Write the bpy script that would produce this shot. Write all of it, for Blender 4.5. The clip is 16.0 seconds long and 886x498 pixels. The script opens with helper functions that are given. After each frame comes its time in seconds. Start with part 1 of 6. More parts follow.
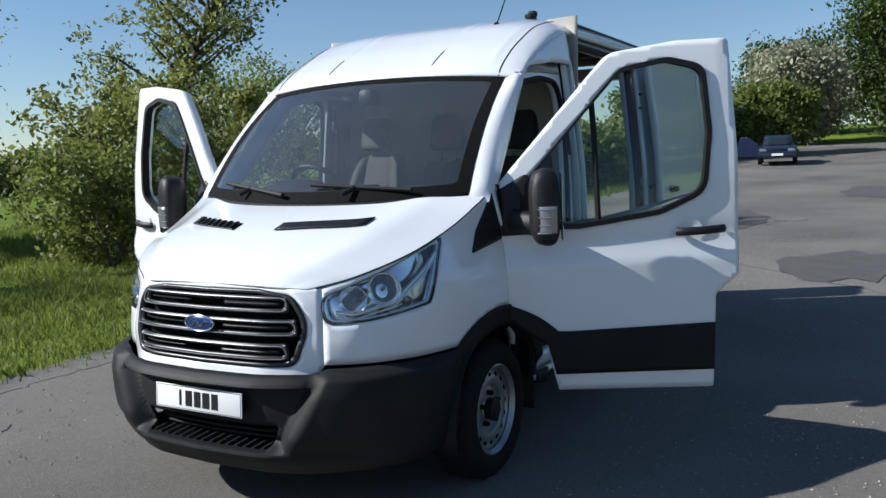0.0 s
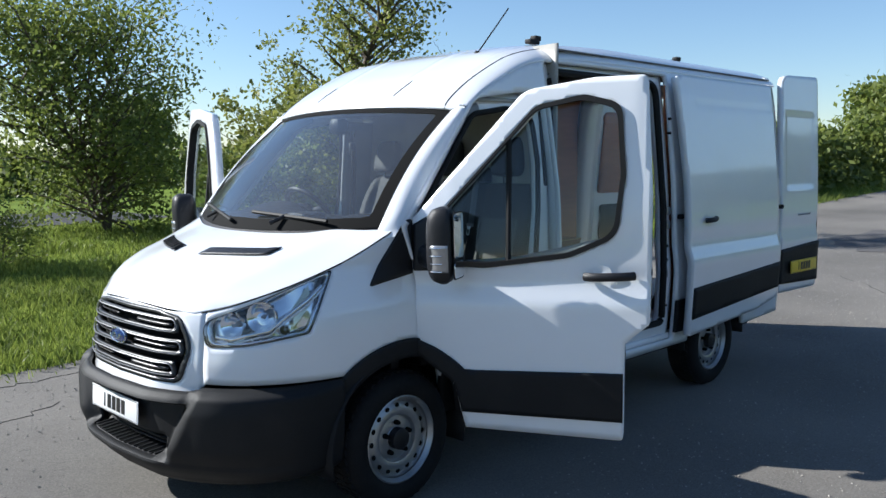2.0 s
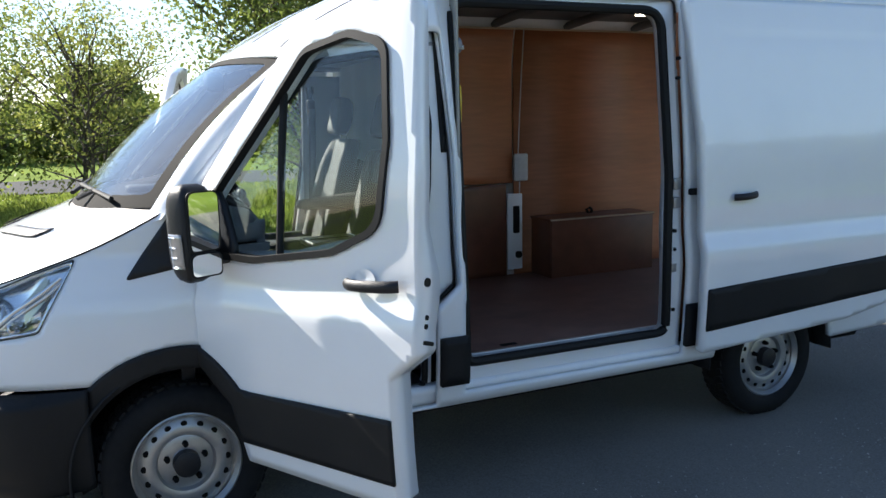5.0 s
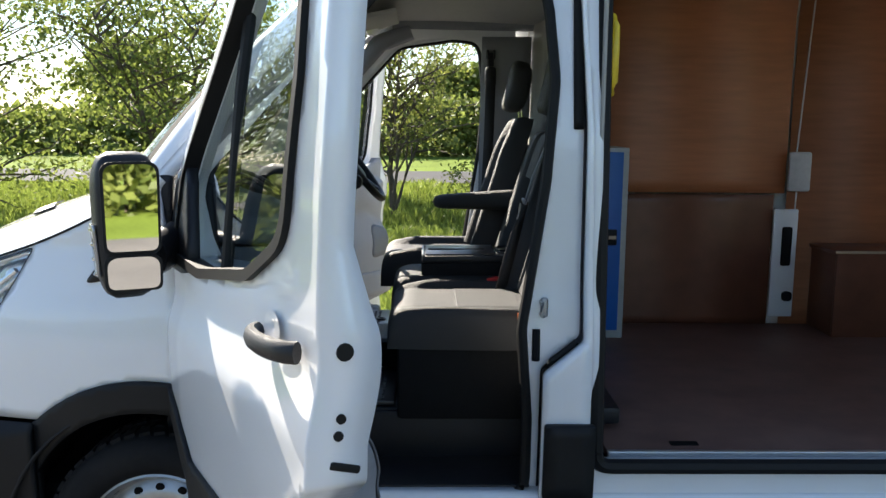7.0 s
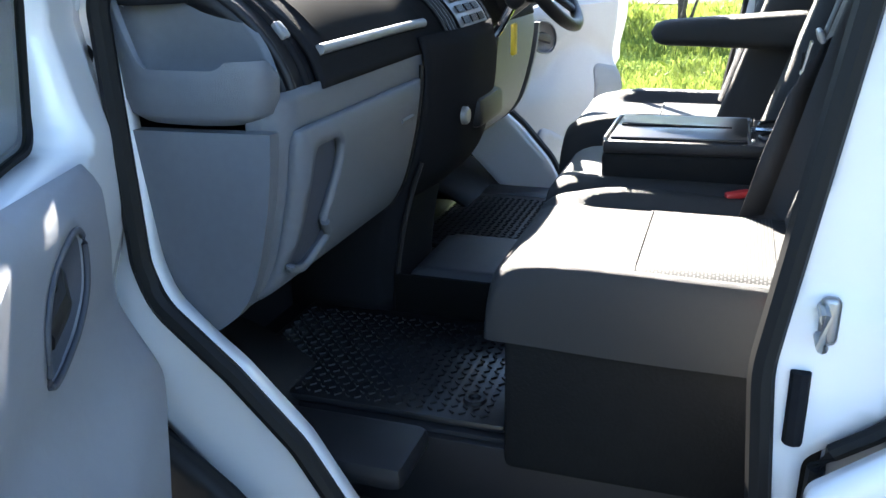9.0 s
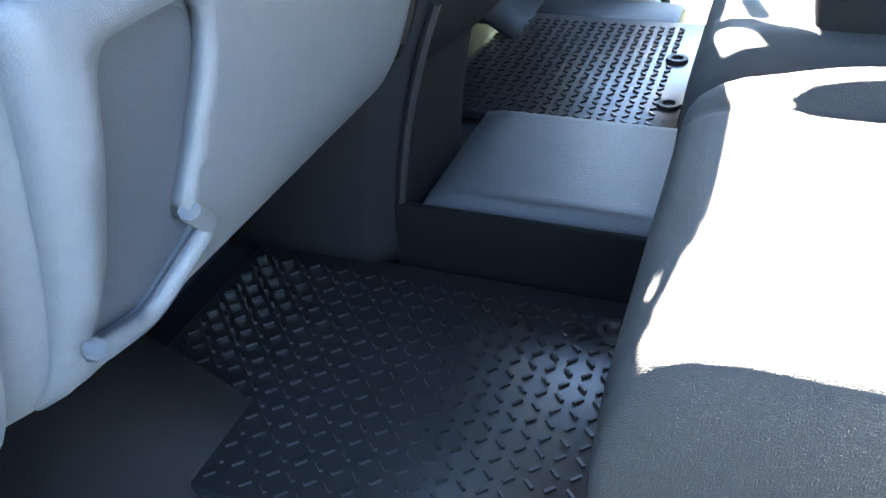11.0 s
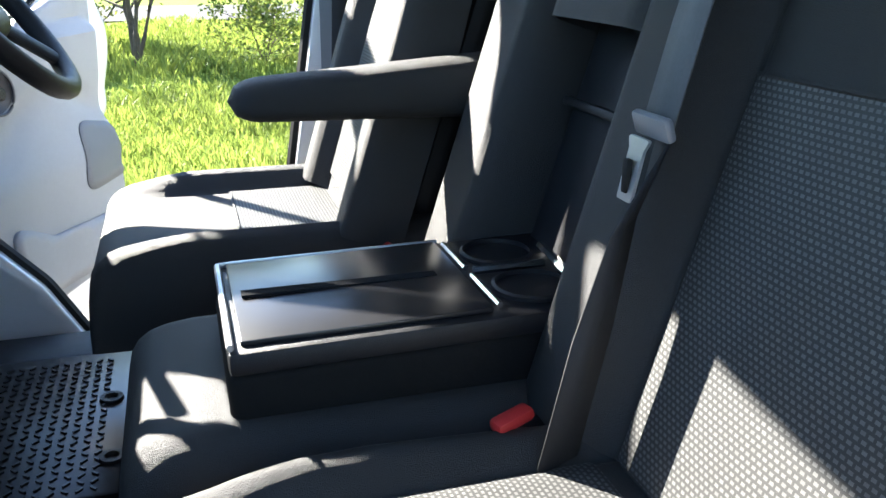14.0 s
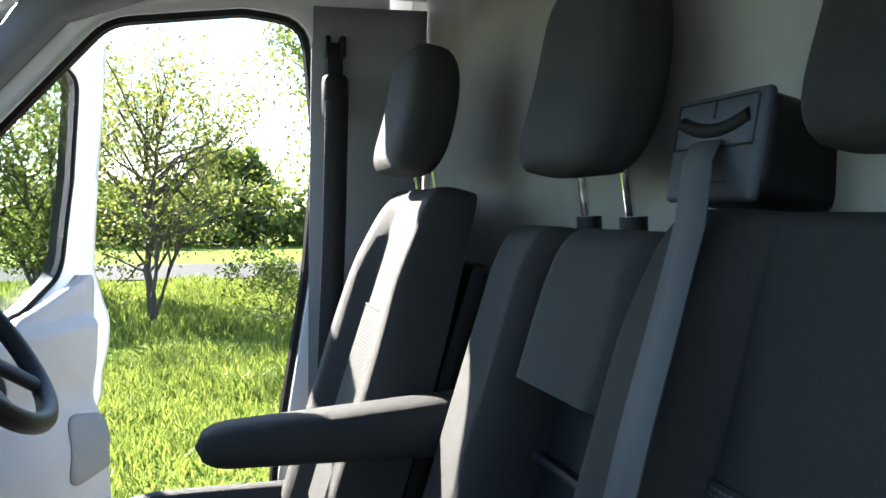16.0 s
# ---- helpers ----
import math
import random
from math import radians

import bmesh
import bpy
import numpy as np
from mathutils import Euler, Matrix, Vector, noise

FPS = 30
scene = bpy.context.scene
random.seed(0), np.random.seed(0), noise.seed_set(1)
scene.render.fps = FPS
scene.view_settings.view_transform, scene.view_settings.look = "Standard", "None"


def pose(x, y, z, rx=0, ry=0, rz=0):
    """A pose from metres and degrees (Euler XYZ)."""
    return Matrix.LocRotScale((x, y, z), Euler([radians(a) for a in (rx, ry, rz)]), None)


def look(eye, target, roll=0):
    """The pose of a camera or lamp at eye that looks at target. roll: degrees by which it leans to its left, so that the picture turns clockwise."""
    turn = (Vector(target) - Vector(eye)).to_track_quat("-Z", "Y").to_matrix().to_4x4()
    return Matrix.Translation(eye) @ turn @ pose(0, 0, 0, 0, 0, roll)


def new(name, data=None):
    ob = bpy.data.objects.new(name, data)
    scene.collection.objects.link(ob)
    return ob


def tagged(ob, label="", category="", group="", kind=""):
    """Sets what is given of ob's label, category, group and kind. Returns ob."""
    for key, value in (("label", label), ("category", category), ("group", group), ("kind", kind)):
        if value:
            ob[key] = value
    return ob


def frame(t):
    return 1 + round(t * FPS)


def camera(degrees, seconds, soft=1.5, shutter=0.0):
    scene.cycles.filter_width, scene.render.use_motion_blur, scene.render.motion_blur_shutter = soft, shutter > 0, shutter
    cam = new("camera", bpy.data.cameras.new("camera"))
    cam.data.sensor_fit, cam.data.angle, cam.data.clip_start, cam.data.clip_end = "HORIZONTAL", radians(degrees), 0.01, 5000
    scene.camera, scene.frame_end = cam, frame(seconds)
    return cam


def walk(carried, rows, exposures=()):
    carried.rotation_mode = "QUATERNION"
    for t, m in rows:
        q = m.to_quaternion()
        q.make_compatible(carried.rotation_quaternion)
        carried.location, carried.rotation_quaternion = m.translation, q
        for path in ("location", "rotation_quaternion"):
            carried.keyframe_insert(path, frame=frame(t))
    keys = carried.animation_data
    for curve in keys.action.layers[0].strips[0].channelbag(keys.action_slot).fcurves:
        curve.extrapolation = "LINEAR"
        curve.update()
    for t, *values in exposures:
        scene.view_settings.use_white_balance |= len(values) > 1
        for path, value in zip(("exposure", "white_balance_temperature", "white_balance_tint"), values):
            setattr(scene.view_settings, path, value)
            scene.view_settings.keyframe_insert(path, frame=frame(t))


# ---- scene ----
cam = camera(55.4, 16.0)
PATH = [
    (0, (-2.71, -2.764, 1.583), (-0.974, -1.792, 1.38), -1.6),
    (0.5, (-2.487, -3.177, 1.615), (-0.82, -2.09, 1.413), -0.5),
    (1, (-2.296, -3.592, 1.665), (-0.733, -2.369, 1.414), 0.0),
    (1.5, (-2.069, -3.868, 1.703), (-0.582, -2.548, 1.49), -0.2),
    (2, (-1.8, -4.07, 1.767), (-0.391, -2.666, 1.557), -0.2),
    (2.5, (-1.511, -4.296, 1.764), (-0.194, -2.811, 1.515), 1.8),
    (3, (-1.175, -4.436, 1.765), (0.079, -2.899, 1.511), 0.1),
    (3.5, (-0.763, -4.545, 1.792), (0.427, -2.957, 1.539), -0.5),
    (4, (-0.322, -4.636, 1.785), (0.732, -2.956, 1.53), -0.2),
    (4.2, (-0.141, -4.638, 1.783), (0.865, -2.931, 1.518), -0.4),
    (6.3, (1.498, -3.821, 1.682), (1.9, -1.887, 1.37), 1.1),
    (6.5, (1.591, -3.71, 1.653), (1.881, -1.745, 1.418), 1.7),
    (7, (1.819, -3.38, 1.623), (1.864, -1.403, 1.329), 0.6),
    (7.5, (1.984, -2.994, 1.589), (1.922, -1.027, 1.234), 1.0),
    (8, (2.109, -2.616, 1.552), (1.772, -0.68, 1.181), 1.2),
    (8.5, (2.099, -2.251, 1.524), (1.551, -0.393, 1.024), 0.2),
    (9, (2.044, -1.913, 1.507), (1.434, -0.136, 0.822), -1.1),
    (9.2, (2.028, -1.791, 1.486), (1.34, -0.066, 0.743), -1.3),
    (11.3, (1.722, -1.032, 1.358), (1.118, 0.485, 0.203), -3.6),
    (11.5, (1.706, -1.0, 1.364), (1.187, 0.555, 0.219), -3.1),
    (12, (1.704, -0.954, 1.379), (1.468, 0.697, 0.275), -2.5),
    (12.5, (1.735, -0.978, 1.394), (1.832, 0.662, 0.254), -2.0),
    (13, (1.76, -0.983, 1.406), (2.117, 0.675, 0.346), -1.3),
    (13.5, (1.781, -0.988, 1.439), (2.279, 0.747, 0.577), 0.0),
    (14, (1.792, -0.988, 1.488), (2.353, 0.814, 0.826), 0.4),
    (14.5, (1.793, -0.987, 1.531), (2.381, 0.862, 1.047), 0.3),
    (15, (1.801, -0.981, 1.565), (2.413, 0.898, 1.259), 0.4),
    (15.5, (1.833, -0.969, 1.605), (2.436, 0.931, 1.44), -0.1),
    (16, (1.854, -0.973, 1.614), (2.418, 0.944, 1.527), 0.4),
]
walk(cam, [(t, look(e, g, r)) for t, e, g, r in PATH],
     exposures=[(0, 0.45, 5950, 9), (2.5, 1.05, 5950, 9), (4.2, 1.5, 6250, 10), (6.3, 1.7, 6950, 11), (7.5, 2.2, 7050, 11), (8.0, 2.68, 7400, 11), (8.5, 3.15, 7150, 11), (8.8, 3.4, 6700, 10), (9.2, 3.65, 6500, 10), (11.3, 5.7, 6800, 9), (12.0, 5.2, 6800, 9), (12.4, 3.7, 6900, 9), (12.8, 3.3, 6800, 9), (13.5, 3.0, 6650, 9), (14.0, 3.3, 6450, 9), (14.6, 3.42, 6400, 9), (15.3, 3.0, 6550, 9), (16, 2.85, 6550, 9)])

# ---- light ----
SUN_DIR = Vector((0.85, -1.29, -1.0)).normalized()
world = bpy.data.worlds.new("world")
scene.world = world
world.use_nodes = True
wn = world.node_tree.nodes
sky = wn.new("ShaderNodeTexSky")
sky.sky_type, sky.sun_disc = "NISHITA", False
sky.sun_elevation = math.asin(-SUN_DIR.z)
sky.sun_rotation = math.atan2(-SUN_DIR.x, -SUN_DIR.y)
sky.air_density, sky.dust_density, sky.ozone_density = 1.0, 0.15, 3.2
wn["Background"].inputs["Strength"].default_value = 0.078
world.node_tree.links.new(sky.outputs[0], wn["Background"].inputs["Color"])
sun = new("sun", bpy.data.lights.new("sun", "SUN"))
sun.data.energy, sun.data.angle, sun.data.color = 5.0, radians(0.53), (1.0, 0.95, 0.87)
sun.matrix_world = look((0, 0, 30), Vector((0, 0, 30)) + SUN_DIR)


# ---- materials ----
def mat(name, color, rough=0.5, metal=0.0, vary=0.12, scale=40.0, bump=0.0, bscale=None, coat=0.0, spec=0.5, big=3.0, dirt=0.0, dirtcol=(0.12, 0.1, 0.08)):
    """A surface with variation at two scales, optional bump and dirt."""
    m = bpy.data.materials.new(name)
    m.use_nodes = True
    nt = m.node_tree
    N, L = nt.nodes, nt.links
    b = N["Principled BSDF"]
    b.inputs["Roughness"].default_value, b.inputs["Metallic"].default_value = rough, metal
    b.inputs["Coat Weight"].default_value, b.inputs["Specular IOR Level"].default_value = coat, spec
    b.inputs["Coat Roughness"].default_value = 0.04
    tc = N.new("ShaderNodeTexCoord")
    n1, n2 = N.new("ShaderNodeTexNoise"), N.new("ShaderNodeTexNoise")
    n1.inputs["Scale"].default_value, n1.inputs["Detail"].default_value = scale, 5
    n2.inputs["Scale"].default_value, n2.inputs["Detail"].default_value = big, 4
    L.new(tc.outputs["Object"], n1.inputs["Vector"])
    L.new(tc.outputs["Object"], n2.inputs["Vector"])
    ad = N.new("ShaderNodeMath")
    ad.operation = "ADD"
    L.new(n1.outputs["Fac"], ad.inputs[0])
    L.new(n2.outputs["Fac"], ad.inputs[1])
    mr = N.new("ShaderNodeMapRange")
    mr.inputs["From Min"].default_value, mr.inputs["From Max"].default_value = 0.6, 1.4
    mr.inputs["To Min"].default_value, mr.inputs["To Max"].default_value = 1 - vary, 1 + vary
    L.new(ad.outputs[0], mr.inputs["Value"])
    mul = N.new("ShaderNodeVectorMath")
    mul.operation = "SCALE"
    mul.inputs[0].default_value = color
    L.new(mr.outputs[0], mul.inputs["Scale"])
    col = mul.outputs[0]
    if dirt:
        mix = N.new("ShaderNodeMix")
        mix.data_type = "RGBA"
        r2 = N.new("ShaderNodeMapRange")
        r2.inputs["From Min"].default_value, r2.inputs["From Max"].default_value = 0.5, 0.75
        r2.inputs["To Max"].default_value = dirt
        L.new(n2.outputs["Fac"], r2.inputs["Value"])
        L.new(r2.outputs[0], mix.inputs[0])
        L.new(col, mix.inputs[6])
        mix.inputs[7].default_value = (*dirtcol, 1)
        col = mix.outputs[2]
    L.new(col, b.inputs["Base Color"])
    if bump:
        n3 = N.new("ShaderNodeTexNoise")
        n3.inputs["Scale"].default_value, n3.inputs["Detail"].default_value = bscale or scale * 4, 3
        L.new(tc.outputs["Object"], n3.inputs["Vector"])
        bp = N.new("ShaderNodeBump")
        bp.inputs["Strength"].default_value, bp.inputs["Distance"].default_value = bump, 0.004
        L.new(n3.outputs["Fac"], bp.inputs["Height"])
        L.new(bp.outputs[0], b.inputs["Normal"])
    return m


def glass(name, tint=(0.86, 0.92, 0.9), rough=0.0, shine=0.06, dust_glare=0.0):
    """A thin pane: mostly clear, with a mirror-like reflection that grows at grazing angles."""
    m = bpy.data.materials.new(name)
    m.use_nodes = True
    N, L = m.node_tree.nodes, m.node_tree.links
    N.remove(N["Principled BSDF"])
    tr, gl, mx, fr = N.new("ShaderNodeBsdfTransparent"), N.new("ShaderNodeBsdfGlossy"), N.new("ShaderNodeMixShader"), N.new("ShaderNodeLayerWeight")
    pw, ma = N.new("ShaderNodeMath"), N.new("ShaderNodeMath")
    pw.operation, ma.operation = "POWER", "MULTIPLY_ADD"
    pw.inputs[1].default_value, ma.inputs[1].default_value, ma.inputs[2].default_value = 4.0, 1.0 - shine, shine
    tr.inputs[0].default_value = (*tint, 1)
    gl.inputs["Roughness"].default_value = rough
    fr.inputs["Blend"].default_value = 0.5
    L.new(fr.outputs["Facing"], pw.inputs[0])
    L.new(pw.outputs[0], ma.inputs[0])
    L.new(ma.outputs[0], mx.inputs[0])
    body = tr
    if dust_glare:
        # a thin, patchy pale film: part dusty, part sky glare put into the pane
        df, tl, ad, mix = N.new("ShaderNodeBsdfDiffuse"), N.new("ShaderNodeBsdfTranslucent"), N.new("ShaderNodeMixShader"), N.new("ShaderNodeMixShader")
        nz, mr, tc = N.new("ShaderNodeTexNoise"), N.new("ShaderNodeMapRange"), N.new("ShaderNodeTexCoord")
        df.inputs[0].default_value = tl.inputs[0].default_value = (0.75, 0.76, 0.76, 1)
        nz.inputs["Scale"].default_value, nz.inputs["Detail"].default_value = 6.0, 6.0
        mr.inputs["To Min"].default_value, mr.inputs["To Max"].default_value = dust_glare * 0.6, dust_glare * 1.4
        L.new(tc.outputs["Object"], nz.inputs["Vector"])
        L.new(nz.outputs["Fac"], mr.inputs["Value"])
        L.new(mr.outputs[0], mix.inputs[0])
        ad.inputs[0].default_value = 0.15
        L.new(df.outputs[0], ad.inputs[1])
        L.new(tl.outputs[0], ad.inputs[2])
        L.new(tr.outputs[0], mix.inputs[1])
        L.new(ad.outputs[0], mix.inputs[2])
        body = mix
    L.new(body.outputs[0], mx.inputs[1])
    L.new(gl.outputs[0], mx.inputs[2])
    L.new(mx.outputs[0], N["Material Output"].inputs[0])
    return m


WHITE = mat("white_paint", (0.80, 0.81, 0.82), 0.28, coat=1.0, vary=0.015, scale=6, dirt=0.05)
CLAD = mat("black_moulding", (0.010, 0.0105, 0.0115), 0.6, spec=0.25, vary=0.15, scale=60, bump=0.15, bscale=500, dirt=0.05)
RUBBER = mat("rubber_seal", (0.009, 0.009, 0.009), 0.6, spec=0.25)
TYRE = mat("tyre_rubber", (0.011, 0.011, 0.0115), 0.8, vary=0.3, bump=0.2, dirt=0.06, spec=0.2)
STEEL = mat("silver_steel", (0.42, 0.42, 0.42), 0.38, 0.75, vary=0.1, dirt=0.15)
CHROME = mat("chrome", (0.85, 0.85, 0.86), 0.08, 1.0, vary=0.02)
LAMPIN = mat("lamp_silvering", (0.82, 0.83, 0.86), 0.13, 0.92, vary=0.10, scale=25)
# near-black; also stands in for the shade inside hollows
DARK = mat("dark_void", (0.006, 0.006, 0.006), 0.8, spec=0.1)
GRILLE = mat("grille_plastic", (0.02, 0.021, 0.023), 0.35, vary=0.1)
GLASS = glass("side_glass", (0.74, 0.82, 0.79), shine=0.06)
# the film also lightens the pane where bright sky would reflect
SCREEN = glass("windscreen_glass", (0.80, 0.88, 0.87), shine=0.15, dust_glare=0.055)
LENS = glass("lamp_lens", (0.95, 0.97, 0.98), shine=0.08)
MIRROR = mat("mirror_silver", (0.9, 0.9, 0.9), 0.02, 1.0, vary=0.0)
GREYPD = mat("deep_grey_plastic", (0.05, 0.056, 0.07), 0.5, vary=0.08, scale=80, bump=0.25, bscale=700)
GREYP = mat("grey_cabin_plastic", (0.105, 0.115, 0.132), 0.5, vary=0.08, scale=80, bump=0.25, bscale=700)
LIGHTP = mat("pale_cabin_plastic", (0.24, 0.25, 0.27), 0.5, vary=0.05, scale=80, bump=0.2, bscale=700)
BLACKP = mat("black_cabin_plastic", (0.012, 0.012, 0.014), 0.45, spec=0.35, vary=0.15, scale=80, bump=0.25, bscale=700)
DASH = mat("dark_dash_plastic", (0.014, 0.0145, 0.0165), 0.85, spec=0.06, vary=0.1, scale=80, bump=0.25, bscale=700)
HEADLN = mat("headlining_fabric", (0.45, 0.44, 0.42), 0.9, vary=0.06, bump=0.3)
BULK = mat("bulkhead_painted_steel", (0.34, 0.325, 0.29), 0.5, vary=0.06, big=4, dirt=0.12)
RED = mat("red_plastic", (0.5, 0.03, 0.03), 0.4)
ORANGE = mat("orange_plastic", (0.7, 0.16, 0.03), 0.4)
YELLOW = mat("yellow_plastic", (0.75, 0.52, 0.03), 0.4)
BLUE = mat("blue_enamel", (0.012, 0.12, 0.42), 0.35, vary=0.05)
BLUEB = mat("blue_badge", (0.01, 0.03, 0.13), 0.2, coat=1)
PLATEW = mat("plate_white", (0.78, 0.78, 0.77), 0.35, vary=0.02)
PLATEY = mat("plate_yellow", (0.8, 0.55, 0.03), 0.35, vary=0.03)
GLOSSB = mat("satin_black_plastic", (0.018, 0.018, 0.02), 0.28, vary=0.1)
STEELG = mat("satin_grey_trim", (0.25, 0.255, 0.27), 0.4, 0.3, vary=0.06)
TUNN = mat("dark_vinyl", (0.045, 0.048, 0.055), 0.40, vary=0.15, bump=0.25, bscale=500)
MATR = mat("mat_rubber", (0.015, 0.0155, 0.017), 0.30, vary=0.2)
ALU = mat("brushed_aluminium", (0.55, 0.55, 0.55), 0.35, 0.8, vary=0.1)
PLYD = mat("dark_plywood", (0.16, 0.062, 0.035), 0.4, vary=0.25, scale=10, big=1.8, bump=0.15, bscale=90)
EDGEP = mat("pale_ply_edge", (0.5, 0.4, 0.28), 0.6)
CEILM = mat("grey_bay_ceiling", (0.16, 0.16, 0.155), 0.7)
LIGHTW = mat("white_plastic", (0.6, 0.6, 0.6), 0.4)
GREYL = mat("pale_grey_enamel", (0.42, 0.44, 0.42), 0.4)
GLOW = bpy.data.materials.new("lamp_glow")
GLOW.use_nodes = True
GLOW.node_tree.nodes["Principled BSDF"].inputs["Emission Color"].default_value = (1, 0.85, 0.7, 1)
GLOW.node_tree.nodes["Principled BSDF"].inputs["Emission Strength"].default_value = 6
INK = mat("black_ink", (0.01, 0.01, 0.01), 0.4)


# ---- mesh helpers ----
from mathutils.geometry import delaunay_2d_cdt

def part(name, bm, material, parent=None, label="", smooth=35, solid=0.0, off=-1.0, bevel=0.0):
    """Links a bmesh as one mesh object, under its thing if one is given."""
    me = bpy.data.meshes.new(name)
    bmesh.ops.recalc_face_normals(bm, faces=bm.faces) if not solid else None
    bm.to_mesh(me)
    bm.free()
    me.materials.append(material)
    if smooth:
        me.shade_smooth()
        me.set_sharp_from_angle(angle=radians(smooth))
    ob = new(name, me)
    if bevel:
        bv = ob.modifiers.new("bevel", "BEVEL")
        bv.width, bv.segments, bv.limit_method, bv.angle_limit = bevel, 2, "ANGLE", radians(40)
        bv.harden_normals = False
    if solid:
        so = ob.modifiers.new("solid", "SOLIDIFY")
        so.thickness, so.offset, so.use_even_offset = solid, off, False
    if parent:
        ob.parent = parent
    if label:
        ob["label"] = label
    return ob


def thing(name, label, category, m=None, group="", kind=""):
    ob = new(name)
    ob.empty_display_size = 0.2
    if m:
        ob.matrix_world = m
    return tagged(ob, label, category, group, kind)


def spline(xs, ys):
    """A smooth curve through the given knots (monotone cubic)."""
    xs, ys = np.array(xs, float), np.array(ys, float)
    h, d = np.diff(xs), np.diff(ys) / np.diff(xs)
    m = np.zeros(len(xs))
    m[1:-1] = np.where(d[:-1] * d[1:] > 0, 2 * d[:-1] * d[1:] / (d[:-1] + d[1:] + 1e-12), 0)
    m[0], m[-1] = d[0], d[-1]

    def f(x):
        x = np.clip(x, xs[0], xs[-1])
        i = np.clip(np.searchsorted(xs, x) - 1, 0, len(h) - 1)
        t = (x - xs[i]) / h[i]
        return ((1 + 2 * t) * (1 - t) ** 2 * ys[i] + t * (1 - t) ** 2 * h[i] * m[i] + t * t * (3 - 2 * t) * ys[i + 1] + t * t * (t - 1) * h[i] * m[i + 1])
    return f


def rpoly(corners, seg=5):
    """A polygon with rounded corners from (a, b, radius) rows."""
    out, n = [], len(corners)
    for i in range(n):
        p, q, r = (np.array(corners[(i + k) % n][:2], float) for k in (-1, 0, 1))
        rad = corners[i][2]
        if rad <= 0:
            out.append(tuple(q))
            continue
        a, b = (p - q) / np.linalg.norm(p - q), (r - q) / np.linalg.norm(r - q)
        half = math.acos(max(-1, min(1, float(a @ b)))) / 2
        d = min(rad / max(math.tan(half), 1e-3), 0.48 * np.linalg.norm(p - q), 0.48 * np.linalg.norm(r - q))
        s, e = q + a * d, q + b * d
        for k in range(seg + 1):
            t = k / seg
            out.append(tuple((1 - t) ** 2 * s + 2 * t * (1 - t) * q + t * t * e))
    return out


def inside(poly, P):
    x, y, res = P[:, 0], P[:, 1], np.zeros(len(P), bool)
    for (x1, y1), (x2, y2) in zip(poly, poly[1:] + poly[:1]):
        if y1 != y2:
            res ^= ((y1 > y) != (y2 > y)) & (x < (x2 - x1) * (y - y1) / (y2 - y1) + x1)
    return res


def nearest(poly, P):
    best, bd = np.zeros_like(P), np.full(len(P), 1e9)
    for a, b in zip(poly, poly[1:] + poly[:1]):
        a, b = np.array(a), np.array(b)
        ab = b - a
        t = np.clip(((P - a) @ ab) / max(ab @ ab, 1e-12), 0, 1)
        c = a + t[:, None] * ab
        d = np.linalg.norm(P - c, axis=1)
        k = d < bd
        best[k], bd[k] = c[k], d[k]
    return best, bd


def resample(poly, step):
    out = []
    for a, b in zip(poly, poly[1:] + poly[:1]):
        n = max(1, math.ceil(math.dist(a, b) / step))
        out += [(a[0] + (b[0] - a[0]) * k / n, a[1] + (b[1] - a[1]) * k / n) for k in range(n)]
    return [p for p, q in zip(out, out[1:] + out[:1]) if math.dist(p, q) > 1e-4]


def sheet(outer, holes, step, place):
    """A panel: the outline and its holes in the flat, meshed at the given step and laid in space by place(a, b)."""
    rings = [resample([tuple(map(float, p)) for p in poly], step) for poly in [outer] + holes]
    o = np.array(rings[0])
    (a0, b0), (a1, b1) = o.min(0), o.max(0)
    A, B = np.meshgrid(np.arange(a0 + step / 2, a1, step), np.arange(b0 + step / 2, b1, step), indexing="ij")
    P = np.stack([A.ravel(), B.ravel()], 1)
    ok = inside(rings[0], P)
    for h in rings[1:]:
        ok &= ~inside(h, P)
    for r in rings:
        ok &= nearest(r, P)[1] > step * 0.55
    pts, edges = [], []
    for r in rings:
        n = len(pts)
        pts += r
        edges += [(n + k, n + (k + 1) % len(r)) for k in range(len(r))]
    pts += [tuple(p) for p in P[ok]]
    vs, _, fs, *_ = delaunay_2d_cdt([Vector(p) for p in pts], edges, [], 0, 1e-6)
    Q = np.array([tuple(v) for v in vs])
    F = np.array([f for f in fs if len(f) == 3])
    cen = Q[F].mean(1)
    ok = inside(rings[0], cen)
    for h in rings[1:]:
        ok &= ~inside(h, cen)
    bm = bmesh.new()
    used = {}
    for f in F[ok]:
        for i in f:
            if i not in used:
                used[i] = bm.verts.new(place(float(Q[i][0]), float(Q[i][1])))
        a, b, c = Q[f]
        if (b[0] - a[0]) * (c[1] - a[1]) - (b[1] - a[1]) * (c[0] - a[0]) > 0.004 * step * step:
            bm.faces.new([used[i] for i in f])
    return bm


def lattice(fn, nu, nv, close=False):
    """A surface fn(u, v), u and v from 0 to 1."""
    bm = bmesh.new()
    g = [[bm.verts.new(fn(i / nu, j / nv)) for j in range(nv + 1)] for i in range(nu if close else nu + 1)]
    n = len(g)
    for i in range(n if close else n - 1):
        for j in range(nv):
            bm.faces.new((g[i][j], g[(i + 1) % n][j], g[(i + 1) % n][j + 1], g[i][j + 1]))
    return bm


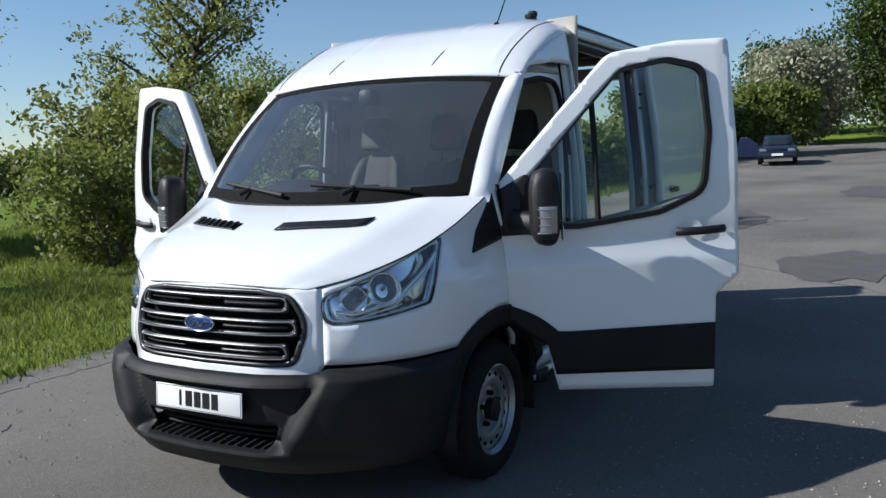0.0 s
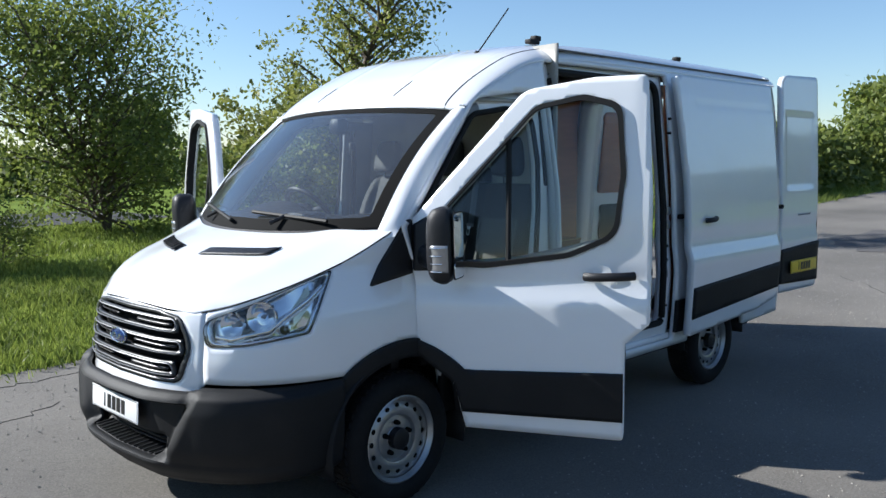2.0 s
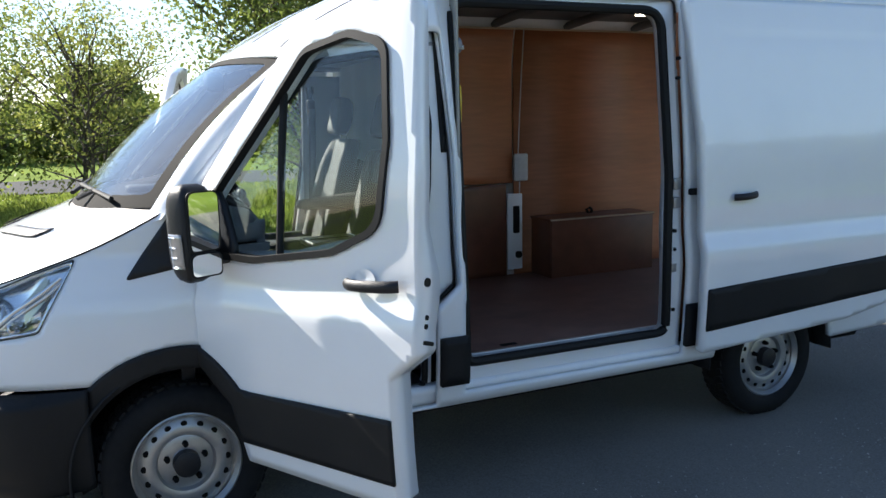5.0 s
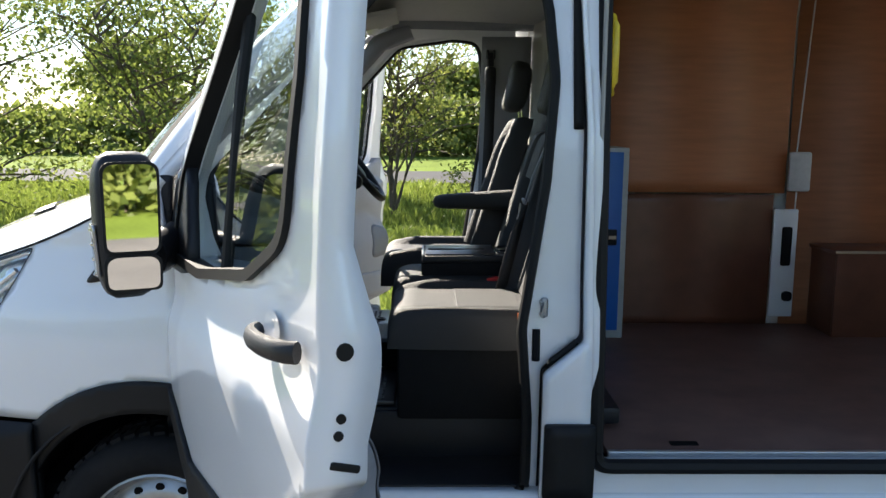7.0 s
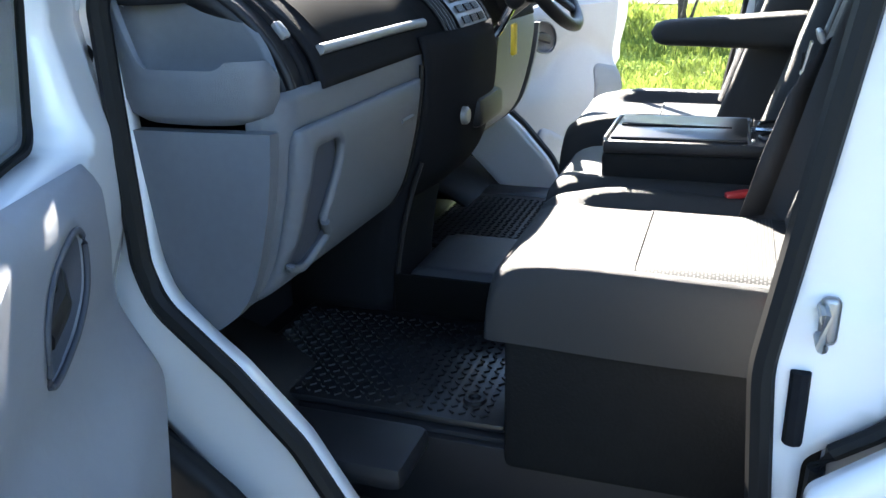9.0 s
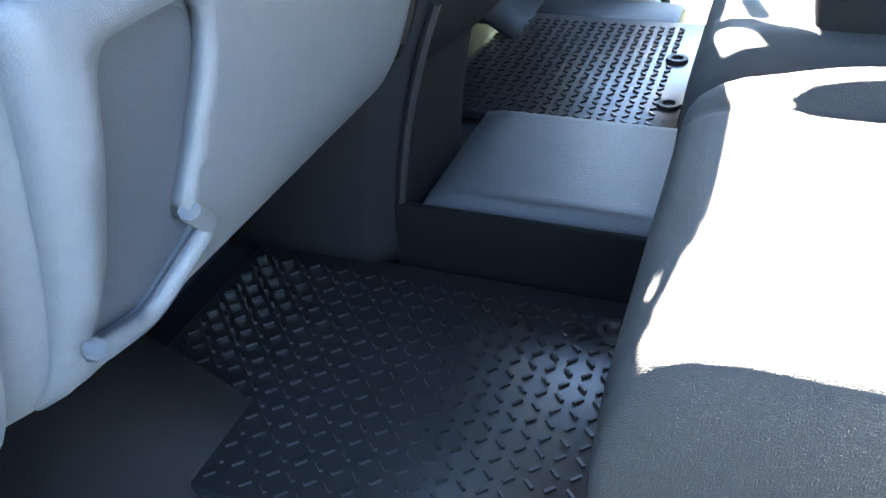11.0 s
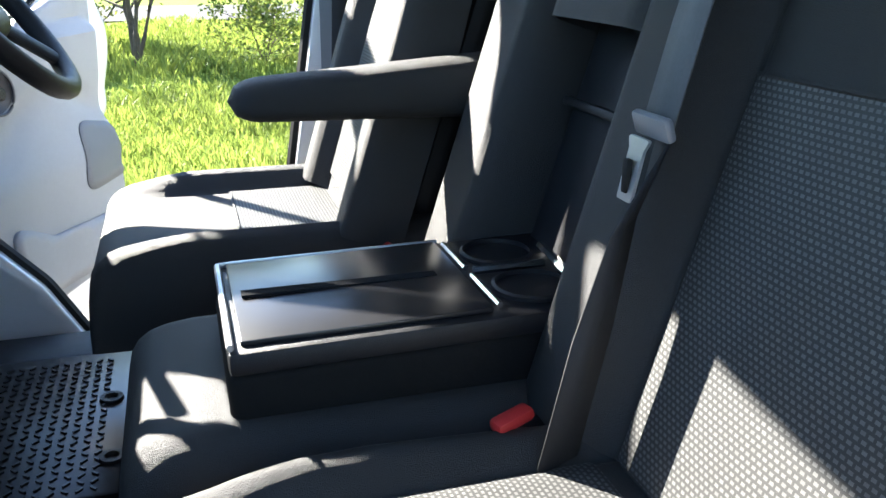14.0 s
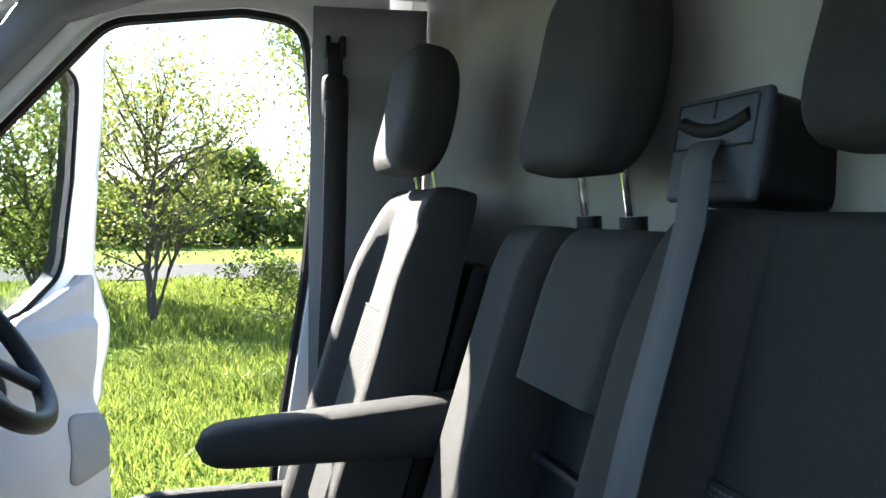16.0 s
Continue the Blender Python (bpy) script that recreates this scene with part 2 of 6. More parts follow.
def prism(poly, depth, place=None, bm=None):
    """A flat outline given thickness along the third axis; place(a, b, c) lays it in space."""
    bm = bm or bmesh.new()
    place = place or (lambda a, b, c: (a, b, c))
    lo = [bm.verts.new(place(a, b, 0)) for a, b in poly]
    hi = [bm.verts.new(place(a, b, depth)) for a, b in poly]
    bm.faces.new(lo[::-1])
    bm.faces.new(hi)
    n = len(poly)
    for i in range(n):
        bm.faces.new((lo[i], lo[(i + 1) % n], hi[(i + 1) % n], hi[i]))
    return bm


def block(c, s, m=None, bm=None, round_=0.0, seg=2):
    """A box with rounded edges."""
    bm = bm or bmesh.new()
    r = bmesh.ops.create_cube(bm, size=1, matrix=(m or Matrix()) @ Matrix.Translation(c) @ Matrix.Diagonal((*s, 1)))
    if round_:
        es = list({e for v in r["verts"] for e in v.link_edges})
        bmesh.ops.bevel(bm, geom=es, offset=round_, segments=seg, affect="EDGES", profile=0.5)
    return bm


def rod(points, r, seg=8, bm=None, taper=None, flat=1.0):
    """A tube along points."""
    bm = bm or bmesh.new()
    pts = [Vector(p) for p in points]
    rings = []
    for i, p in enumerate(pts):
        d = (pts[min(i + 1, len(pts) - 1)] - pts[max(i - 1, 0)]).normalized()
        a = d.cross(Vector((0, 0, 1)) if abs(d.z) < 0.9 else Vector((1, 0, 0))).normalized()
        b = d.cross(a)
        rr = r if taper is None else r + (taper - r) * i / (len(pts) - 1)
        rings.append([bm.verts.new(p + (a * math.cos(t) + b * math.sin(t) * flat) * rr) for t in (2 * math.pi * k / seg for k in range(seg))])
    for q, s in zip(rings, rings[1:]):
        for k in range(seg):
            bm.faces.new((q[k], q[(k + 1) % seg], s[(k + 1) % seg], s[k]))
    bm.faces.new(rings[0][::-1])
    bm.faces.new(rings[-1])
    return bm


def lathe(prof, seg=32, m=None, bm=None, closed=False):
    """A solid of revolution about y from (radius, y) rows."""
    bm = bm or bmesh.new()
    m = m or Matrix()
    rings = [[bm.verts.new(m @ Vector((r * math.cos(t), y, r * math.sin(t)))) for t in (2 * math.pi * k / seg for k in range(seg))] for r, y in prof]
    for q, s in list(zip(rings, rings[1:])) + ([(rings[-1], rings[0])] if closed else []):
        for k in range(seg):
            bm.faces.new((q[k], q[(k + 1) % seg], s[(k + 1) % seg], s[k]))
    return bm


def text(body, size, m, material, parent, name="lettering", depth=0.002):
    cu = bpy.data.curves.new(name, "FONT")
    cu.body, cu.size, cu.extrude, cu.align_x, cu.align_y = body, size, depth, "CENTER", "CENTER"
    tmp = bpy.data.objects.new(name, cu)
    me = bpy.data.meshes.new_from_object(tmp)
    bpy.data.objects.remove(tmp)
    me.materials.clear()
    me.materials.append(material)
    ob = new(name, me)
    ob.parent, ob.matrix_basis = parent, m
    return ob


# ---- van shell: outline functions (x back from the nose, y to the driver's side) ----
side_w = spline([0.28, 0.5, 0.75, 0.95, 1.05, 1.15, 1.5, 1.9, 2.2, 2.4], [0.965, 0.995, 1.012, 1.02, 1.014, 1.0, 0.985, 0.948, 0.915, 0.88])
nose_o = spline([0.24, 0.35, 0.45, 0.6, 0.72, 0.8, 0.9, 1.0, 1.07, 1.25], [0.09, 0.02, -0.03, -0.04, -0.01, -0.01, 0.01, 0.03, 0.06, 0.16])
plan_x = spline([0, 0.3, 0.45, 0.58, 0.68, 0.76, 0.83, 0.89, 0.95, 1.0, 1.02], [0, 0.02, 0.065, 0.135, 0.195, 0.265, 0.355, 0.475, 0.70, 1.0, 1.3])
PY = np.concatenate([np.linspace(0, 1.02, 240), [1.02]])
PX = np.concatenate([plan_x(PY[:-1]), [5.6]])
PL = np.concatenate([[0], np.cumsum(np.hypot(np.diff(PX), np.diff(PY)))])


def along(x):
    """Length along the plan outline at which it reaches x."""
    return float(np.interp(x, PX, PL))


edge_x = spline([0, 0.2, 0.4, 0.6, 0.8, 1.0], [0.10, 0.28, 0.48, 0.67, 0.85, 1.0])
edge_y = spline([0, 0.2, 0.4, 0.6, 0.8, 1.0], [0.43, 0.63, 0.785, 0.865, 0.90, 0.912])
edge_z = spline([0, 0.2, 0.4, 0.6, 0.8, 1.0], [1.06, 1.135, 1.205, 1.27, 1.35, 1.43])
wing_top = spline([0.10, 0.28, 0.48, 0.67, 0.85, 1.0, 1.12], [1.055, 1.13, 1.20, 1.265, 1.345, 1.425, 1.50])


def skirt(l, z, s, out=0.0):
    """The nose and wing surface at length l round the plan and height z, on side s."""
    a = abs(l)
    x, y = float(np.interp(a, PL, PX)), float(np.interp(a, PL, PY))
    x2, y2 = float(np.interp(a + 0.01, PL, PX)), float(np.interp(a + 0.01, PL, PY))
    n = Vector((-(y2 - y), x2 - x)).normalized()
    w = max(0.0, n.y) ** 2
    off = (1 - w) * -float(nose_o(z)) + w * (float(side_w(z)) - 1.02) + out
    x, y = x + n.x * off, y + n.y * off
    k = max(0.0, min(1.0, (z - 0.95) / 0.3)) ** 2 * max(0.0, min(1.0, (1.3 - x) / 0.4))
    y -= 0.04 * k * min(1.0, a / 0.6)
    return Vector((x, s * math.copysign(y, l) if s else math.copysign(y, l), z))


def flank(x, z, s, out=0.0):
    """The van's side at x and z."""
    w = float(side_w(z)) - max(0.0, 2.2 - x) * max(0.0, z - 1.3) * 0.10 - max(0.0, 1.3 - x) * 0.06
    return Vector((x, s * (w + out), z))


van = thing("panel_van", "white medium-roof panel van standing with all its doors open", "van")

# bumper, lower nose
lo, hi = -along(0.66), along(0.66)
outer = rpoly([(lo, 0.30, 0.05), (-0.6, 0.255, 0.02), (0.6, 0.255, 0.02), (hi, 0.30, 0.05), (hi, 0.73, 0.01), (0.62, 0.725, 0.02), (0.54, 0.706, 0.05), (-0.54, 0.706, 0.05), (-0.62, 0.725, 0.02), (lo, 0.73, 0.01)])
mouth = rpoly([(-0.40, 0.475, 0.02), (-0.355, 0.375, 0.03), (0.355, 0.375, 0.03), (0.40, 0.475, 0.02)])


def ramp(a, b, t):
    k = max(0.0, min(1.0, (t - a) / (b - a)))
    return k * k * (3 - 2 * k)


def bumper_at(l, z):
    """Sculpted: proud corners round a sunk plate bed that narrows downwards, and a step under the mouth."""
    w = 0.39 + 0.17 * max(0.0, min(1.0, (z - 0.36) / 0.33))
    bed = ramp(w + 0.03, w - 0.03, abs(l)) * ramp(0.655, 0.635, z)
    low = ramp(0.405, 0.35, z) * ramp(1.30, 0.95, abs(l))
    corner = ramp(w - 0.03, w + 0.07, abs(l)) * ramp(1.30, 0.98, abs(l)) * ramp(0.735, 0.68, z)
    return skirt(l, z, 0, 0.014 - 0.045 * bed * (1 - low) + max(0.055 * corner, 0.06 * low) + 0.03 * ramp(0.715, 0.665, z) * ramp(w + 0.04, w - 0.04, abs(l)) * ramp(0.63, 0.65, z) - 0.02 * ramp(0.33, 0.26, z) + 0.018 * ramp(0.735, 0.70, z))


bumper = part("front_bumper", sheet(outer, [mouth], 0.011, bumper_at), CLAD, van, "textured black plastic front bumper with step", solid=0.02, off=1.0)
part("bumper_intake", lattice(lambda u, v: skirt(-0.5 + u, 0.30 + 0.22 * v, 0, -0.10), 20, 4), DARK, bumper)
for i in range(3):
    part("intake_slat", lattice(lambda u, v, i=i: skirt(-0.39 + 0.78 * u, 0.40 + 0.028 * i + 0.010 * v, 0, -0.075), 20, 1), CLAD, bumper, solid=0.012)
part("undertray", lattice(lambda u, v: (lambda p: p.lerp(Vector((1.0, p.y * 0.9, 0.285)), v))(skirt(-0.95 + 1.9 * u, 0.275, 0, -0.012)), 30, 6), DARK, bumper, solid=0.012)
# tread on the step
part("step_tread", lattice(lambda u, v: skirt(-0.37 + 0.74 * u, 0.378 - 0.012 * v, 0, -0.09 + 0.145 * v), 24, 4), CLAD, bumper, solid=0.01)
for i in range(15):
    part("step_rib", block((0, 0, 0), (0.11, 0.012, 0.008), Matrix.Translation(skirt(-0.336 + 0.048 * i, 0.380, 0, -0.02)) @ pose(0, 0, 0, 0, -5, 0)), GRILLE, bumper, smooth=0)
fog = rpoly([(0.80, 0.43, 0.02), (0.98, 0.43, 0.02), (0.98, 0.53, 0.02), (0.80, 0.53, 0.02)])
for s in (-1, 1):
    part("fog_blank", sheet(fog, [], 0.03, lambda l, z, s=s: skirt(l, z, s, 0.02)), BLACKP, bumper, solid=0.01, off=1.0)

# grille surround and wings
gril = rpoly([(-0.47, 1.035, 0.08), (-0.545, 0.91, 0.2), (-0.48, 0.73, 0.07), (0.48, 0.73, 0.07), (0.545, 0.91, 0.2), (0.47, 1.035, 0.08), (0.3, 1.06, 0.1), (-0.3, 1.06, 0.1)])
mask = rpoly([(-0.60, 0.73, 0.01), (-0.54, 0.66, 0.02), (0.54, 0.66, 0.02), (0.60, 0.73, 0.01), (0.60, 1.07, 0.0), (0.42, 1.058, 0.0), (0, 1.075, 0.0), (-0.42, 1.058, 0.0), (-0.60, 1.07, 0.0)])
part("front_panel", sheet(mask, [gril], 0.022, lambda l, z: skirt(l, z, 0)), WHITE, van, "white painted grille surround", solid=0.03, off=1.0)
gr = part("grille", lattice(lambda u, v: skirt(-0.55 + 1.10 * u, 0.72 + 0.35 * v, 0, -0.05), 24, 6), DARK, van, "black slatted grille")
g_in = [(a * 0.955, 0.905 + (b - 0.905) * 0.90) for a, b in gril]
part("grille_frame", sheet(gril, [g_in], 0.014, lambda l, z: skirt(l, z, 0, 0.004)), GRILLE, gr, solid=0.05, off=1.0)
for z, w in ((0.795, 0.455), (0.897, 0.495), (0.997, 0.455)):
    ring = rpoly([(-w, z - 0.036, 0.034), (w, z - 0.036, 0.034), (w - 0.012, z + 0.036, 0.034), (-w + 0.012, z + 0.036, 0.034)])
    hole = [(a * 0.957, z + (b - z) * 0.50) for a, b in ring]
    part("grille_bar", sheet(ring, [hole], 0.012, lambda l, zz, z=z: skirt(l, zz, 0, -0.002 + 0.014 * (1 - min(1.0, abs(abs(zz - z) - 0.027) / 0.012)))), GRILLE, gr, solid=0.025, off=1.0)
    for s in (-1, 1):
        part("bar_groove", lattice(lambda u, v, z=z, w=w, s=s: skirt(s * (0.11 + (w - 0.16) * u), z + 0.010 * (v - 0.5), 0, -0.014 + 0.004 * math.sin(math.pi * v)), 14, 2), GRILLE, gr, solid=0.008, off=1.0)
    part("grille_edge", rod([skirt(l, zz, 0, 0.012) for l, zz in resample([(a * 0.985, z + (b - z) * 0.78) for a, b in ring], 0.02)] + [skirt(ring[0][0] * 0.985, z + (ring[0][1] - z) * 0.78, 0, 0.012)], 0.0028, 5), STEELG, gr)
bd = skirt(0.0, 0.905, 0, 0.016)
bm = bmesh.new()
bmesh.ops.create_uvsphere(bm, u_segments=28, v_segments=10, radius=1, matrix=Matrix.Translation(bd) @ Matrix.Diagonal((0.014, 0.086, 0.036, 1)))
badge = part("badge", bm, BLUEB, van, "blue oval badge with chrome rim")
part("badge_rim", rod([bd + Vector((-0.008, 0.085 * math.cos(t), 0.036 * math.sin(t))) for t in (k * math.pi / 18 for k in range(37))], 0.004, 6), CHROME, badge)
part("badge_mark", rod([bd + Vector((-0.014 + 0.12 * y * y, y, 0.012 * math.sin(y * 120))) for y in (-0.05 + 0.005 * k for k in range(21))], 0.0035, 5), CHROME, badge)


def number_plate(parent, m, base, label):
    p = part("number_plate", block((0, 0, 0), (0.52, 0.111, 0.006), round_=0.003), base, parent, label)
    p.matrix_basis = m
    for i, w in enumerate((0.014, 0.046, 0.046, 0.05, 0.044)):
        part("plate_bar", block((-0.105 + i * 0.052, 0, 0.004), (w * 0.8, 0.07, 0.003)), INK, p, smooth=0)
    for a, b, c, d in ((0, 0.05, 0.505, 0.002), (0, -0.05, 0.505, 0.002), (-0.253, 0, 0.002, 0.1), (0.253, 0, 0.002, 0.1)):
        part("plate_border", block((a, b, 0.0035), (c, d, 0.001)), INK, p, smooth=0)
    return p


pm = Matrix.Translation((-0.046, 0, 0.565)) @ Matrix(((0, 0, -1, 0), (-1, 0, 0, 0), (0, 1, 0, 0), (0, 0, 0, 1))) @ pose(0, 0, 0, -3)
number_plate(van, pm, PLATEW, "white front plate with black bars")

HL = rpoly([(0.605, 0.905, 0.05), (0.80, 0.915, 0.1), (along(0.50), 0.965, 0.03), (along(0.56), 1.08, 0.1), (along(0.655), 1.250, 0.01), (along(0.48), 1.192, 0.1), (along(0.30), 1.118, 0.1), (0.585, 1.02, 0.06)])
DOOR = rpoly([(1.12, 1.05, 0), (1.065, 1.43, 0.03), (1.66, 2.105, 0.15), (2.0, 2.155, 0.2), (2.25, 2.16, 0.03), (2.285, 1.6, 0.3), (2.285, 1.0, 0.03), (2.17, 0.90, 0.03), (2.17, 0.42, 0.02), (1.39, 0.42, 0.01), (1.33, 0.66, 0.1), (1.12, 0.875, 0.03)])
GAP = {s: rpoly([(1.225, 1.06, 0.1), (1.182, 1.44, 0.05), (1.69, 2.02 - q, 0.12), (1.95, 2.06 - q, 0.15), (r - 0.03, 2.05 - q, 0.12), (r, 1.75, 0.3), (r - 0.022, 1.46, 0.3), (r - 0.088, 1.02, 0.2), (r - 0.065, 0.74, 0.2), (r - 0.065, 0.50, 0.05), (1.63, 0.50, 0.05), (1.585, 0.59, 0.15), (1.47, 0.79, 0.15), (1.37, 0.90, 0.15), (1.25, 1.0, 0.12)]) for s, r, q in ((-1, 2.198, 0.0), (1, 2.115, 0.03))}
SLIDE = rpoly([(2.315, 0.47, 0.02), (3.645, 0.47, 0.02), (3.645, 2.36, 0.03), (2.24, 2.35, 0.03), (2.30, 1.6, 0.2)])
SGAP = rpoly([(2.34, 0.60, 0.05), (3.545, 0.60, 0.06), (3.535, 1.0, 0.2), (3.56, 1.45, 0.2), (3.55, 2.30, 0.1), (2.335, 2.30, 0.08)])


def arc(cx, cz, r, a0, a1, n=16):
    return [(cx + r * math.cos(radians(a0 + (a1 - a0) * k / n)), cz + r * math.sin(radians(a0 + (a1 - a0) * k / n))) for k in range(n + 1)]


def headlight(s):
    """A clear lens over a chrome bowl with two reflectors and a turn lamp."""
    hl = part("headlight", sheet(HL, [], 0.02, lambda l, z: skirt(l, z, s, -0.07 - 0.012 * math.sin(23 * l + 9 * z))), LAMPIN, van, "clear headlight with chrome reflectors", smooth=30)
    part("headlight_lens", sheet(HL, [], 0.02, lambda l, z: skirt(l, z, s, 0.004)), LENS, hl, smooth=80).visible_shadow = False
    c = (sum(a for a, b in HL) / len(HL), sum(b for a, b in HL) / len(HL))
    h_in = [(c[0] + (a - c[0]) * 0.988, c[1] + (b - c[1]) * 0.975) for a, b in HL]
    part("headlight_rim", sheet(HL, [h_in], 0.012, lambda l, z: skirt(l, z, s, 0.002)), RUBBER, hl, solid=0.012, off=1.0 if s > 0 else -1.0)
    h_mid = [(c[0] + (a - c[0]) * 0.935, c[1] + (b - c[1]) * 0.885) for a, b in HL]
    part("headlight_bezel", sheet(h_in, [h_mid], 0.012, lambda l, z: skirt(l, z, s, -0.012)), LAMPIN, hl, solid=0.03, off=1.0 if s > 0 else -1.0)
    for l, z, r, mt in ((0.735, 1.005, 0.058, CHROME), (0.885, 1.045, 0.068, CHROME), (0.86, 0.945, 0.022, CHROME), (0.99, 0.985, 0.022, CHROME)):
        p = skirt(l, z, s, -0.016)
        mm = look(p, p + (skirt(l, z, s, 0) - skirt(l, z, s, 0.1)) + Vector((0.05, 0, 0))) @ pose(0, 0, 0, 90)
        part("reflector", lathe([(0.010, -0.05), (r * 0.5, -0.04), (r * 0.82, -0.022), (r, 0.0), (r * 1.07, 0.002), (r * 1.08, -0.02)], 28, mm), mt, hl, smooth=70)
        part("bulb", lathe([(0.001, -0.008), (0.008, -0.012), (0.009, -0.05)], 12, mm), LIGHTP, hl)
    for k, (dz_, r) in enumerate(((0.0, 0.010), (-0.022, 0.006))):
        part("light_bar", rod([skirt(l, z + dz_, s, -0.012 - 0.01 * k) for l, z in ((0.655, 0.955), (0.74, 0.945), (0.82, 0.965), (0.92, 0.985), (1.0, 1.045), (along(0.52), 1.12), (along(0.59), 1.175))], r, 8), LAMPIN if k else CHROME, hl, smooth=70)
    part("turn_lens", lattice(lambda u, v: skirt(along(0.44) + 0.10 * u, 0.995 + 0.085 * v + 0.10 * u, s, -0.035), 6, 4), mat("turn_amber_chrome", (0.55, 0.5, 0.36), 0.12, 0.9), hl)
    return hl


lamp_edge = [(a, b) for a, b in HL]
for s, nm in ((-1, "wing"), (1, "wing")):
    l1 = along(1.105)
    lc = along(1.02)
    tops = [(along(x), float(wing_top(x))) for x in (1.0, 0.9, 0.8, 0.7, 0.6, 0.5, 0.4, 0.3, 0.2, 0.12)]
    outer = [(0.60, 0.735)] + [(lc + a - 1.02, b) for a, b in arc(1.02, 0.345, 0.525, 132, 80, 12)] + [(l1, 0.86), (l1, 1.2), (along(1.06), 1.45)] + tops + [(0.60, 1.07)]
    wing = part("front_wing", sheet(outer, [HL], 0.022, lambda l, z, s=s: skirt(l, z, s)), WHITE, van, solid=0.02, off=1.0 if s > 0 else -1.0)
    headlight(s)
    # arch lip and lower black corner
    outer = [(along(0.655), 0.30)] + [(along(0.655), 0.73)] + [(lc + a - 1.02, b) for a, b in arc(1.02, 0.345, 0.53, 133, 20, 24)] + [(lc + a - 1.02, b) for a, b in arc(1.02, 0.345, 0.435, 20, 190, 30)]
    part("wheel_arch_trim", sheet(outer, [], 0.02, lambda l, z, s=s: skirt(l, z, s, 0.012)), CLAD, van, "black plastic wheel arch trim", solid=0.03)
    part("wheel_arch_liner", lattice(lambda u, v, s=s: Vector((1.02 + 0.45 * math.cos(math.pi * (1.15 * u - 0.08)), s * (0.97 - 0.42 * v), 0.345 + 0.45 * math.sin(math.pi * (1.15 * u - 0.08)))), 24, 3), CLAD, van, solid=0.01)
    tri = rpoly([(0.825, 1.15, 0.01), (1.09, 1.20, 0.01), (1.10, 1.47, 0.01), (1.06, 1.47, 0.02)])
    part("quarter_trim", sheet([(along(a), b) for a, b in tri], [], 0.02, lambda l, z, s=s: skirt(l, z, s, 0.006)), BLACKP, van, "black triangular quarter trim", solid=0.012)

    corner = rpoly([(1.335, 0.40, 0.01), (1.52, 0.40, 0.01), (1.47, 0.55, 0.03), (1.41, 0.66, 0.02), (1.345, 0.655, 0.01)])
    low = arc(1.02, 0.345, 0.455, 48, 3, 10) + [(1.64, 0.338), (1.64, 0.425), (1.396, 0.425), (1.338, 0.655)]
    part("sill_corner", sheet(low, [], 0.03, lambda x, z, s=s: flank(x, z, s, 0.003)), CLAD, van, solid=0.02, off=1.0 if s > 0 else -1.0)
    part("wheel_arch_corner", sheet(corner, [], 0.03, lambda x, z, s=s: flank(x, z, s, -0.078)), CLAD, van, solid=0.03, off=1.0 if s > 0 else -1.0)

# bonnet
cen_x = spline([0, 0.12, 0.35, 0.65, 1.0], [0.055, 0.13, 0.29, 0.48, 0.67])
cen_z = spline([0, 0.12, 0.35, 0.65, 1.0], [1.078, 1.165, 1.252, 1.325, 1.385])


def bonnet_edge(v):
    x = float(edge_x(v))
    return skirt(along(x), float(wing_top(x)) + 0.002, 1, 0.003)


FRONT_L = along(0.10)


def bonnet_at(u, v):
    a = abs(2 * u - 1)
    over, lip = max(0.0, a - 1.0), max(0.0, -v)
    a, v = min(1.0, a), max(0.0, v)
    e, e0 = bonnet_edge(v), bonnet_edge(0.0)
    cx, cz = float(cen_x(v)), float(cen_z(v))
    ridge = 0.014 * math.exp(-((a - 0.72) / 0.12) ** 2) * min(1.0, v * 4)
    p = Vector((cx + (e.x - cx) * a ** 2.2, e.y * a, cz + (e.z - cz) * a ** 2.4 + ridge))
    f = max(0.0, 1 - v * 5) ** 2
    if f:
        q = skirt(FRONT_L * a, 1.077 - 0.017 * a * a, 1, 0.003)
        q0 = Vector((float(cen_x(0)) + (e0.x - float(cen_x(0))) * a ** 2.2, e0.y * a, float(cen_z(0)) + (e0.z - float(cen_z(0))) * a ** 2.4))
        p += (q - q0) * f
    p += Vector((0, -0.5, -0.45)) * over + Vector((0.6, 0, -0.35)) * lip
    return Vector((p.x, math.copysign(p.y, 2 * u - 1), p.z))


bonnet = part("bonnet", lattice(lambda u, v: bonnet_at(-0.012 + 1.024 * u, -0.02 + 1.02 * v), 84, 50), WHITE, van, "white bonnet with two black vents", smooth=60)
for s in (-1, 1):
    part("bonnet_gap", rod([Vector((p.x, s * p.y, p.z)) for p in (skirt(along(x), float(wing_top(x)) - 0.003, 1, 0.0) for x in np.linspace(0.12, 1.0, 40))], 0.0035, 6), RUBBER, van)
for s in (-1, 1):
    vent = part("bonnet_vent", lattice(lambda p, q, s=s: bonnet_at(0.5 + s * (0.075 + 0.235 * p), 0.49 + 0.115 * q + 0.10 * p * 1.1 - 0.02) + Vector((0, 0, 0.004)), 12, 4), BLACKP, bonnet, "black louvred bonnet vent", solid=0.006, off=1.0)
    for k in range(7):
        part("louvre", lattice(lambda p, q, s=s, k=k: bonnet_at(0.5 + s * (0.085 + 0.215 * (k + 0.5 * p) / 7), 0.497 + 0.10 * q + 0.10 * (k / 7) * 1.1 - 0.02) + Vector((0, 0, 0.010)), 1, 3), DARK, vent, solid=0.004)
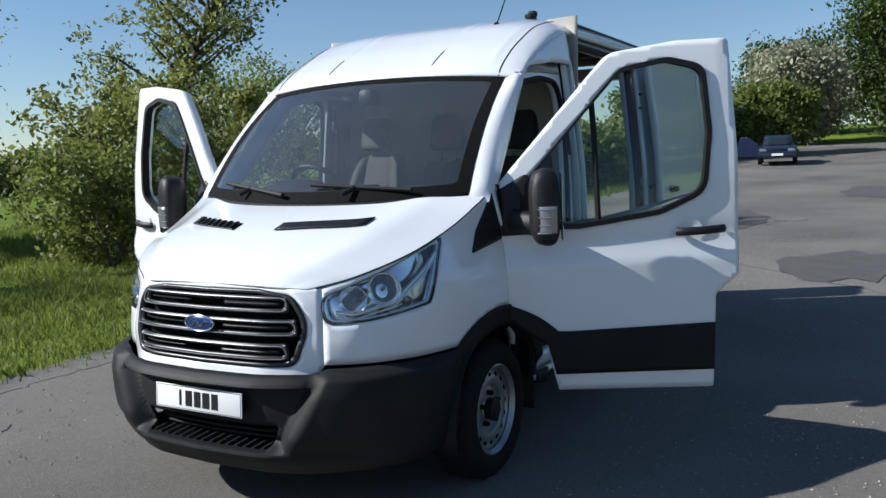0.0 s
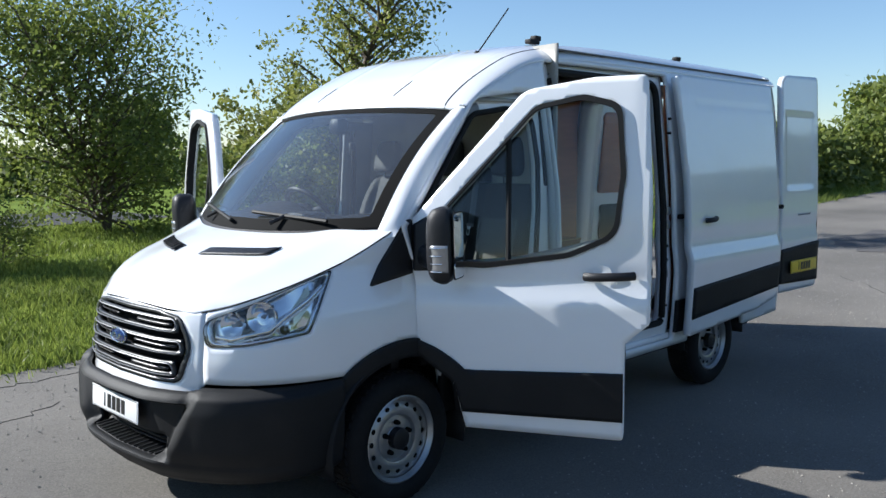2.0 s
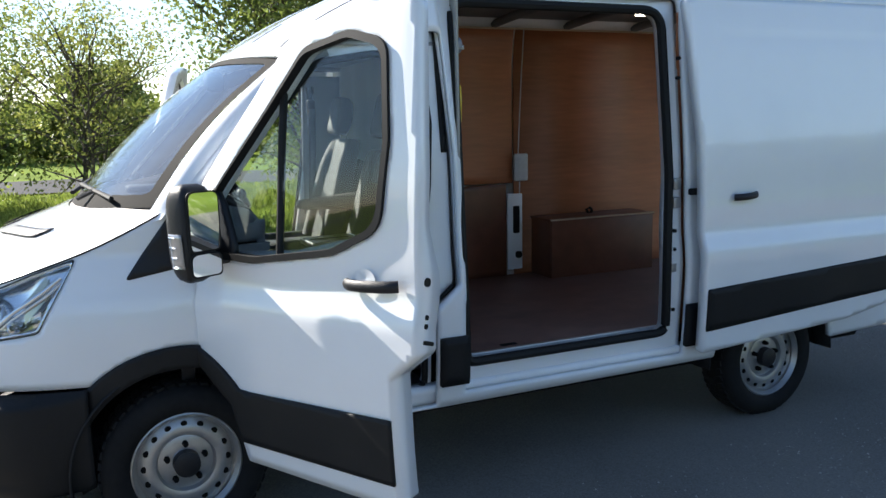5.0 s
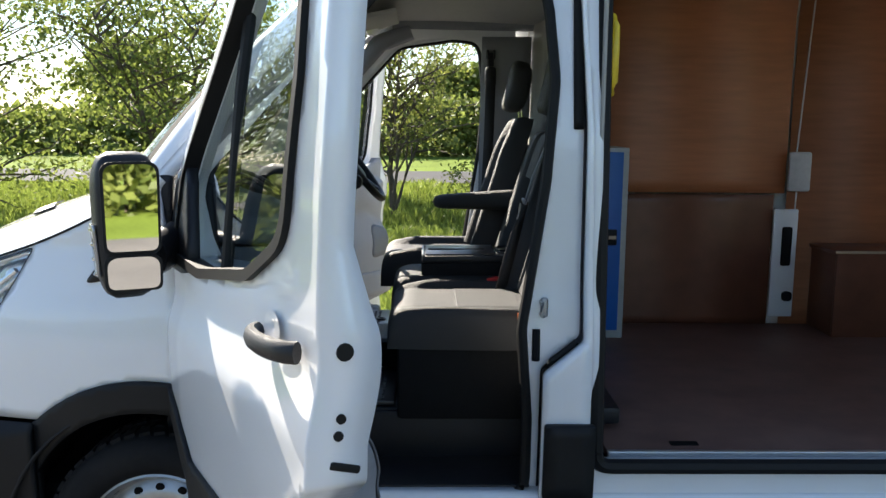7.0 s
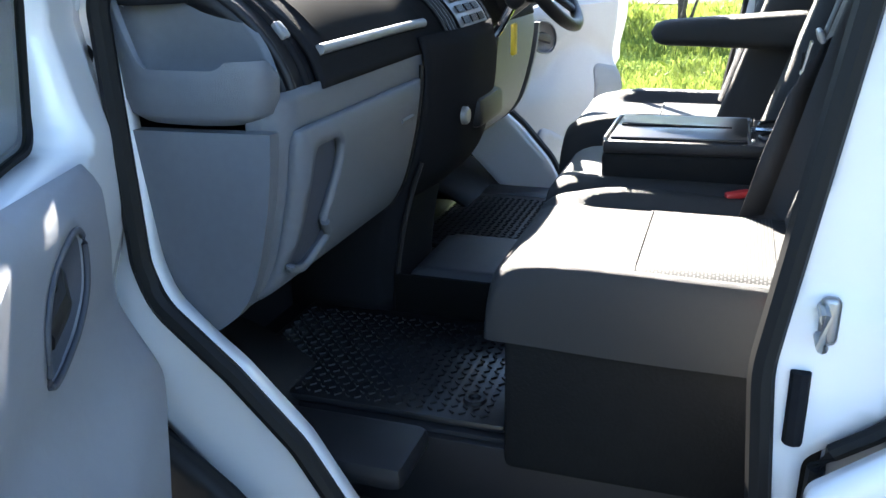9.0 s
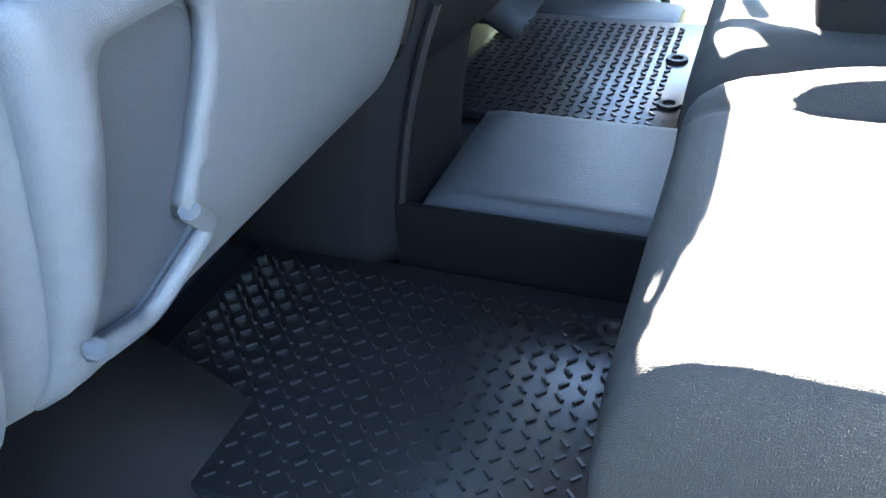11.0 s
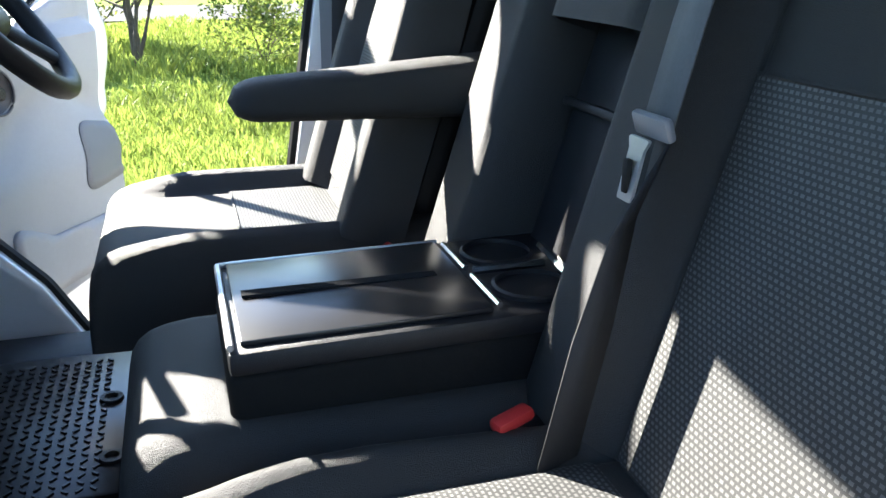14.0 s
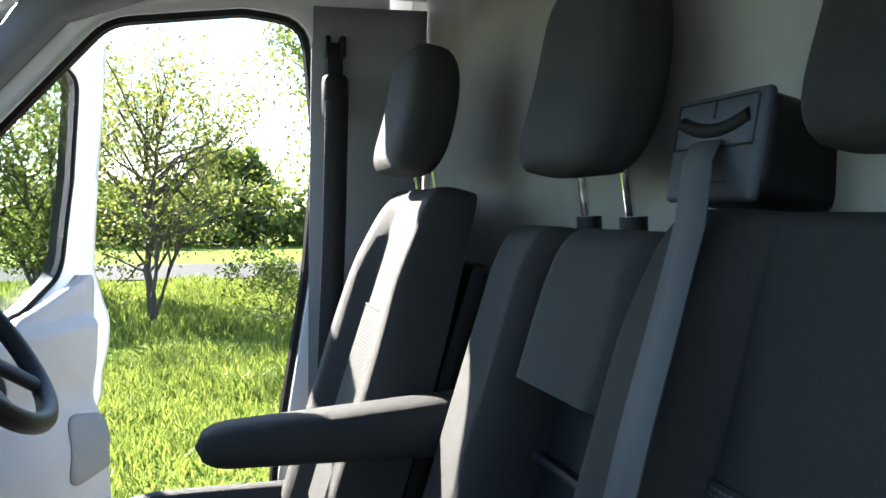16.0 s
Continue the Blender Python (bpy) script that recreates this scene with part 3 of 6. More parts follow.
# windscreen
def screen_at(u, v, out=0.0):
    k = 2 * u - 1
    b = Vector((0.69 + 0.27 * k * k, 0.865 * k, 1.395 + 0.035 * k * k))
    t = Vector((1.425 + 0.12 * k * k, 0.80 * k, 2.07 - 0.035 * k * k))
    p = b.lerp(t, v)
    bulge = 0.045 * math.sin(math.pi * v)
    return p + Vector((-0.75, 0, 0.6)) * (bulge + out)


def pillar_at(s, w, v):
    """The outer face of the windscreen pillar, from the glass (w 0) round to the door opening (w 1)."""
    a = screen_at(1.0, v)
    b = flank(1.035 + 0.53 * v, 1.45 + 0.595 * v, 1, 0.001)
    n = Vector((-0.45, 0.55, 0.45)) * 0.022 * math.sin(math.pi * w) ** 0.8 * min(1.0, max(0.0, (v + 0.10) * 8))
    p = a.lerp(b, w) + n
    return Vector((p.x, s * p.y, p.z))


for s in (-1, 1):
    part("windscreen_pillar", lattice(lambda w, v, s=s: pillar_at(s, w, -0.10 + 1.10 * v), 10, 30), WHITE, van, "white windscreen pillar", smooth=70)
ws = part("windscreen", lattice(lambda u, v: screen_at(u, v), 40, 24), SCREEN, van, "clear laminated windscreen", smooth=80)
ws.visible_shadow = False
fr_out = [(0, 0), (1, 0), (1, 1), (0, 1)]
fr_in = rpoly([(0.035, 0.075, 0.03), (0.965, 0.075, 0.03), (0.965, 0.955, 0.03), (0.035, 0.955, 0.03)])
part("screen_border", sheet(fr_out, [fr_in], 0.018, lambda u, v: screen_at(u, v, 0.003)), DARK, van, "black ceramic windscreen border", smooth=80)
part("scuttle", lattice(lambda u, v: (bonnet_at(0.03 + 0.94 * u, 0.985) + Vector((0, 0, -0.014))).lerp(screen_at(0.02 + 0.96 * u, 0.03, -0.006), v), 40, 4), BLACKP, van, "black scuttle panel")
for y0, y1, x1 in ((-0.62, -0.08, 0.0), (0.08, 0.62, 0.0)):
    a0 = screen_at(0.5 + y0 / 1.73, 0.035, 0.03)
    a1 = screen_at(0.5 + y1 / 1.73, 0.10, 0.03)
    wp = part("wiper", rod([screen_at(0.5 + (y1 * 0.62 + y0 * 0.38) / 1.73, 0.02, 0.04), a1.lerp(a0, 0.45)], 0.012, 6), BLACKP, van, "black windscreen wiper")
    part("wiper_blade", rod([a0.lerp(a1, k / 12) for k in range(13)], 0.011, 6), RUBBER, wp)

# roof
roof_c = spline([1.40, 1.6, 1.8, 2.08, 2.5, 3.2, 5.45], [2.075, 2.195, 2.305, 2.425, 2.505, 2.545, 2.54])
roof_e = spline([1.42, 1.56, 1.75, 2.2, 2.6, 5.45], [1.96, 2.045, 2.17, 2.345, 2.385, 2.385])


def roof_raw(a, v):
    xs = 1.405 + (5.45 - 1.405) * (v ** 1.5)
    x = xs + 0.12 * a * a * max(0.0, 1 - v * 3)
    ze, zc = float(roof_e(x)), float(roof_c(xs))
    return Vector((x, (flank(x, ze, 1).y + 0.002) * (1 - (1 - a) ** 1.25), ze + (zc - ze) * (1 - a ** 4.5)))


def roof_at(u, v):
    k = 2 * u - 1
    xs = 1.405 + (5.45 - 1.405) * (v ** 1.5)
    x = xs + 0.12 * k * k * max(0.0, 1 - v * 3)
    ze, zc = float(roof_e(x)), float(roof_c(xs))
    w = flank(x, ze, 1).y + 0.002
    rib = 0.006 * sum(math.exp(-((abs(k) - c) / 0.015) ** 2) for c in (0.3, 0.72)) * min(1.0, max(0.0, (v - 0.06) * 12))
    a = abs(k)
    p = Vector((x, w * (1 - (1 - a) ** 1.25), ze + (zc - ze) * (1 - a ** 4.5) + rib))
    f = max(0.0, 1 - v / 0.13) ** 2
    if f:
        # the leading edge meets the glass and the pillars
        y = min(p.y, 0.80)
        g, c = screen_at(0.5 + y / 1.6, 1.0, 0.004), flank(1.572, 2.05, 1, 0.002)
        g = g.lerp(c, max(0.0, (p.y - 0.80) / (c.y - 0.80)))
        q = roof_raw(a, 0.0)
        p += (g - q) * f
    return Vector((p.x, math.copysign(p.y, k) if a else 0.0, p.z))


part("roof", lattice(roof_at, 90, 80), WHITE, van, "white ribbed steel roof", smooth=50, solid=0.02, off=1.0)

for s in (-1, 1):
    for a, v0, v1 in ((0.34, 0.085, 0.16), (0.80, 0.02, 0.42)):
        part("roof_seam", rod([roof_at(0.5 + s * a / 2, v0 + (v1 - v0) * k / 14) + Vector((0, 0, -0.0015)) for k in range(15)], 0.0045, 6), RUBBER, van)

# flanks
for s in (-1, 1):
    top = [(x, float(roof_e(x))) for x in np.linspace(5.41, 1.6, 40)]
    outer = [(1.56, 2.04), (1.03, 1.445), (1.11, 1.2), (1.11, 0.86)] + arc(1.02, 0.345, 0.45, 70, 5, 10) + [(2.0, 0.41)] + [(3.86, 0.42)] + arc(4.32, 0.345, 0.46, 170, 10, 24) + [(4.8, 0.42), (5.41, 0.45)] + top
    holes = [DOOR] + ([SLIDE] if s < 0 else [])
    dr = 1.0 if s > 0 else -1.0
    part("side_panel", sheet(outer, holes, 0.028, lambda x, z, s=s: flank(x, z, s)), WHITE, van, "white steel body side", solid=0.03, off=dr)
    jamb = part("door_jamb", sheet(DOOR, [GAP[s]], 0.022, lambda x, z, s=s: flank(x, z, s, -0.085)), WHITE, van, "white door aperture with rubber seal", solid=0.04, off=dr)
    part("door_seal", rod([flank(x, z, s, -0.075) for x, z in GAP[s] + GAP[s][:1]], 0.016, 8), RUBBER, jamb)
    if s < 0:
        jm = part("door_jamb", sheet(SLIDE, [SGAP], 0.022, lambda x, z, s=s: flank(x, z, s, -0.05)), WHITE, van, "white sliding door aperture with rubber seal", solid=0.06, off=dr)
        part("door_seal", rod([flank(x, z, s, -0.045) for x, z in SGAP + SGAP[:1]], 0.024, 8), RUBBER, jm)
    # lower black band behind the front doors
    for x0, x1 in ((2.175, 2.325), (3.63, 3.84)) if s < 0 else ((2.175, 3.84),):
        part("side_moulding", sheet(rpoly([(x0, 0.52, 0.01), (x1, 0.52, 0.01), (x1, 0.755, 0.01), (x0, 0.755, 0.01)]), [], 0.03, lambda x, z, s=s: flank(x, z, s, 0.004)), CLAD, van, solid=0.02, off=-1.0 if s > 0 else 1.0)
    part("wheel_arch_liner", lattice(lambda u, v, s=s: Vector((4.32 + 0.47 * math.cos(math.pi * u), s * (0.98 - 0.36 * v), 0.345 + 0.47 * math.sin(math.pi * u))), 24, 3), CLAD, van, solid=0.01)
    part("sill", lattice(lambda u, v, s=s: flank(1.5 + 2.37 * u, 0.405 + 0.10 * v, s, -0.03 - 0.02 * (1 - v)), 20, 3), WHITE, van, "white door sill", solid=0.05)
part("underbody", block((2.9, 0, 0.42), (4.6, 1.7, 0.16), round_=0.03), DARK, van, "dark underbody")


def road_wheel(x, y, s):
    """Steel wheel with vent holes, five nuts and a treaded tyre."""
    m = Matrix.Translation((x, y, 0.345)) @ pose(0, 0, 0, 0, 0, 180 if s > 0 else 0)
    w = part("road_wheel", lathe([(0.205, 0.02), (0.222, -0.005), (0.232, 0.0), (0.232, 0.02), (0.215, 0.03), (0.205, 0.06), (0.2, 0.2)], 48), STEEL, van, "silver steel road wheel with black tyre", smooth=40)
    w.matrix_basis = m
    part("wheel_disc", lathe([(0.203, 0.03), (0.195, 0.045), (0.17, 0.03), (0.15, 0.022), (0.125, 0.03), (0.115, 0.05), (0.10, 0.045), (0.06, 0.045), (0.055, 0.04)], 48), STEEL, w, smooth=40)
    part("hub_cap", lathe([(0.0, -0.005), (0.045, -0.005), (0.055, 0.0), (0.057, 0.05)], 24), BLACKP, w)
    for k in range(16):
        a = 2 * math.pi * k / 16
        bm = bmesh.new()
        bmesh.ops.create_uvsphere(bm, u_segments=10, v_segments=6, radius=0.0165, matrix=Matrix.Translation((0.172 * math.cos(a), 0.031, 0.172 * math.sin(a))) @ Matrix.Diagonal((0.9, 0.25, 0.9, 1)))
        part("vent_hole", bm, DARK, w)
    for k in range(5):
        a = 2 * math.pi * (k + 0.25) / 5
        part("wheel_nut", lathe([(0.0, 0.012), (0.011, 0.015), (0.013, 0.03), (0.014, 0.05)], 6, Matrix.Translation((0.082 * math.cos(a), 0, 0.082 * math.sin(a)))), DARK, w, smooth=0)
    ty = part("tyre", lathe([(0.215, 0.02), (0.235, -0.012), (0.27, -0.022), (0.31, -0.015), (0.333, 0.004), (0.343, 0.03), (0.345, 0.1), (0.343, 0.17), (0.33, 0.2), (0.28, 0.22), (0.22, 0.2)], 64), TYRE, w, smooth=60)
    bm = bmesh.new()
    for k in range(48):
        a = 2 * math.pi * k / 48
        for yy, t in ((0.045, 0.3), (0.1, -0.3), (0.155, 0.3)):
            block((0, 0, 0), (0.03, 0.045, 0.012), Matrix.Translation((0.345 * math.cos(a), yy, 0.345 * math.sin(a))) @ pose(0, 0, 0, 0, 90 - math.degrees(a), 0) @ pose(0, 0, 0, 0, 0, math.degrees(t)), bm)
    tagged(part("tread", bm, TYRE, ty, smooth=0), kind="stuff")
    return w


for x in (1.02, 4.32):
    for s in (-1, 1):
        road_wheel(x, s * 0.955, s)
# ---- van doors ----
WIN = rpoly([(1.21, 1.255, 0.04), (1.5, 1.25, 0.2), (1.9, 1.31, 0.2), (2.12, 1.41, 0.12), (2.15, 1.7, 0.2), (2.125, 2.02, 0.08), (1.95, 2.065, 0.12), (1.72, 2.02, 0.12), (1.22, 1.46, 0.05)])
HINGE = 1.12, 0.965


def swing(s, degrees_open):
    """Turns a front door about its hinges."""
    h = Vector((HINGE[0], s * HINGE[1], 1.24))
    return Matrix.Translation(h) @ Matrix.Rotation(radians(s * degrees_open), 4, "Z") @ Matrix.Translation(-h)


def front_door(s, opened):
    """A front door in its shut place, swung about its hinge; with glass, mirror, handle and trim."""
    dr = 1.0 if s > 0 else -1.0

    def skin(x, z, o=0.0):
        k = math.exp(-((z - 1.03 - 0.05 * (x - 1.1)) / 0.06) ** 2) * 0.006 - math.exp(-((z - 1.15 - 0.05 * (x - 1.1)) / 0.05) ** 2) * 0.006
        return flank(x, z, s, 0.002 + o + k)
    d = part("front_door", sheet(DOOR, [WIN], 0.022, skin), WHITE, van, "open white front door with window and mirror", solid=0.112, off=dr)
    # the window frame is thinner than the lower door
    vg = d.vertex_groups.new(name="thickness")
    for v in d.data.vertices:
        vg.add([v.index], 1.0 - 0.48 * max(0.0, min(1.0, (v.co.z - 1.26) / 0.16)), "REPLACE")
    d.modifiers["solid"].vertex_group = "thickness"
    d.matrix_basis = swing(s, opened)
    loop = resample(WIN, 0.02)

    def seal_at(k, x, o):
        return flank(1.68 + (x[0] - 1.68) * (1 + k), 1.66 + (x[1] - 1.66) * (1 + 1.3 * k), s, o)

    def seal(k1, k2, o1, o2):
        sec = ((k2, o1), (k1, o1), (k1, o2), (k2, o2), (k2, o1))
        return lattice(lambda u, v: seal_at(sec[round(v * 4)][0], loop[round(u * len(loop)) % len(loop)], sec[round(v * 4)][1]), len(loop), 4, True)
    part("window_seal", seal(0.022, -0.028, 0.016, -0.028), RUBBER, d, smooth=30)
    part("window_seal", seal(0.002, -0.012, -0.026, -0.036), RUBBER, d, smooth=30)
    pane = part("door_glass", sheet(WIN, [], 0.03, lambda x, z: flank(x, z, s, -0.03)), GLASS, d, "clear door glass", smooth=80)
    pane.visible_shadow = False
    part("window_bar", rod([flank(1.60, 1.26, s, -0.03), flank(1.59, 1.7, s, -0.03), flank(1.58, 1.9, s, -0.03)], 0.015, 8), RUBBER, d)
    part("mirror_mount", sheet(rpoly([(1.115, 1.21, 0.01), (1.42, 1.225, 0.1), (1.30, 1.46, 0.1), (1.24, 1.52, 0.03), (1.10, 1.44, 0.02)]), [], 0.02, lambda x, z: flank(x, z, s, 0.008)), BLACKP, d, "black mirror mount", solid=0.03, off=dr)
    band = [(1.125, 0.872)] + arc(1.02, 0.345, 0.53, 76, 46, 8)[1:] + [(1.45, 0.725), (2.168, 0.755), (2.168, 0.515), (1.375, 0.505), (1.335, 0.655), (1.125, 0.80)]
    part("door_moulding", sheet(band, [], 0.02, lambda x, z: flank(x, z, s, 0.014)), CLAD, d, "black door moulding", solid=0.012)
    # handle with its dished recess
    c = flank(2.09, 1.225, s, 0.0)
    part("handle_dish", lattice(lambda u, v: flank(2.06 + 0.045 * v * math.cos(2 * math.pi * u), 1.235 + 0.034 * v * math.sin(2 * math.pi * u), s, 0.0085 - 0.004 * (1 - v)), 24, 4, True), WHITE, d, smooth=60)
    pts = [flank(1.98 + 0.23 * t, 1.212 + 0.012 * t, s, 0.012 + 0.032 * math.sin(math.pi * min(1, max(0, t))) ** 0.5) for t in np.linspace(0, 1, 12)]
    part("door_handle", rod(pts, 0.016, 10, flat=1.3), BLACKP, d, "black pull handle")
    # mirror
    mc = Vector((1.325, s * 1.145, 1.36))
    rm = Matrix.Translation(mc) @ pose(0, 0, 0, 0, -1, s * -4)

    def shell(u, v):
        """A tall rounded housing, flat behind, bulging ahead and narrower below."""
        e = max(0.0, 1 - abs(2 * v - 1) ** 4) ** 0.5
        c_, s_ = math.cos(2 * math.pi * u), math.sin(2 * math.pi * u)
        wide = 0.080 * (0.90 + 0.12 * v)
        return rm @ Vector((math.copysign(abs(c_) ** (0.35 if c_ > 0 else 0.9), c_) * (0.055 if c_ > 0 else 0.085) * (0.25 + 0.75 * e), math.copysign(abs(s_) ** 0.6, s_) * wide * (0.45 + 0.55 * e), 0.37 * (v - 0.5)))
    bm = lattice(shell, 40, 28, True)
    bmesh.ops.holes_fill(bm, edges=[e for e in bm.edges if e.is_boundary], sides=0)
    head = part("wing_mirror", bm, BLACKP, d, "black twin-glass wing mirror", smooth=60)
    part("mirror_arm", rod([flank(1.17, 1.29, s, 0.0), rm @ Vector((-0.03, -s * 0.07, -0.09))], 0.042, 10, flat=1.4), BLACKP, head, smooth=70)
    for z0, z1 in ((-0.06, 0.155), (-0.155, -0.075)):
        part("mirror_glass", prism(rpoly([(-0.060, z0, 0.02), (0.060, z0, 0.02), (0.062, z1, 0.03), (-0.062, z1, 0.03)]), 0.004, lambda a, b, c: rm @ Vector((0.0685 + c - s * 0.15 * a, a, b))), MIRROR, head, smooth=0)
        part("mirror_surround", prism(rpoly([(-0.067, z0 - 0.006, 0.02), (0.067, z0 - 0.006, 0.02), (0.069, z1 + 0.006, 0.03), (-0.069, z1 + 0.006, 0.03)]), 0.003, lambda a, b, c: rm @ Vector((0.067 + c - s * 0.15 * a, a, b))), RUBBER, head, smooth=0)
    part("mirror_indicator", lattice(lambda u, v: rm @ Vector((-0.066 + 0.10 * u ** 1.6, s * (0.040 + 0.042 * math.sin(math.pi / 2 * min(1, u * 1.3)) - 0.008 * (1 - v)), -0.125 + 0.13 * v)), 10, 8), LENSW, head, "clear indicator lens", smooth=60, solid=0.006, off=0.0)
    for k in range(4):
        part("indicator_rib", rod([rm @ Vector((-0.066 + 0.10 * u ** 1.6, s * (0.044 + 0.042 * math.sin(math.pi / 2 * min(1, u * 1.3)) - 0.008 * (1 - k / 3)), -0.122 + 0.038 * k)) for u in np.linspace(0.05, 0.8, 8)], 0.003, 6), CHROME, head, smooth=70)
    # inner trim
    T = rpoly([(1.275, 1.25, 0.03), (1.62, 1.285, 0.1), (1.88, 1.345, 0.1), (2.17, 1.42, 0.04), (2.17, 1.02, 0.05), (2.10, 0.88, 0.05), (2.09, 0.56, 0.04), (1.52, 0.54, 0.04), (1.40, 0.72, 0.12), (1.22, 0.93, 0.08)])

    def trim_o(x, z):
        """Depth of the moulded trim: a thick top with an arm ledge, a hollow below and a pocket at the foot."""
        k = lambda a, b, t: (lambda q: q * q * (3 - 2 * q))(max(0.0, min(1.0, (t - a) / (b - a))))
        d_ = float(nearest(T, np.array([(x, z)]))[1][0])
        body = 0.03 + 0.034 * k(1.6, 1.9, x) + 0.06 * k(1.10, 0.90, z)
        sill = k(1.265, 1.30, z) * k(1.68, 1.76, x)
        hollow = 0.012 * k(0.07, 0.0, abs(z - 1.0 - 0.12 * k(1.5, 1.75, x) + 0.1 * k(1.8, 2.1, x))) * k(1.35, 1.5, x)
        return -0.113 - (body * (1 - 0.8 * sill) - hollow) * k(2.19, 2.05, x) * k(0.0, 0.05, d_) ** 0.5
    bowl = [(1.53 + 0.088 * math.copysign(abs(math.cos(a)) ** 0.8, math.cos(a)), 1.158 - 0.022 * math.cos(a) + 0.056 * math.copysign(abs(math.sin(a)) ** 0.8, math.sin(a))) for a in (2 * math.pi * k / 32 for k in range(32))]
    tr = part("door_trim", sheet(T, [bowl], 0.014, lambda x, z: flank(x, z, s, trim_o(x, z))), LIGHTP, d, "pale grey moulded door trim", solid=0.05, off=-dr)
    part("trim_insert", sheet(rpoly([(1.80, 0.83, 0.04), (2.06, 0.83, 0.04), (2.06, 0.99, 0.04), (1.86, 1.03, 0.06)]), [], 0.02, lambda x, z: flank(x, z, s, trim_o(x, z) - 0.004)), GREYP, tr, "grey fabric door insert", solid=0.004)
    part("door_pocket", sheet(rpoly([(1.46, 0.62, 0.05), (2.05, 0.60, 0.05), (2.05, 0.74, 0.05), (1.62, 0.76, 0.08), (1.40, 0.86, 0.06)]), [], 0.025, lambda x, z: flank(x, z, s, trim_o(x, z) - 0.010)), LIGHTP, tr, solid=0.012, off=-dr)
    at = lambda u, v, o: (lambda q: flank(q[0], q[1], s, trim_o(q[0], q[1]) + o))([1.53 + (bowl[round(u * 32) % 32][0] - 1.53) * v, 1.158 + (bowl[round(u * 32) % 32][1] - 1.158) * v])
    part("handle_bowl", lattice(lambda u, v: at(u, 1.03 * v, 0.026 * (1 - v ** 4) + 0.002), 32, 8, True), GREYPD, tr, "dark inner handle bowl", smooth=60)
    part("bowl_rim", rod([at(k / 32, 1.02, -0.001) for k in range(33)], 0.004, 6), GREYPD, tr, smooth=70)
    part("inner_handle", rod([flank(1.475, 1.17, s, -0.118), flank(1.53, 1.16, s, -0.136), flank(1.585, 1.145, s, -0.132)], 0.011, 8, flat=1.6), BLACKP, tr)
    # latch and plugs on the trailing edge
    for z in (1.237, 1.12, 1.09):
        part("latch_plug", rod([flank(2.277 if z > 1.0 else 2.17, z, s, -0.045), flank(2.2895, z, s, -0.045)], 0.016 if z > 1.2 else 0.009, 12), RUBBER, d)
    part("door_latch", block((0, 0, 0), (0.02, 0.06, 0.016), Matrix.Translation(flank(2.2785, 1.03, s, -0.065)) @ pose(0, 0, 0, s * 18), round_=0.005), RUBBER, d, "black latch slot")
    return d


LENSW = mat("clear_lamp_plastic", (0.36, 0.36, 0.36), 0.1, 0.6, vary=0.1)
front_door(-1, 61.7)
front_door(1, 71.0)

# hinges and plugs on the front pillar
for s in (-1, 1):
    for z in (1.36, 1.265, 0.98):
        part("pillar_plug", rod([flank(1.145, z, s, -0.09), flank(1.145, z, s, -0.075)], 0.017, 14), RUBBER, van)
    for z in (1.05, 1.45):
        part("door_hinge", block((0, 0, 0), (0.05, 0.06, 0.06), Matrix.Translation(flank(1.135, z, s, -0.04)), round_=0.012), WHITE, van)
    st = part("door_striker", rod([flank(2.17, 1.10, s, -0.09), flank(2.17, 1.10, s, -0.05), flank(2.17, 1.065, s, -0.05), flank(2.17, 1.065, s, -0.09)], 0.007, 8), STEEL, van, "steel door striker")
    part("striker_plate", block((0, 0, 0), (0.022, 0.01, 0.06), Matrix.Translation(flank(2.178, 1.085, s, -0.082)), round_=0.008, seg=3), STEEL, st)
    part("pillar_channel", rod([flank(2.155, z, s, -0.08) for z in (1.02, 0.98, 0.95, 0.925)], 0.012, 8), DASH, van)
part("pillar_strip", sheet(rpoly([(2.255, 1.61, 0.005), (2.285, 1.61, 0.005), (2.275, 2.2, 0.005), (2.245, 2.2, 0.005)]), [], 0.02, lambda x, z: flank(x, z, -1, 0.004 if x > 2.29 else -0.078)), RUBBER, van, "black pillar strip", solid=0.01)
part("pillar_groove", rod([flank(x, z, -1, -0.07) for x, z in ((2.275, 0.985), (2.24, 0.955), (2.20, 0.925), (2.185, 0.90), (2.183, 0.78))], 0.011, 8), RUBBER, van)

# sliding door, run back along its rail
RUN = 1.345


def slider_at(x, z, o=0.0):
    ridge = 0.006 * math.exp(-((z - 2.16) / 0.012) ** 2) * min(1, max(0, (x - 2.45) / 0.05))
    wave = math.exp(-((z - 1.03) / 0.06) ** 2) * 0.008 - math.exp(-((z - 1.17) / 0.06) ** 2) * 0.008
    p = flank(max(x, 2.3), z, -1, 0.12 - ridge + wave + o)
    p.x = x + RUN
    return p


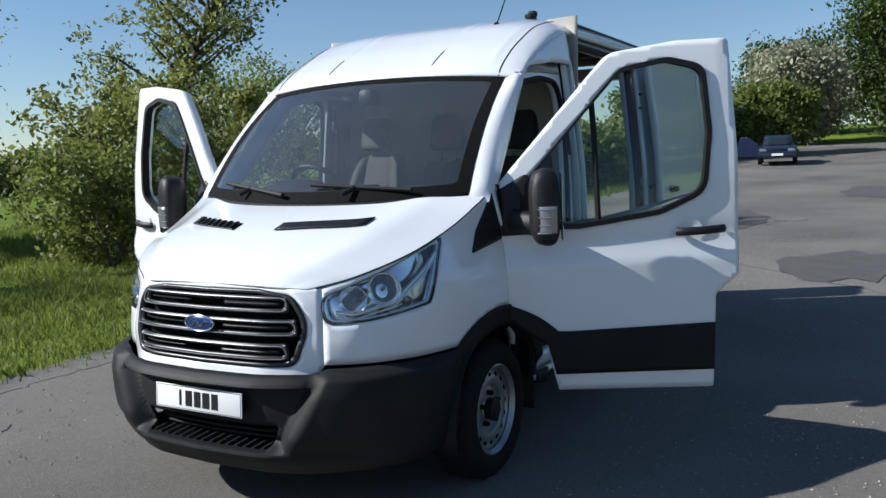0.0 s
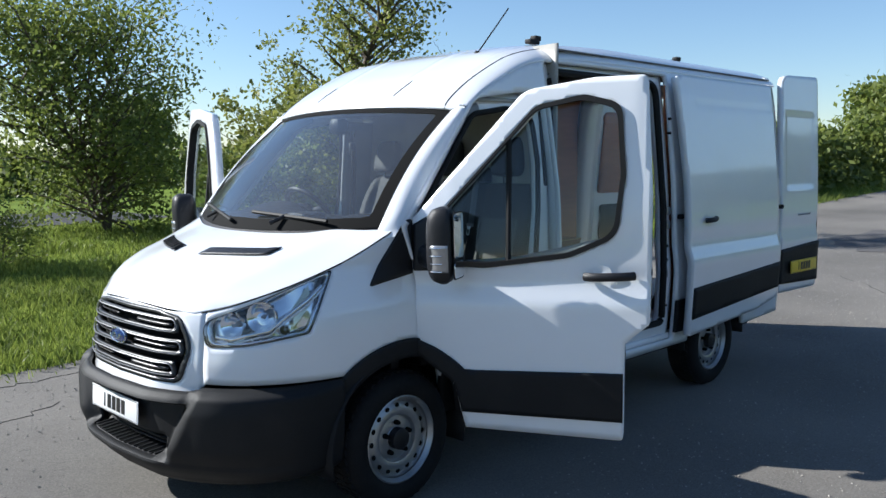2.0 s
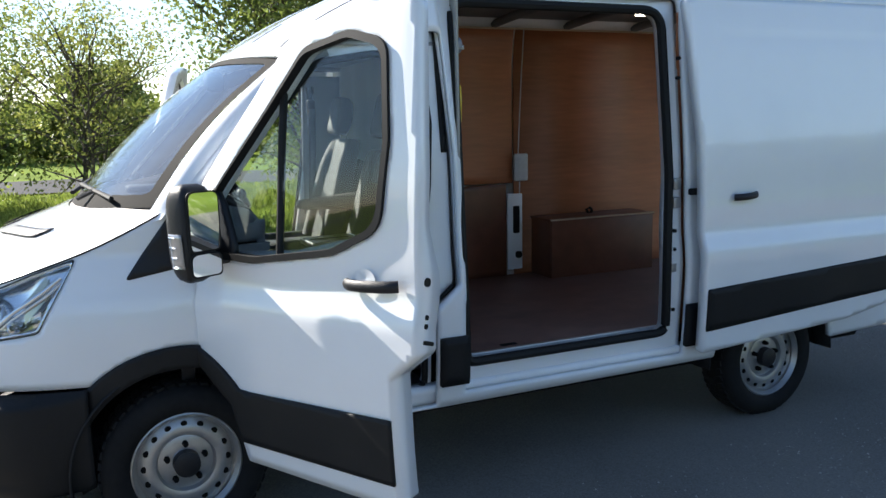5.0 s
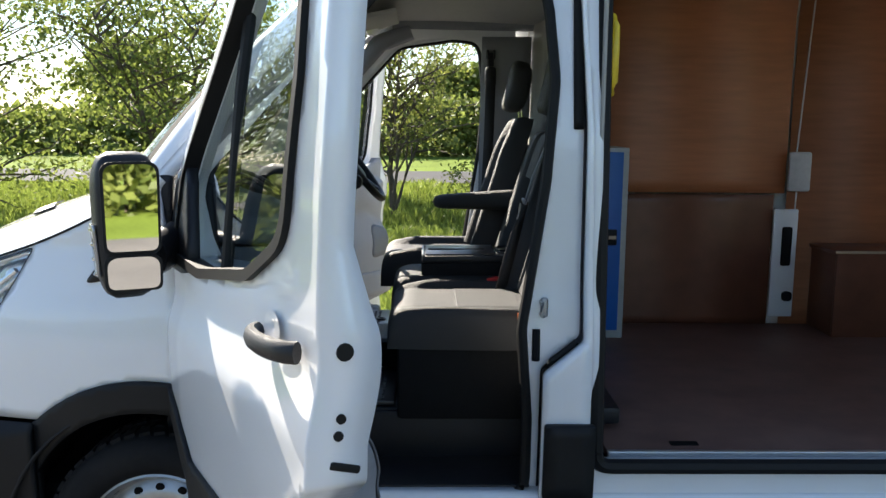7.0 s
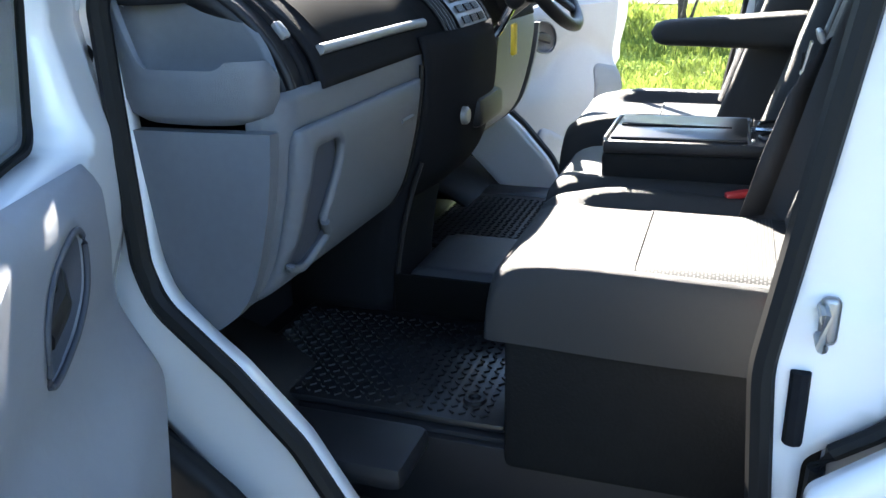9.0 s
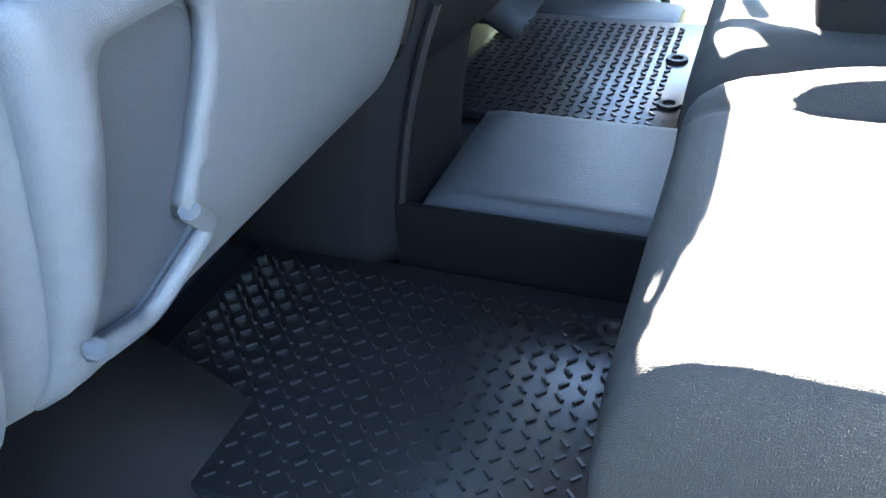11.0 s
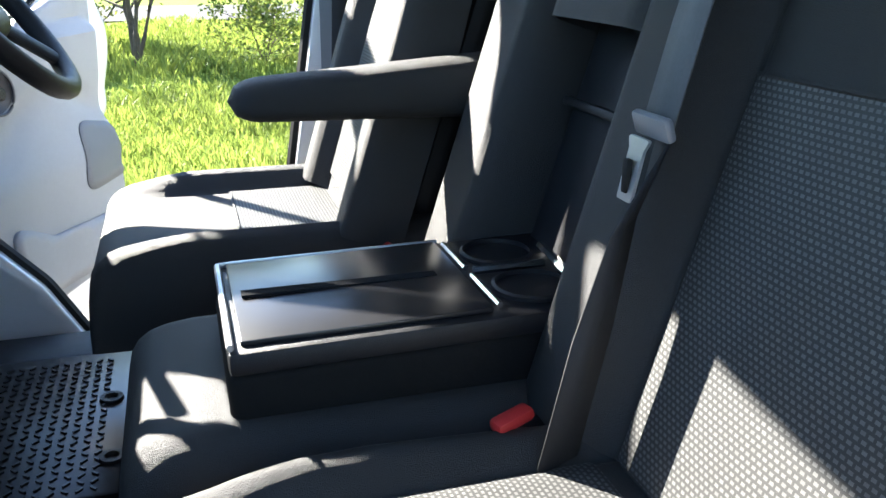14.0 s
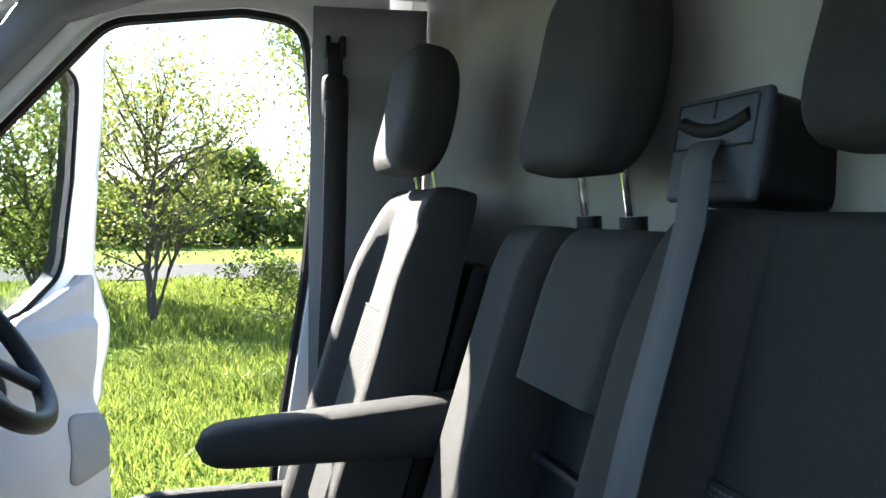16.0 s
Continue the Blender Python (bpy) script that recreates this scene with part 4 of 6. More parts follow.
SLAB = rpoly([(2.315, 0.50, 0.02), (3.40, 0.565, 0.1), (3.765, 0.63, 0.05), (3.765, 2.36, 0.03), (2.24, 2.35, 0.03), (2.30, 1.6, 0.2)])
sd = part("sliding_door", sheet(SLAB, [], 0.024, slider_at), WHITE, van, "white windowless sliding door slid open", solid=0.05)
part("door_moulding", sheet(rpoly([(2.33, 0.62, 0.01), (3.76, 0.71, 0.01), (3.76, 0.92, 0.01), (2.33, 0.85, 0.01)]), [], 0.03, lambda x, z: slider_at(x, z, 0.006)), CLAD, sd, "black door moulding", solid=0.015)
part("door_handle", rod([slider_at(2.50 + 0.15 * t, 1.325 + 0.01 * t, 0.014 + 0.03 * math.sin(math.pi * t) ** 0.5) for t in np.linspace(0, 1, 10)], 0.014, 10, flat=1.3), BLACKP, sd, "black pull handle")
part("handle_dish", lattice(lambda u, v: slider_at(2.57 + 0.05 * v * math.cos(2 * math.pi * u), 1.345 + 0.035 * v * math.sin(2 * math.pi * u), 0.005), 24, 3, True), WHITE, sd, smooth=60)
for z in (2.0, 1.40, 1.28, 1.12, 0.72):
    part("edge_fitting", block((0, 0, 0), (0.03, 0.035, 0.07 if z in (1.4, 1.12) else 0.035), Matrix.Translation(slider_at(2.33, z, -0.03)), round_=0.006), RUBBER, sd)
part("door_rail", block((4.5, -1.03, 1.36), (1.75, 0.03, 0.035), round_=0.008), DASH, van, "dark side rail")
for x, z, sx in ((3.60, 1.40, 0.05), (3.60, 1.30, 0.05), (3.585, 0.95, 0.03)):
    part("pillar_catch", block((x, -0.955, z), (0.05, 0.03, 0.06), round_=0.008), STEEL, van, "steel door catch")
for z in (1.15, 1.05, 0.72, 1.95, 2.05):
    part("pillar_plug", rod([(3.59, -0.95, z), (3.59, -0.935 - 0.035, z)], 0.010, 10), RUBBER, van)


# rear doors, swung out
def rear_door(s, opened):
    h = Vector((5.40, s * 0.955, 0))
    m = Matrix.Translation(h) @ pose(0, 0, 0, 0, 0, s * -(90 - opened) if s < 0 else (opened - 90) * 1.0)
    # local: x away from the hinge, y outward from the shut face
    O = rpoly([(0.01, 0.60, 0.03), (0.74, 0.60, 0.03), (0.74, 2.50, 0.04), (0.05, 2.48, 0.12), (0.01, 1.5, 0.3)])
    lean = lambda z: 0.05 * max(0, (z - 1.1) / 1.3) ** 1.5

    def at(a, z, o=0.0):
        wave = math.exp(-((z - 1.03) / 0.06) ** 2) * 0.008 - math.exp(-((z - 1.17) / 0.06) ** 2) * 0.008
        inset = 0.012 * min(1, max(0, (a - 0.1) / 0.02)) * min(1, max(0, (0.66 - a) / 0.02)) * min(1, max(0, (z - 1.5) / 0.03)) * min(1, max(0, (2.17 - z) / 0.015))
        return Vector((a, s * (0.055 + o + wave - inset - lean(z)), z))
    d = part("rear_door", sheet(O, [], 0.026, at), WHITE, van, "open white rear door", solid=0.05, off=1.0 if s > 0 else -1.0)
    d.matrix_basis = m
    part("door_moulding", sheet(rpoly([(0.0, 0.68, 0.02), (0.75, 0.66, 0.02), (0.75, 1.02, 0.03), (0.0, 0.98, 0.02)]), [], 0.03, lambda a, z: at(a, z, 0.012)), CLAD, d, "black lower door moulding", solid=0.02)
    part("edge_rubber", rod([at(0.745, z, -0.02) for z in (1.05, 1.4, 1.8, 2.2, 2.36)], 0.012, 8), RUBBER, d)
    inner = rpoly([(0.09, 1.42, 0.05), (0.64, 1.42, 0.05), (0.64, 2.25, 0.06), (0.14, 2.25, 0.10)])
    part("ply_panel", sheet(inner, [], 0.04, lambda a, z: at(a, z, -0.065)), PLY, d, "brown plywood door lining", solid=0.012)
    part("lower_lining", sheet(rpoly([(0.14, 0.72, 0.05), (0.62, 0.72, 0.05), (0.62, 1.30, 0.05), (0.14, 1.30, 0.05)]), [], 0.04, lambda a, z: at(a, z, -0.062)), DASH, d, solid=0.008)
    part("door_latch", block((0.70, s * -0.02, 1.35), (0.05, 0.04, 0.16), round_=0.01), RUBBER, d)
    part("grab_strap", rod([(0.62, s * -0.03, 1.30), (0.58, s * -0.06, 1.2), (0.60, s * -0.06, 1.08), (0.63, s * -0.03, 1.0)], 0.016, 8), RUBBER, d)
    return d


PLY = mat("reddish_plywood", (0.40, 0.148, 0.064), 0.42, vary=0.22, scale=14, big=1.6, bump=0.15, bscale=90)
n_ply = PLY.node_tree
for nd in n_ply.nodes:
    if nd.type == "TEX_COORD":
        mp = n_ply.nodes.new("ShaderNodeMapping")
        mp.inputs["Scale"].default_value = (0.35, 1.0, 3.0)
        outs = [l.to_socket for l in nd.outputs["Object"].links]
        n_ply.links.new(nd.outputs["Object"], mp.inputs["Vector"])
        for o in outs:
            n_ply.links.new(mp.outputs[0], o)
        break
FLOORP = mat("worn_floor_ply", (0.165, 0.09, 0.07), 0.5, vary=0.3, scale=9, big=2.2, bump=0.2, bscale=120, dirt=0.2)
rl = rear_door(-1, 92)
number_plate(rl, Matrix.Translation((0.40, -0.095, 0.82)) @ pose(0, 0, 0, 90), PLATEY, "yellow rear plate with black bars")
part("model_script", rod([(0.30 + 0.012 * k, -0.056 - 0.012, 1.275 + (0.008 if k % 2 else -0.008)) for k in range(22)], 0.003, 5), STEEL, rl)
rear_door(1, 92)
# ---- cab ----
def weave(name, dark, light, scale=150.0):
    """Seat cloth woven in pale and dark threads."""
    m = mat(name, dark, 0.62, spec=0.45, vary=0.15, scale=300, bump=0.4, bscale=900)
    N, L = m.node_tree.nodes, m.node_tree.links
    tc = next(n for n in N if n.type == "TEX_COORD")
    b = N["Principled BSDF"]
    ch = N.new("ShaderNodeTexBrick")
    mp = N.new("ShaderNodeMapping")
    mp.inputs["Rotation"].default_value = (0.3, 0.3, 0.0)
    ch.inputs["Scale"].default_value = scale
    ch.inputs["Mortar Size"].default_value, ch.inputs["Brick Width"].default_value, ch.inputs["Row Height"].default_value = 0.2, 1.0, 0.8
    ch.inputs["Color1"].default_value = (*light, 1)
    ch.inputs["Color2"].default_value = (*[c * 0.8 for c in light], 1)
    ch.inputs["Mortar"].default_value = (*dark, 1)
    L.new(tc.outputs["UV"], mp.inputs["Vector"])
    mp.inputs["Rotation"].default_value = (0, 0, 0)
    L.new(mp.outputs[0], ch.inputs["Vector"])
    L.new(ch.outputs["Color"], b.inputs["Base Color"])
    bp = N.new("ShaderNodeBump")
    bp.inputs["Strength"].default_value, bp.inputs["Distance"].default_value, bp.invert = 0.8, 0.002, True
    L.new(ch.outputs["Fac"], bp.inputs["Height"])
    L.new(bp.outputs[0], b.inputs["Normal"])
    return m


CLOTH = mat("charcoal_seat_cloth", (0.021, 0.0205, 0.020), 0.62, spec=0.48, vary=0.12, scale=220, bump=0.5, bscale=900)
INSERT = weave("woven_seat_insert", (0.028, 0.028, 0.0272), (0.112, 0.111, 0.107), 1.0)
SEATB = mat("black_seat_base", (0.009, 0.009, 0.009), 0.8, spec=0.15, vary=0.2, bump=0.2)
BELT = mat("grey_belt_webbing", (0.10, 0.105, 0.11), 0.7, vary=0.1, scale=300)
BELTK = mat("black_and_shaded_webbing", (0.02, 0.02, 0.022), 0.7, vary=0.1, scale=300)


def pad_at(L, W, T, bol, u, v, lift=0.0, sag=0.006, taper=0.05, pan=None, fade=0.0, nose=0.085, rim=0.06):
    """A stuffed cushion: length L from its rounded nose, width W, thickness T, with side bolsters beside its pan."""
    w, sg = abs(2 * u - 1), math.copysign(1.0, 2 * u - 1)
    rr = min(rim, W * 0.2)
    if w < 0.74:
        y, f = w / 0.74 * (W / 2 - rr), 1.0
    else:
        a = (w - 0.74) / 0.26 * math.pi / 2
        y, f = W / 2 - rr + rr * math.sin(a), max(0.0, math.cos(a)) ** 0.7
    y *= sg
    lo, hi = pan or (-0.30 * W, 0.30 * W)
    k = min(1.0, max(0.0, (y - hi) / 0.05, (lo - y) / 0.05))
    crease = math.exp(-(min(abs(y - hi), abs(y - lo)) / 0.007) ** 2) * 0.006
    if v < 0.25:
        x, h = float(nose_x(v * 4)) * nose / 0.085, T * float(nose_h(v * 4))
    else:
        x, h = nose + (v - 0.25) / 0.75 * (L - nose), T
    g = min(1.0, max(0.0, (v - 0.06) / 0.34))
    g = g * g * (3 - 2 * g)
    b = bol * k * k * (3 - 2 * k) * (1 - fade * max(0.0, (v - 0.5) / 0.5))
    z = h * f + (b * g - (sag * (1 - k) + crease) * g * (bol > 0)) * f + lift
    return Vector((x, y * (1 - taper * max(0, 1 - v / 0.6) ** 1.5), z))


nose_x = spline([0, 0.3, 0.6, 0.85, 1.0], [0.025, 0.0, 0.008, 0.042, 0.085])
nose_h = spline([0, 0.3, 0.6, 0.85, 1.0], [0.0, 0.42, 0.78, 0.96, 1.0])


def pad(name, L, W, T, bol, m, material, parent, label="", nu=44, nv=40, **kw):
    return part(name, lattice(lambda u, v: m @ pad_at(L, W, T, bol, u, v, **kw), nu, nv), material, parent, label, smooth=70)


def patch(name, L, W, T, bol, m, u0, u1, v0, v1, material, parent, lift=0.004, tile=0.007, **kw):
    """A sewn-in panel lying on a cushion, with its weave laid out to true size."""
    bm = lattice(lambda u, v: m @ pad_at(L, W, T, bol, u0 + (u1 - u0) * u, v0 + (v1 - v0) * v, lift, **kw), 30, 20)
    uv = bm.loops.layers.uv.new("uv")
    inv = m.inverted()
    for f in bm.faces:
        for lp in f.loops:
            q = inv @ lp.vert.co
            lp[uv].uv = (q.y / tile, q.x / tile)
    ob = part(name, bm, material, parent, smooth=70)
    seam = [m @ pad_at(L, W, T, bol, u0 + (u1 - u0) * k / 16, v0, lift, **kw) for k in range(17)]
    part("seam", rod(seam, 0.0025, 5), CLOTH, ob)
    return ob


def across(W, y, rim=0.06):
    """The u of a cushion at which it has the side offset y."""
    rr = min(rim, W * 0.2)
    return 0.5 + 0.37 * y / (W / 2 - rr)


def lean(x, y, z, a):
    """Frame of a backrest: its nose at the top, its face forward."""
    a = radians(a)
    ex, ez = Vector((-math.sin(a), 0, -math.cos(a))), Vector((-math.cos(a), 0, math.sin(a)))
    ey = ez.cross(ex)
    return Matrix.Translation((x, y, z)) @ Matrix((ex, ey, ez)).transposed().to_4x4()


def headrest(parent, x, y, z, w=0.27, h=0.26):
    m = Matrix.Translation((x, y, z)) @ pose(0, 0, 0, 0, 12, 0)

    def at(u, v):
        e = max(0.0, 1 - abs(2 * v - 1) ** 5) ** 0.4
        cu, su = math.cos(2 * math.pi * u), math.sin(2 * math.pi * u)
        return m @ Vector((0.048 * math.copysign(abs(cu) ** 0.55, cu) * e + 0.012 * math.sin(math.pi * v), w / 2 * math.copysign(abs(su) ** 0.4, su) * (0.55 + 0.45 * e) * (1.0 - 0.10 * (v - 0.3) ** 2 * 4) if e > 0 else 0.0, h * (v - 0.5)))
    hr = part("headrest", lattice(at, 44, 30, True), CLOTH, parent, "charcoal headrest on chrome posts", smooth=80)
    for s in (-1, 1):
        part("headrest_post", rod([(x + 0.035, y + s * 0.06, z - h / 2 - 0.075), (x + 0.02, y + s * 0.06, z - h / 2 + 0.02)], 0.006, 10), CHROME, hr)
        part("post_guide", rod([(x + 0.035, y + s * 0.06, z - h / 2 - 0.062), (x + 0.034, y + s * 0.06, z - h / 2 - 0.045)], 0.017, 12), BLACKP, hr)
    return hr


# driver's seat
ds = thing("driver_seat", "charcoal cloth driver seat with headrest and raised armrest", "seat")
m = Matrix.Translation((1.63, 0.50, 0.915))
pad("seat_cushion", 0.54, 0.50, 0.138, 0.03, m, CLOTH, ds, pan=(-0.15, 0.15))
patch("seat_insert", 0.54, 0.50, 0.138, 0.03, m, across(0.50, -0.147), across(0.50, 0.147), 0.50, 0.98, INSERT, ds, pan=(-0.15, 0.15))
m = lean(2.295, 0.485, 1.645, 17)
pad("backrest", 0.64, 0.46, 0.07, 0.03, m, CLOTH, ds, taper=0.46, pan=(-0.115, 0.115), rim=0.03, nu=60)
patch("back_insert", 0.64, 0.46, 0.07, 0.03, m, across(0.46, -0.112, 0.03), across(0.46, 0.112, 0.03), 0.45, 0.95, INSERT, ds, taper=0.46, pan=(-0.115, 0.115), rim=0.03)
headrest(ds, 2.228, 0.50, 1.79, 0.235, 0.235)
part("seat_base", block((1.95, 0.50, 0.80), (0.50, 0.42, 0.24), round_=0.03), SEATB, ds)
part("backrest_shell", block((0, 0, 0), (0.56, 0.36, 0.05), lean(2.31, 0.50, 1.57, 17) @ Matrix.Translation((0.32, 0, -0.01)), round_=0.02), BLACKP, ds)


def arm_at(u, v):
    """A stuffed armrest, round at its tip and deeper towards the backrest."""
    x = 1.852 + 0.40 * v
    e = max(0.0, 1 - max(0.0, 1 - (x - 1.852) / 0.05) ** 2.4) ** 0.45
    c_, s_ = math.cos(2 * math.pi * u), math.sin(2 * math.pi * u)
    return Vector((x, 0.205 + 0.044 * e * math.copysign(abs(c_) ** 0.7, c_), 1.294 + 0.03 * (x - 1.86) + (0.028 + 0.05 * (x - 1.86)) * e * math.copysign(abs(s_) ** 0.7, s_)))


part("armrest", lattice(arm_at, 28, 40, True), CLOTH, ds, "charcoal cloth armrest", smooth=80)
part("belt_buckle", block((0, 0, 0), (0.022, 0.018, 0.05), Matrix.Translation((2.065, 0.215, 1.045)) @ pose(0, 0, 0, 0, 55), round_=0.006), RED, ds, "red belt buckle")

# double passenger seat
ps = thing("passenger_bench", "charcoal cloth double passenger seat with the middle backrest folded down", "seat")
m = Matrix.Translation((1.702, -0.512, 0.90))
pad("seat_cushion", 0.50, 0.455, 0.136, 0.034, m, CLOTH, ps, pan=(-0.172, 0.148), fade=0.5, nu=80, taper=0.10)
patch("seat_insert", 0.50, 0.455, 0.136, 0.034, m, across(0.445, -0.165), across(0.445, 0.145), 0.508, 0.88, INSERT, ps, lift=0.0018, pan=(-0.172, 0.148), fade=0.5, taper=0.10)
m2 = Matrix.Translation((1.697, -0.105, 0.89))
pad("middle_cushion", 0.50, 0.385, 0.165, 0.0, m2, CLOTH, ps)
mb = lean(2.395, -0.475, 1.605, 16)
pad("backrest", 0.62, 0.55, 0.075, 0.042, mb, CLOTH, ps, pan=(-0.105, 0.32), nu=80, taper=0.0, nose=0.05)
patch("back_insert", 0.62, 0.55, 0.075, 0.042, mb, across(0.55, -0.100), across(0.55, 0.215), 0.50, 0.99, INSERT, ps, pan=(-0.105, 0.32), taper=0.0, nose=0.05)
# middle backrest: a fixed frame round the folded tray
mm = lean(2.395, -0.12, 1.575, 17)
pad("middle_backrest", 0.60, 0.16, 0.13, 0.0, mm @ Matrix.Translation((0, -0.20, 0)), CLOTH, ps)
pad("middle_top", 0.20, 0.27, 0.125, 0.0, mm @ Matrix.Translation((0, 0.015, 0)), CLOTH, ps)
part("tray_recess", block((0, 0, 0), (0.44, 0.26, 0.02), mm @ Matrix.Translation((0.38, 0.015, 0.03)), round_=0.005), BLACKP, ps)
part("recess_lip", block((0, 0, 0), (0.012, 0.25, 0.03), mm @ Matrix.Translation((0.29, 0.015, 0.045)), round_=0.004), BLACKP, ps)
tray = part("folding_tray", block((0, 0, 0), (0.43, 0.24, 0.085), Matrix.Translation((2.025, -0.118, 1.068)) @ pose(0, 0, 0, 0, -2), round_=0.014, seg=3), SEATB, ps, "black folded tray with two cup holders")
part("tray_lid", block((0, 0, 0), (0.42, 0.25, 0.026), Matrix.Translation((2.022, -0.118, 1.119)) @ pose(0, 0, 0, 0, -1), round_=0.006), BLACKP, tray)
part("tray_stitching", rod([(1.86 + 0.035 * k, -0.2405, 1.045 + 0.001 * k) for k in range(12)], 0.0014, 5), STEELG, tray)
part("tray_top", block((0, 0, 0), (0.26, 0.222, 0.006), Matrix.Translation((1.955, -0.118, 1.134)) @ pose(0, 0, 0, 0, -1), round_=0.002), GLOSSB, tray)
part("tray_rim", rod([(1.815, -0.235, 1.131), (1.815, -0.002, 1.131), (1.83, 0.0, 1.131), (2.09, 0.0, 1.135)], 0.004, 6), STEEL, tray)
part("tray_groove", block((1.945, -0.115, 1.1375), (0.22, 0.016, 0.003)), DASH, tray, smooth=0)
for y in (-0.06, -0.175):
    part("cup_holder", lathe([(0.046, 0.0), (0.046, 0.008), (0.042, 0.01), (0.040, -0.06), (0.0, -0.062)], 28, Matrix.Translation((2.15, y, 1.13)) @ pose(0, 0, 0, 90)), BLACKP, tray)
    part("cup_bar", rod([(2.095, y - 0.045, 1.137), (2.095, y + 0.045, 1.137)], 0.004, 6), CHROME, tray)
part("cup_bar", rod([(2.10, -0.117, 1.138), (2.19, -0.117, 1.138)], 0.005, 6), CHROME, tray)
part("cup_bar", rod([(2.20, -0.17, 1.14), (2.21, -0.06, 1.14)], 0.006, 6), CHROME, tray)
headrest(ps, 2.328, 0.0, 1.785, 0.25)
headrest(ps, 2.355, -0.525, 1.785, 0.25)
part("bench_base", block((1.985, -0.345, 0.785), (0.49, 0.74, 0.235), round_=0.02), SEATB, ps)
part("base_skirt", block((1.985, -0.705, 0.785), (0.50, 0.04, 0.25), round_=0.015), SEATB, ps)
rm_ = Matrix.Translation((2.392, -0.264, 1.668)) @ pose(0, 0, 0, 0, 10)
rt = part("belt_retractor", lattice(lambda u, v: rm_ @ Vector((-0.055 + 0.125 * v, 0.073 * math.copysign(abs(math.cos(2 * math.pi * u)) ** 0.35, math.cos(2 * math.pi * u)) * (1 - 0.12 * v), (0.053 - 0.012 * v ** 2.5) * math.copysign(abs(math.sin(2 * math.pi * u)) ** 0.35, math.sin(2 * math.pi * u)))), 48, 12, True), BLACKP, ps, "black belt guide on the seat shoulder", smooth=40, solid=0.01)
# face and panel coloured greyer than the black body, for light from the windscreen
part("retractor_face", block((0, 0, 0), (0.012, 0.144, 0.106), rm_ @ Matrix.Translation((-0.055, 0, 0)), round_=0.006, seg=3), GREYPD, rt, "black guide face greyed as if lit from the windscreen", smooth=50)
part("face_panel", block((0, 0, 0), (0.004, 0.124, 0.046), rm_ @ Matrix.Translation((-0.0615, 0, 0.022)), round_=0.0015), GREYPD, rt)
for c_, d_ in (((-0.0645, 0.0, 0.045), (0.001, 0.124, 0.0016)), ((-0.0645, 0.0, -0.001), (0.001, 0.124, 0.0016)), ((-0.0645, 0.0, 0.036), (0.001, 0.0014, 0.018)), ((-0.0645, 0.062, 0.022), (0.001, 0.0016, 0.046)), ((-0.0615, -0.02, -0.035), (0.001, 0.022, 0.0016))):
    part("face_line", block((0, 0, 0), d_, rm_ @ Matrix.Translation(c_)), RUBBER, rt, smooth=0)
part("retractor_slot", rod([rm_ @ Vector((-0.062, y_, 0.015 + 4.0 * y_ * y_)) for y_ in np.linspace(-0.054, 0.054, 11)], 0.0075, 8), RUBBER, rt, smooth=70)


def strap(pts, w, material, parent, name="belt_strap"):
    """Flat webbing along a path."""
    bm = bmesh.new()
    prev = None
    for p, side in pts:
        p, side = Vector(p), Vector(side).normalized()
        row = (bm.verts.new(p - side * w / 2), bm.verts.new(p + side * w / 2))
        if prev:
            bm.faces.new((prev[0], prev[1], row[1], row[0]))
        prev = row
    return part(name, bm, material, parent, solid=0.002, off=0.0, smooth=40)


yy = (0, 1, 0)
st = strap([((2.327, -0.262, 1.684), yy), ((2.312, -0.270, 1.665), yy), ((2.278, -0.312, 1.605), yy), ((2.242, -0.330, 1.516), yy), ((2.207, -0.348, 1.434), yy), ((2.18, -0.354, 1.338), yy)], 0.048, BELT, ps)
# same grey webbing lower down; the black colour paints the shade it hangs in
strap([((2.19, -0.355, 1.343), (0.35, 1, 0.1)), ((2.158, -0.352, 1.259), (0.8, 0.5, 0.2)), ((2.132, -0.358, 1.161), (1, 0.15, 0.3)), ((2.10, -0.365, 1.03), (1, 0.1, 0.3))], 0.046, BELTK, ps)
tm = Matrix.Translation((0.0, -0.069, 0.022))
part("belt_tongue", block((0, 0, 0), (0.010, 0.058, 0.022), Matrix.Translation((2.178, -0.354, 1.349)) @ pose(0, 0, 0, 0, -18), round_=0.004), STEELG, st)
part("tongue_blade", prism(rpoly([(-0.012, -0.055, 0.003), (0.012, -0.055, 0.003), (0.012, -0.01, 0.003), (0.018, 0, 0.003), (-0.018, 0, 0.003), (-0.012, -0.01, 0.003)]), 0.003, lambda a, b, c: tm @ Vector((2.164 + c + b * 0.2, -0.287 + a, 1.318 + b))), ALU, st, smooth=0)
part("tongue_slot", block((2.155, -0.356, 1.307), (0.006, 0.008, 0.03), round_=0.001), RUBBER, st)
part("belt_buckle", block((0, 0, 0), (0.046, 0.02, 0.014), Matrix.Translation((2.075, -0.312, 1.055)) @ pose(0, 0, 0, 0, -8, 18), round_=0.005), RED, ps, "red belt buckle")
part("seat_tab", block((2.125, -0.735, 1.012), (0.008, 0.006, 0.022), round_=0.002), ORANGE, ps, "orange fabric tab")

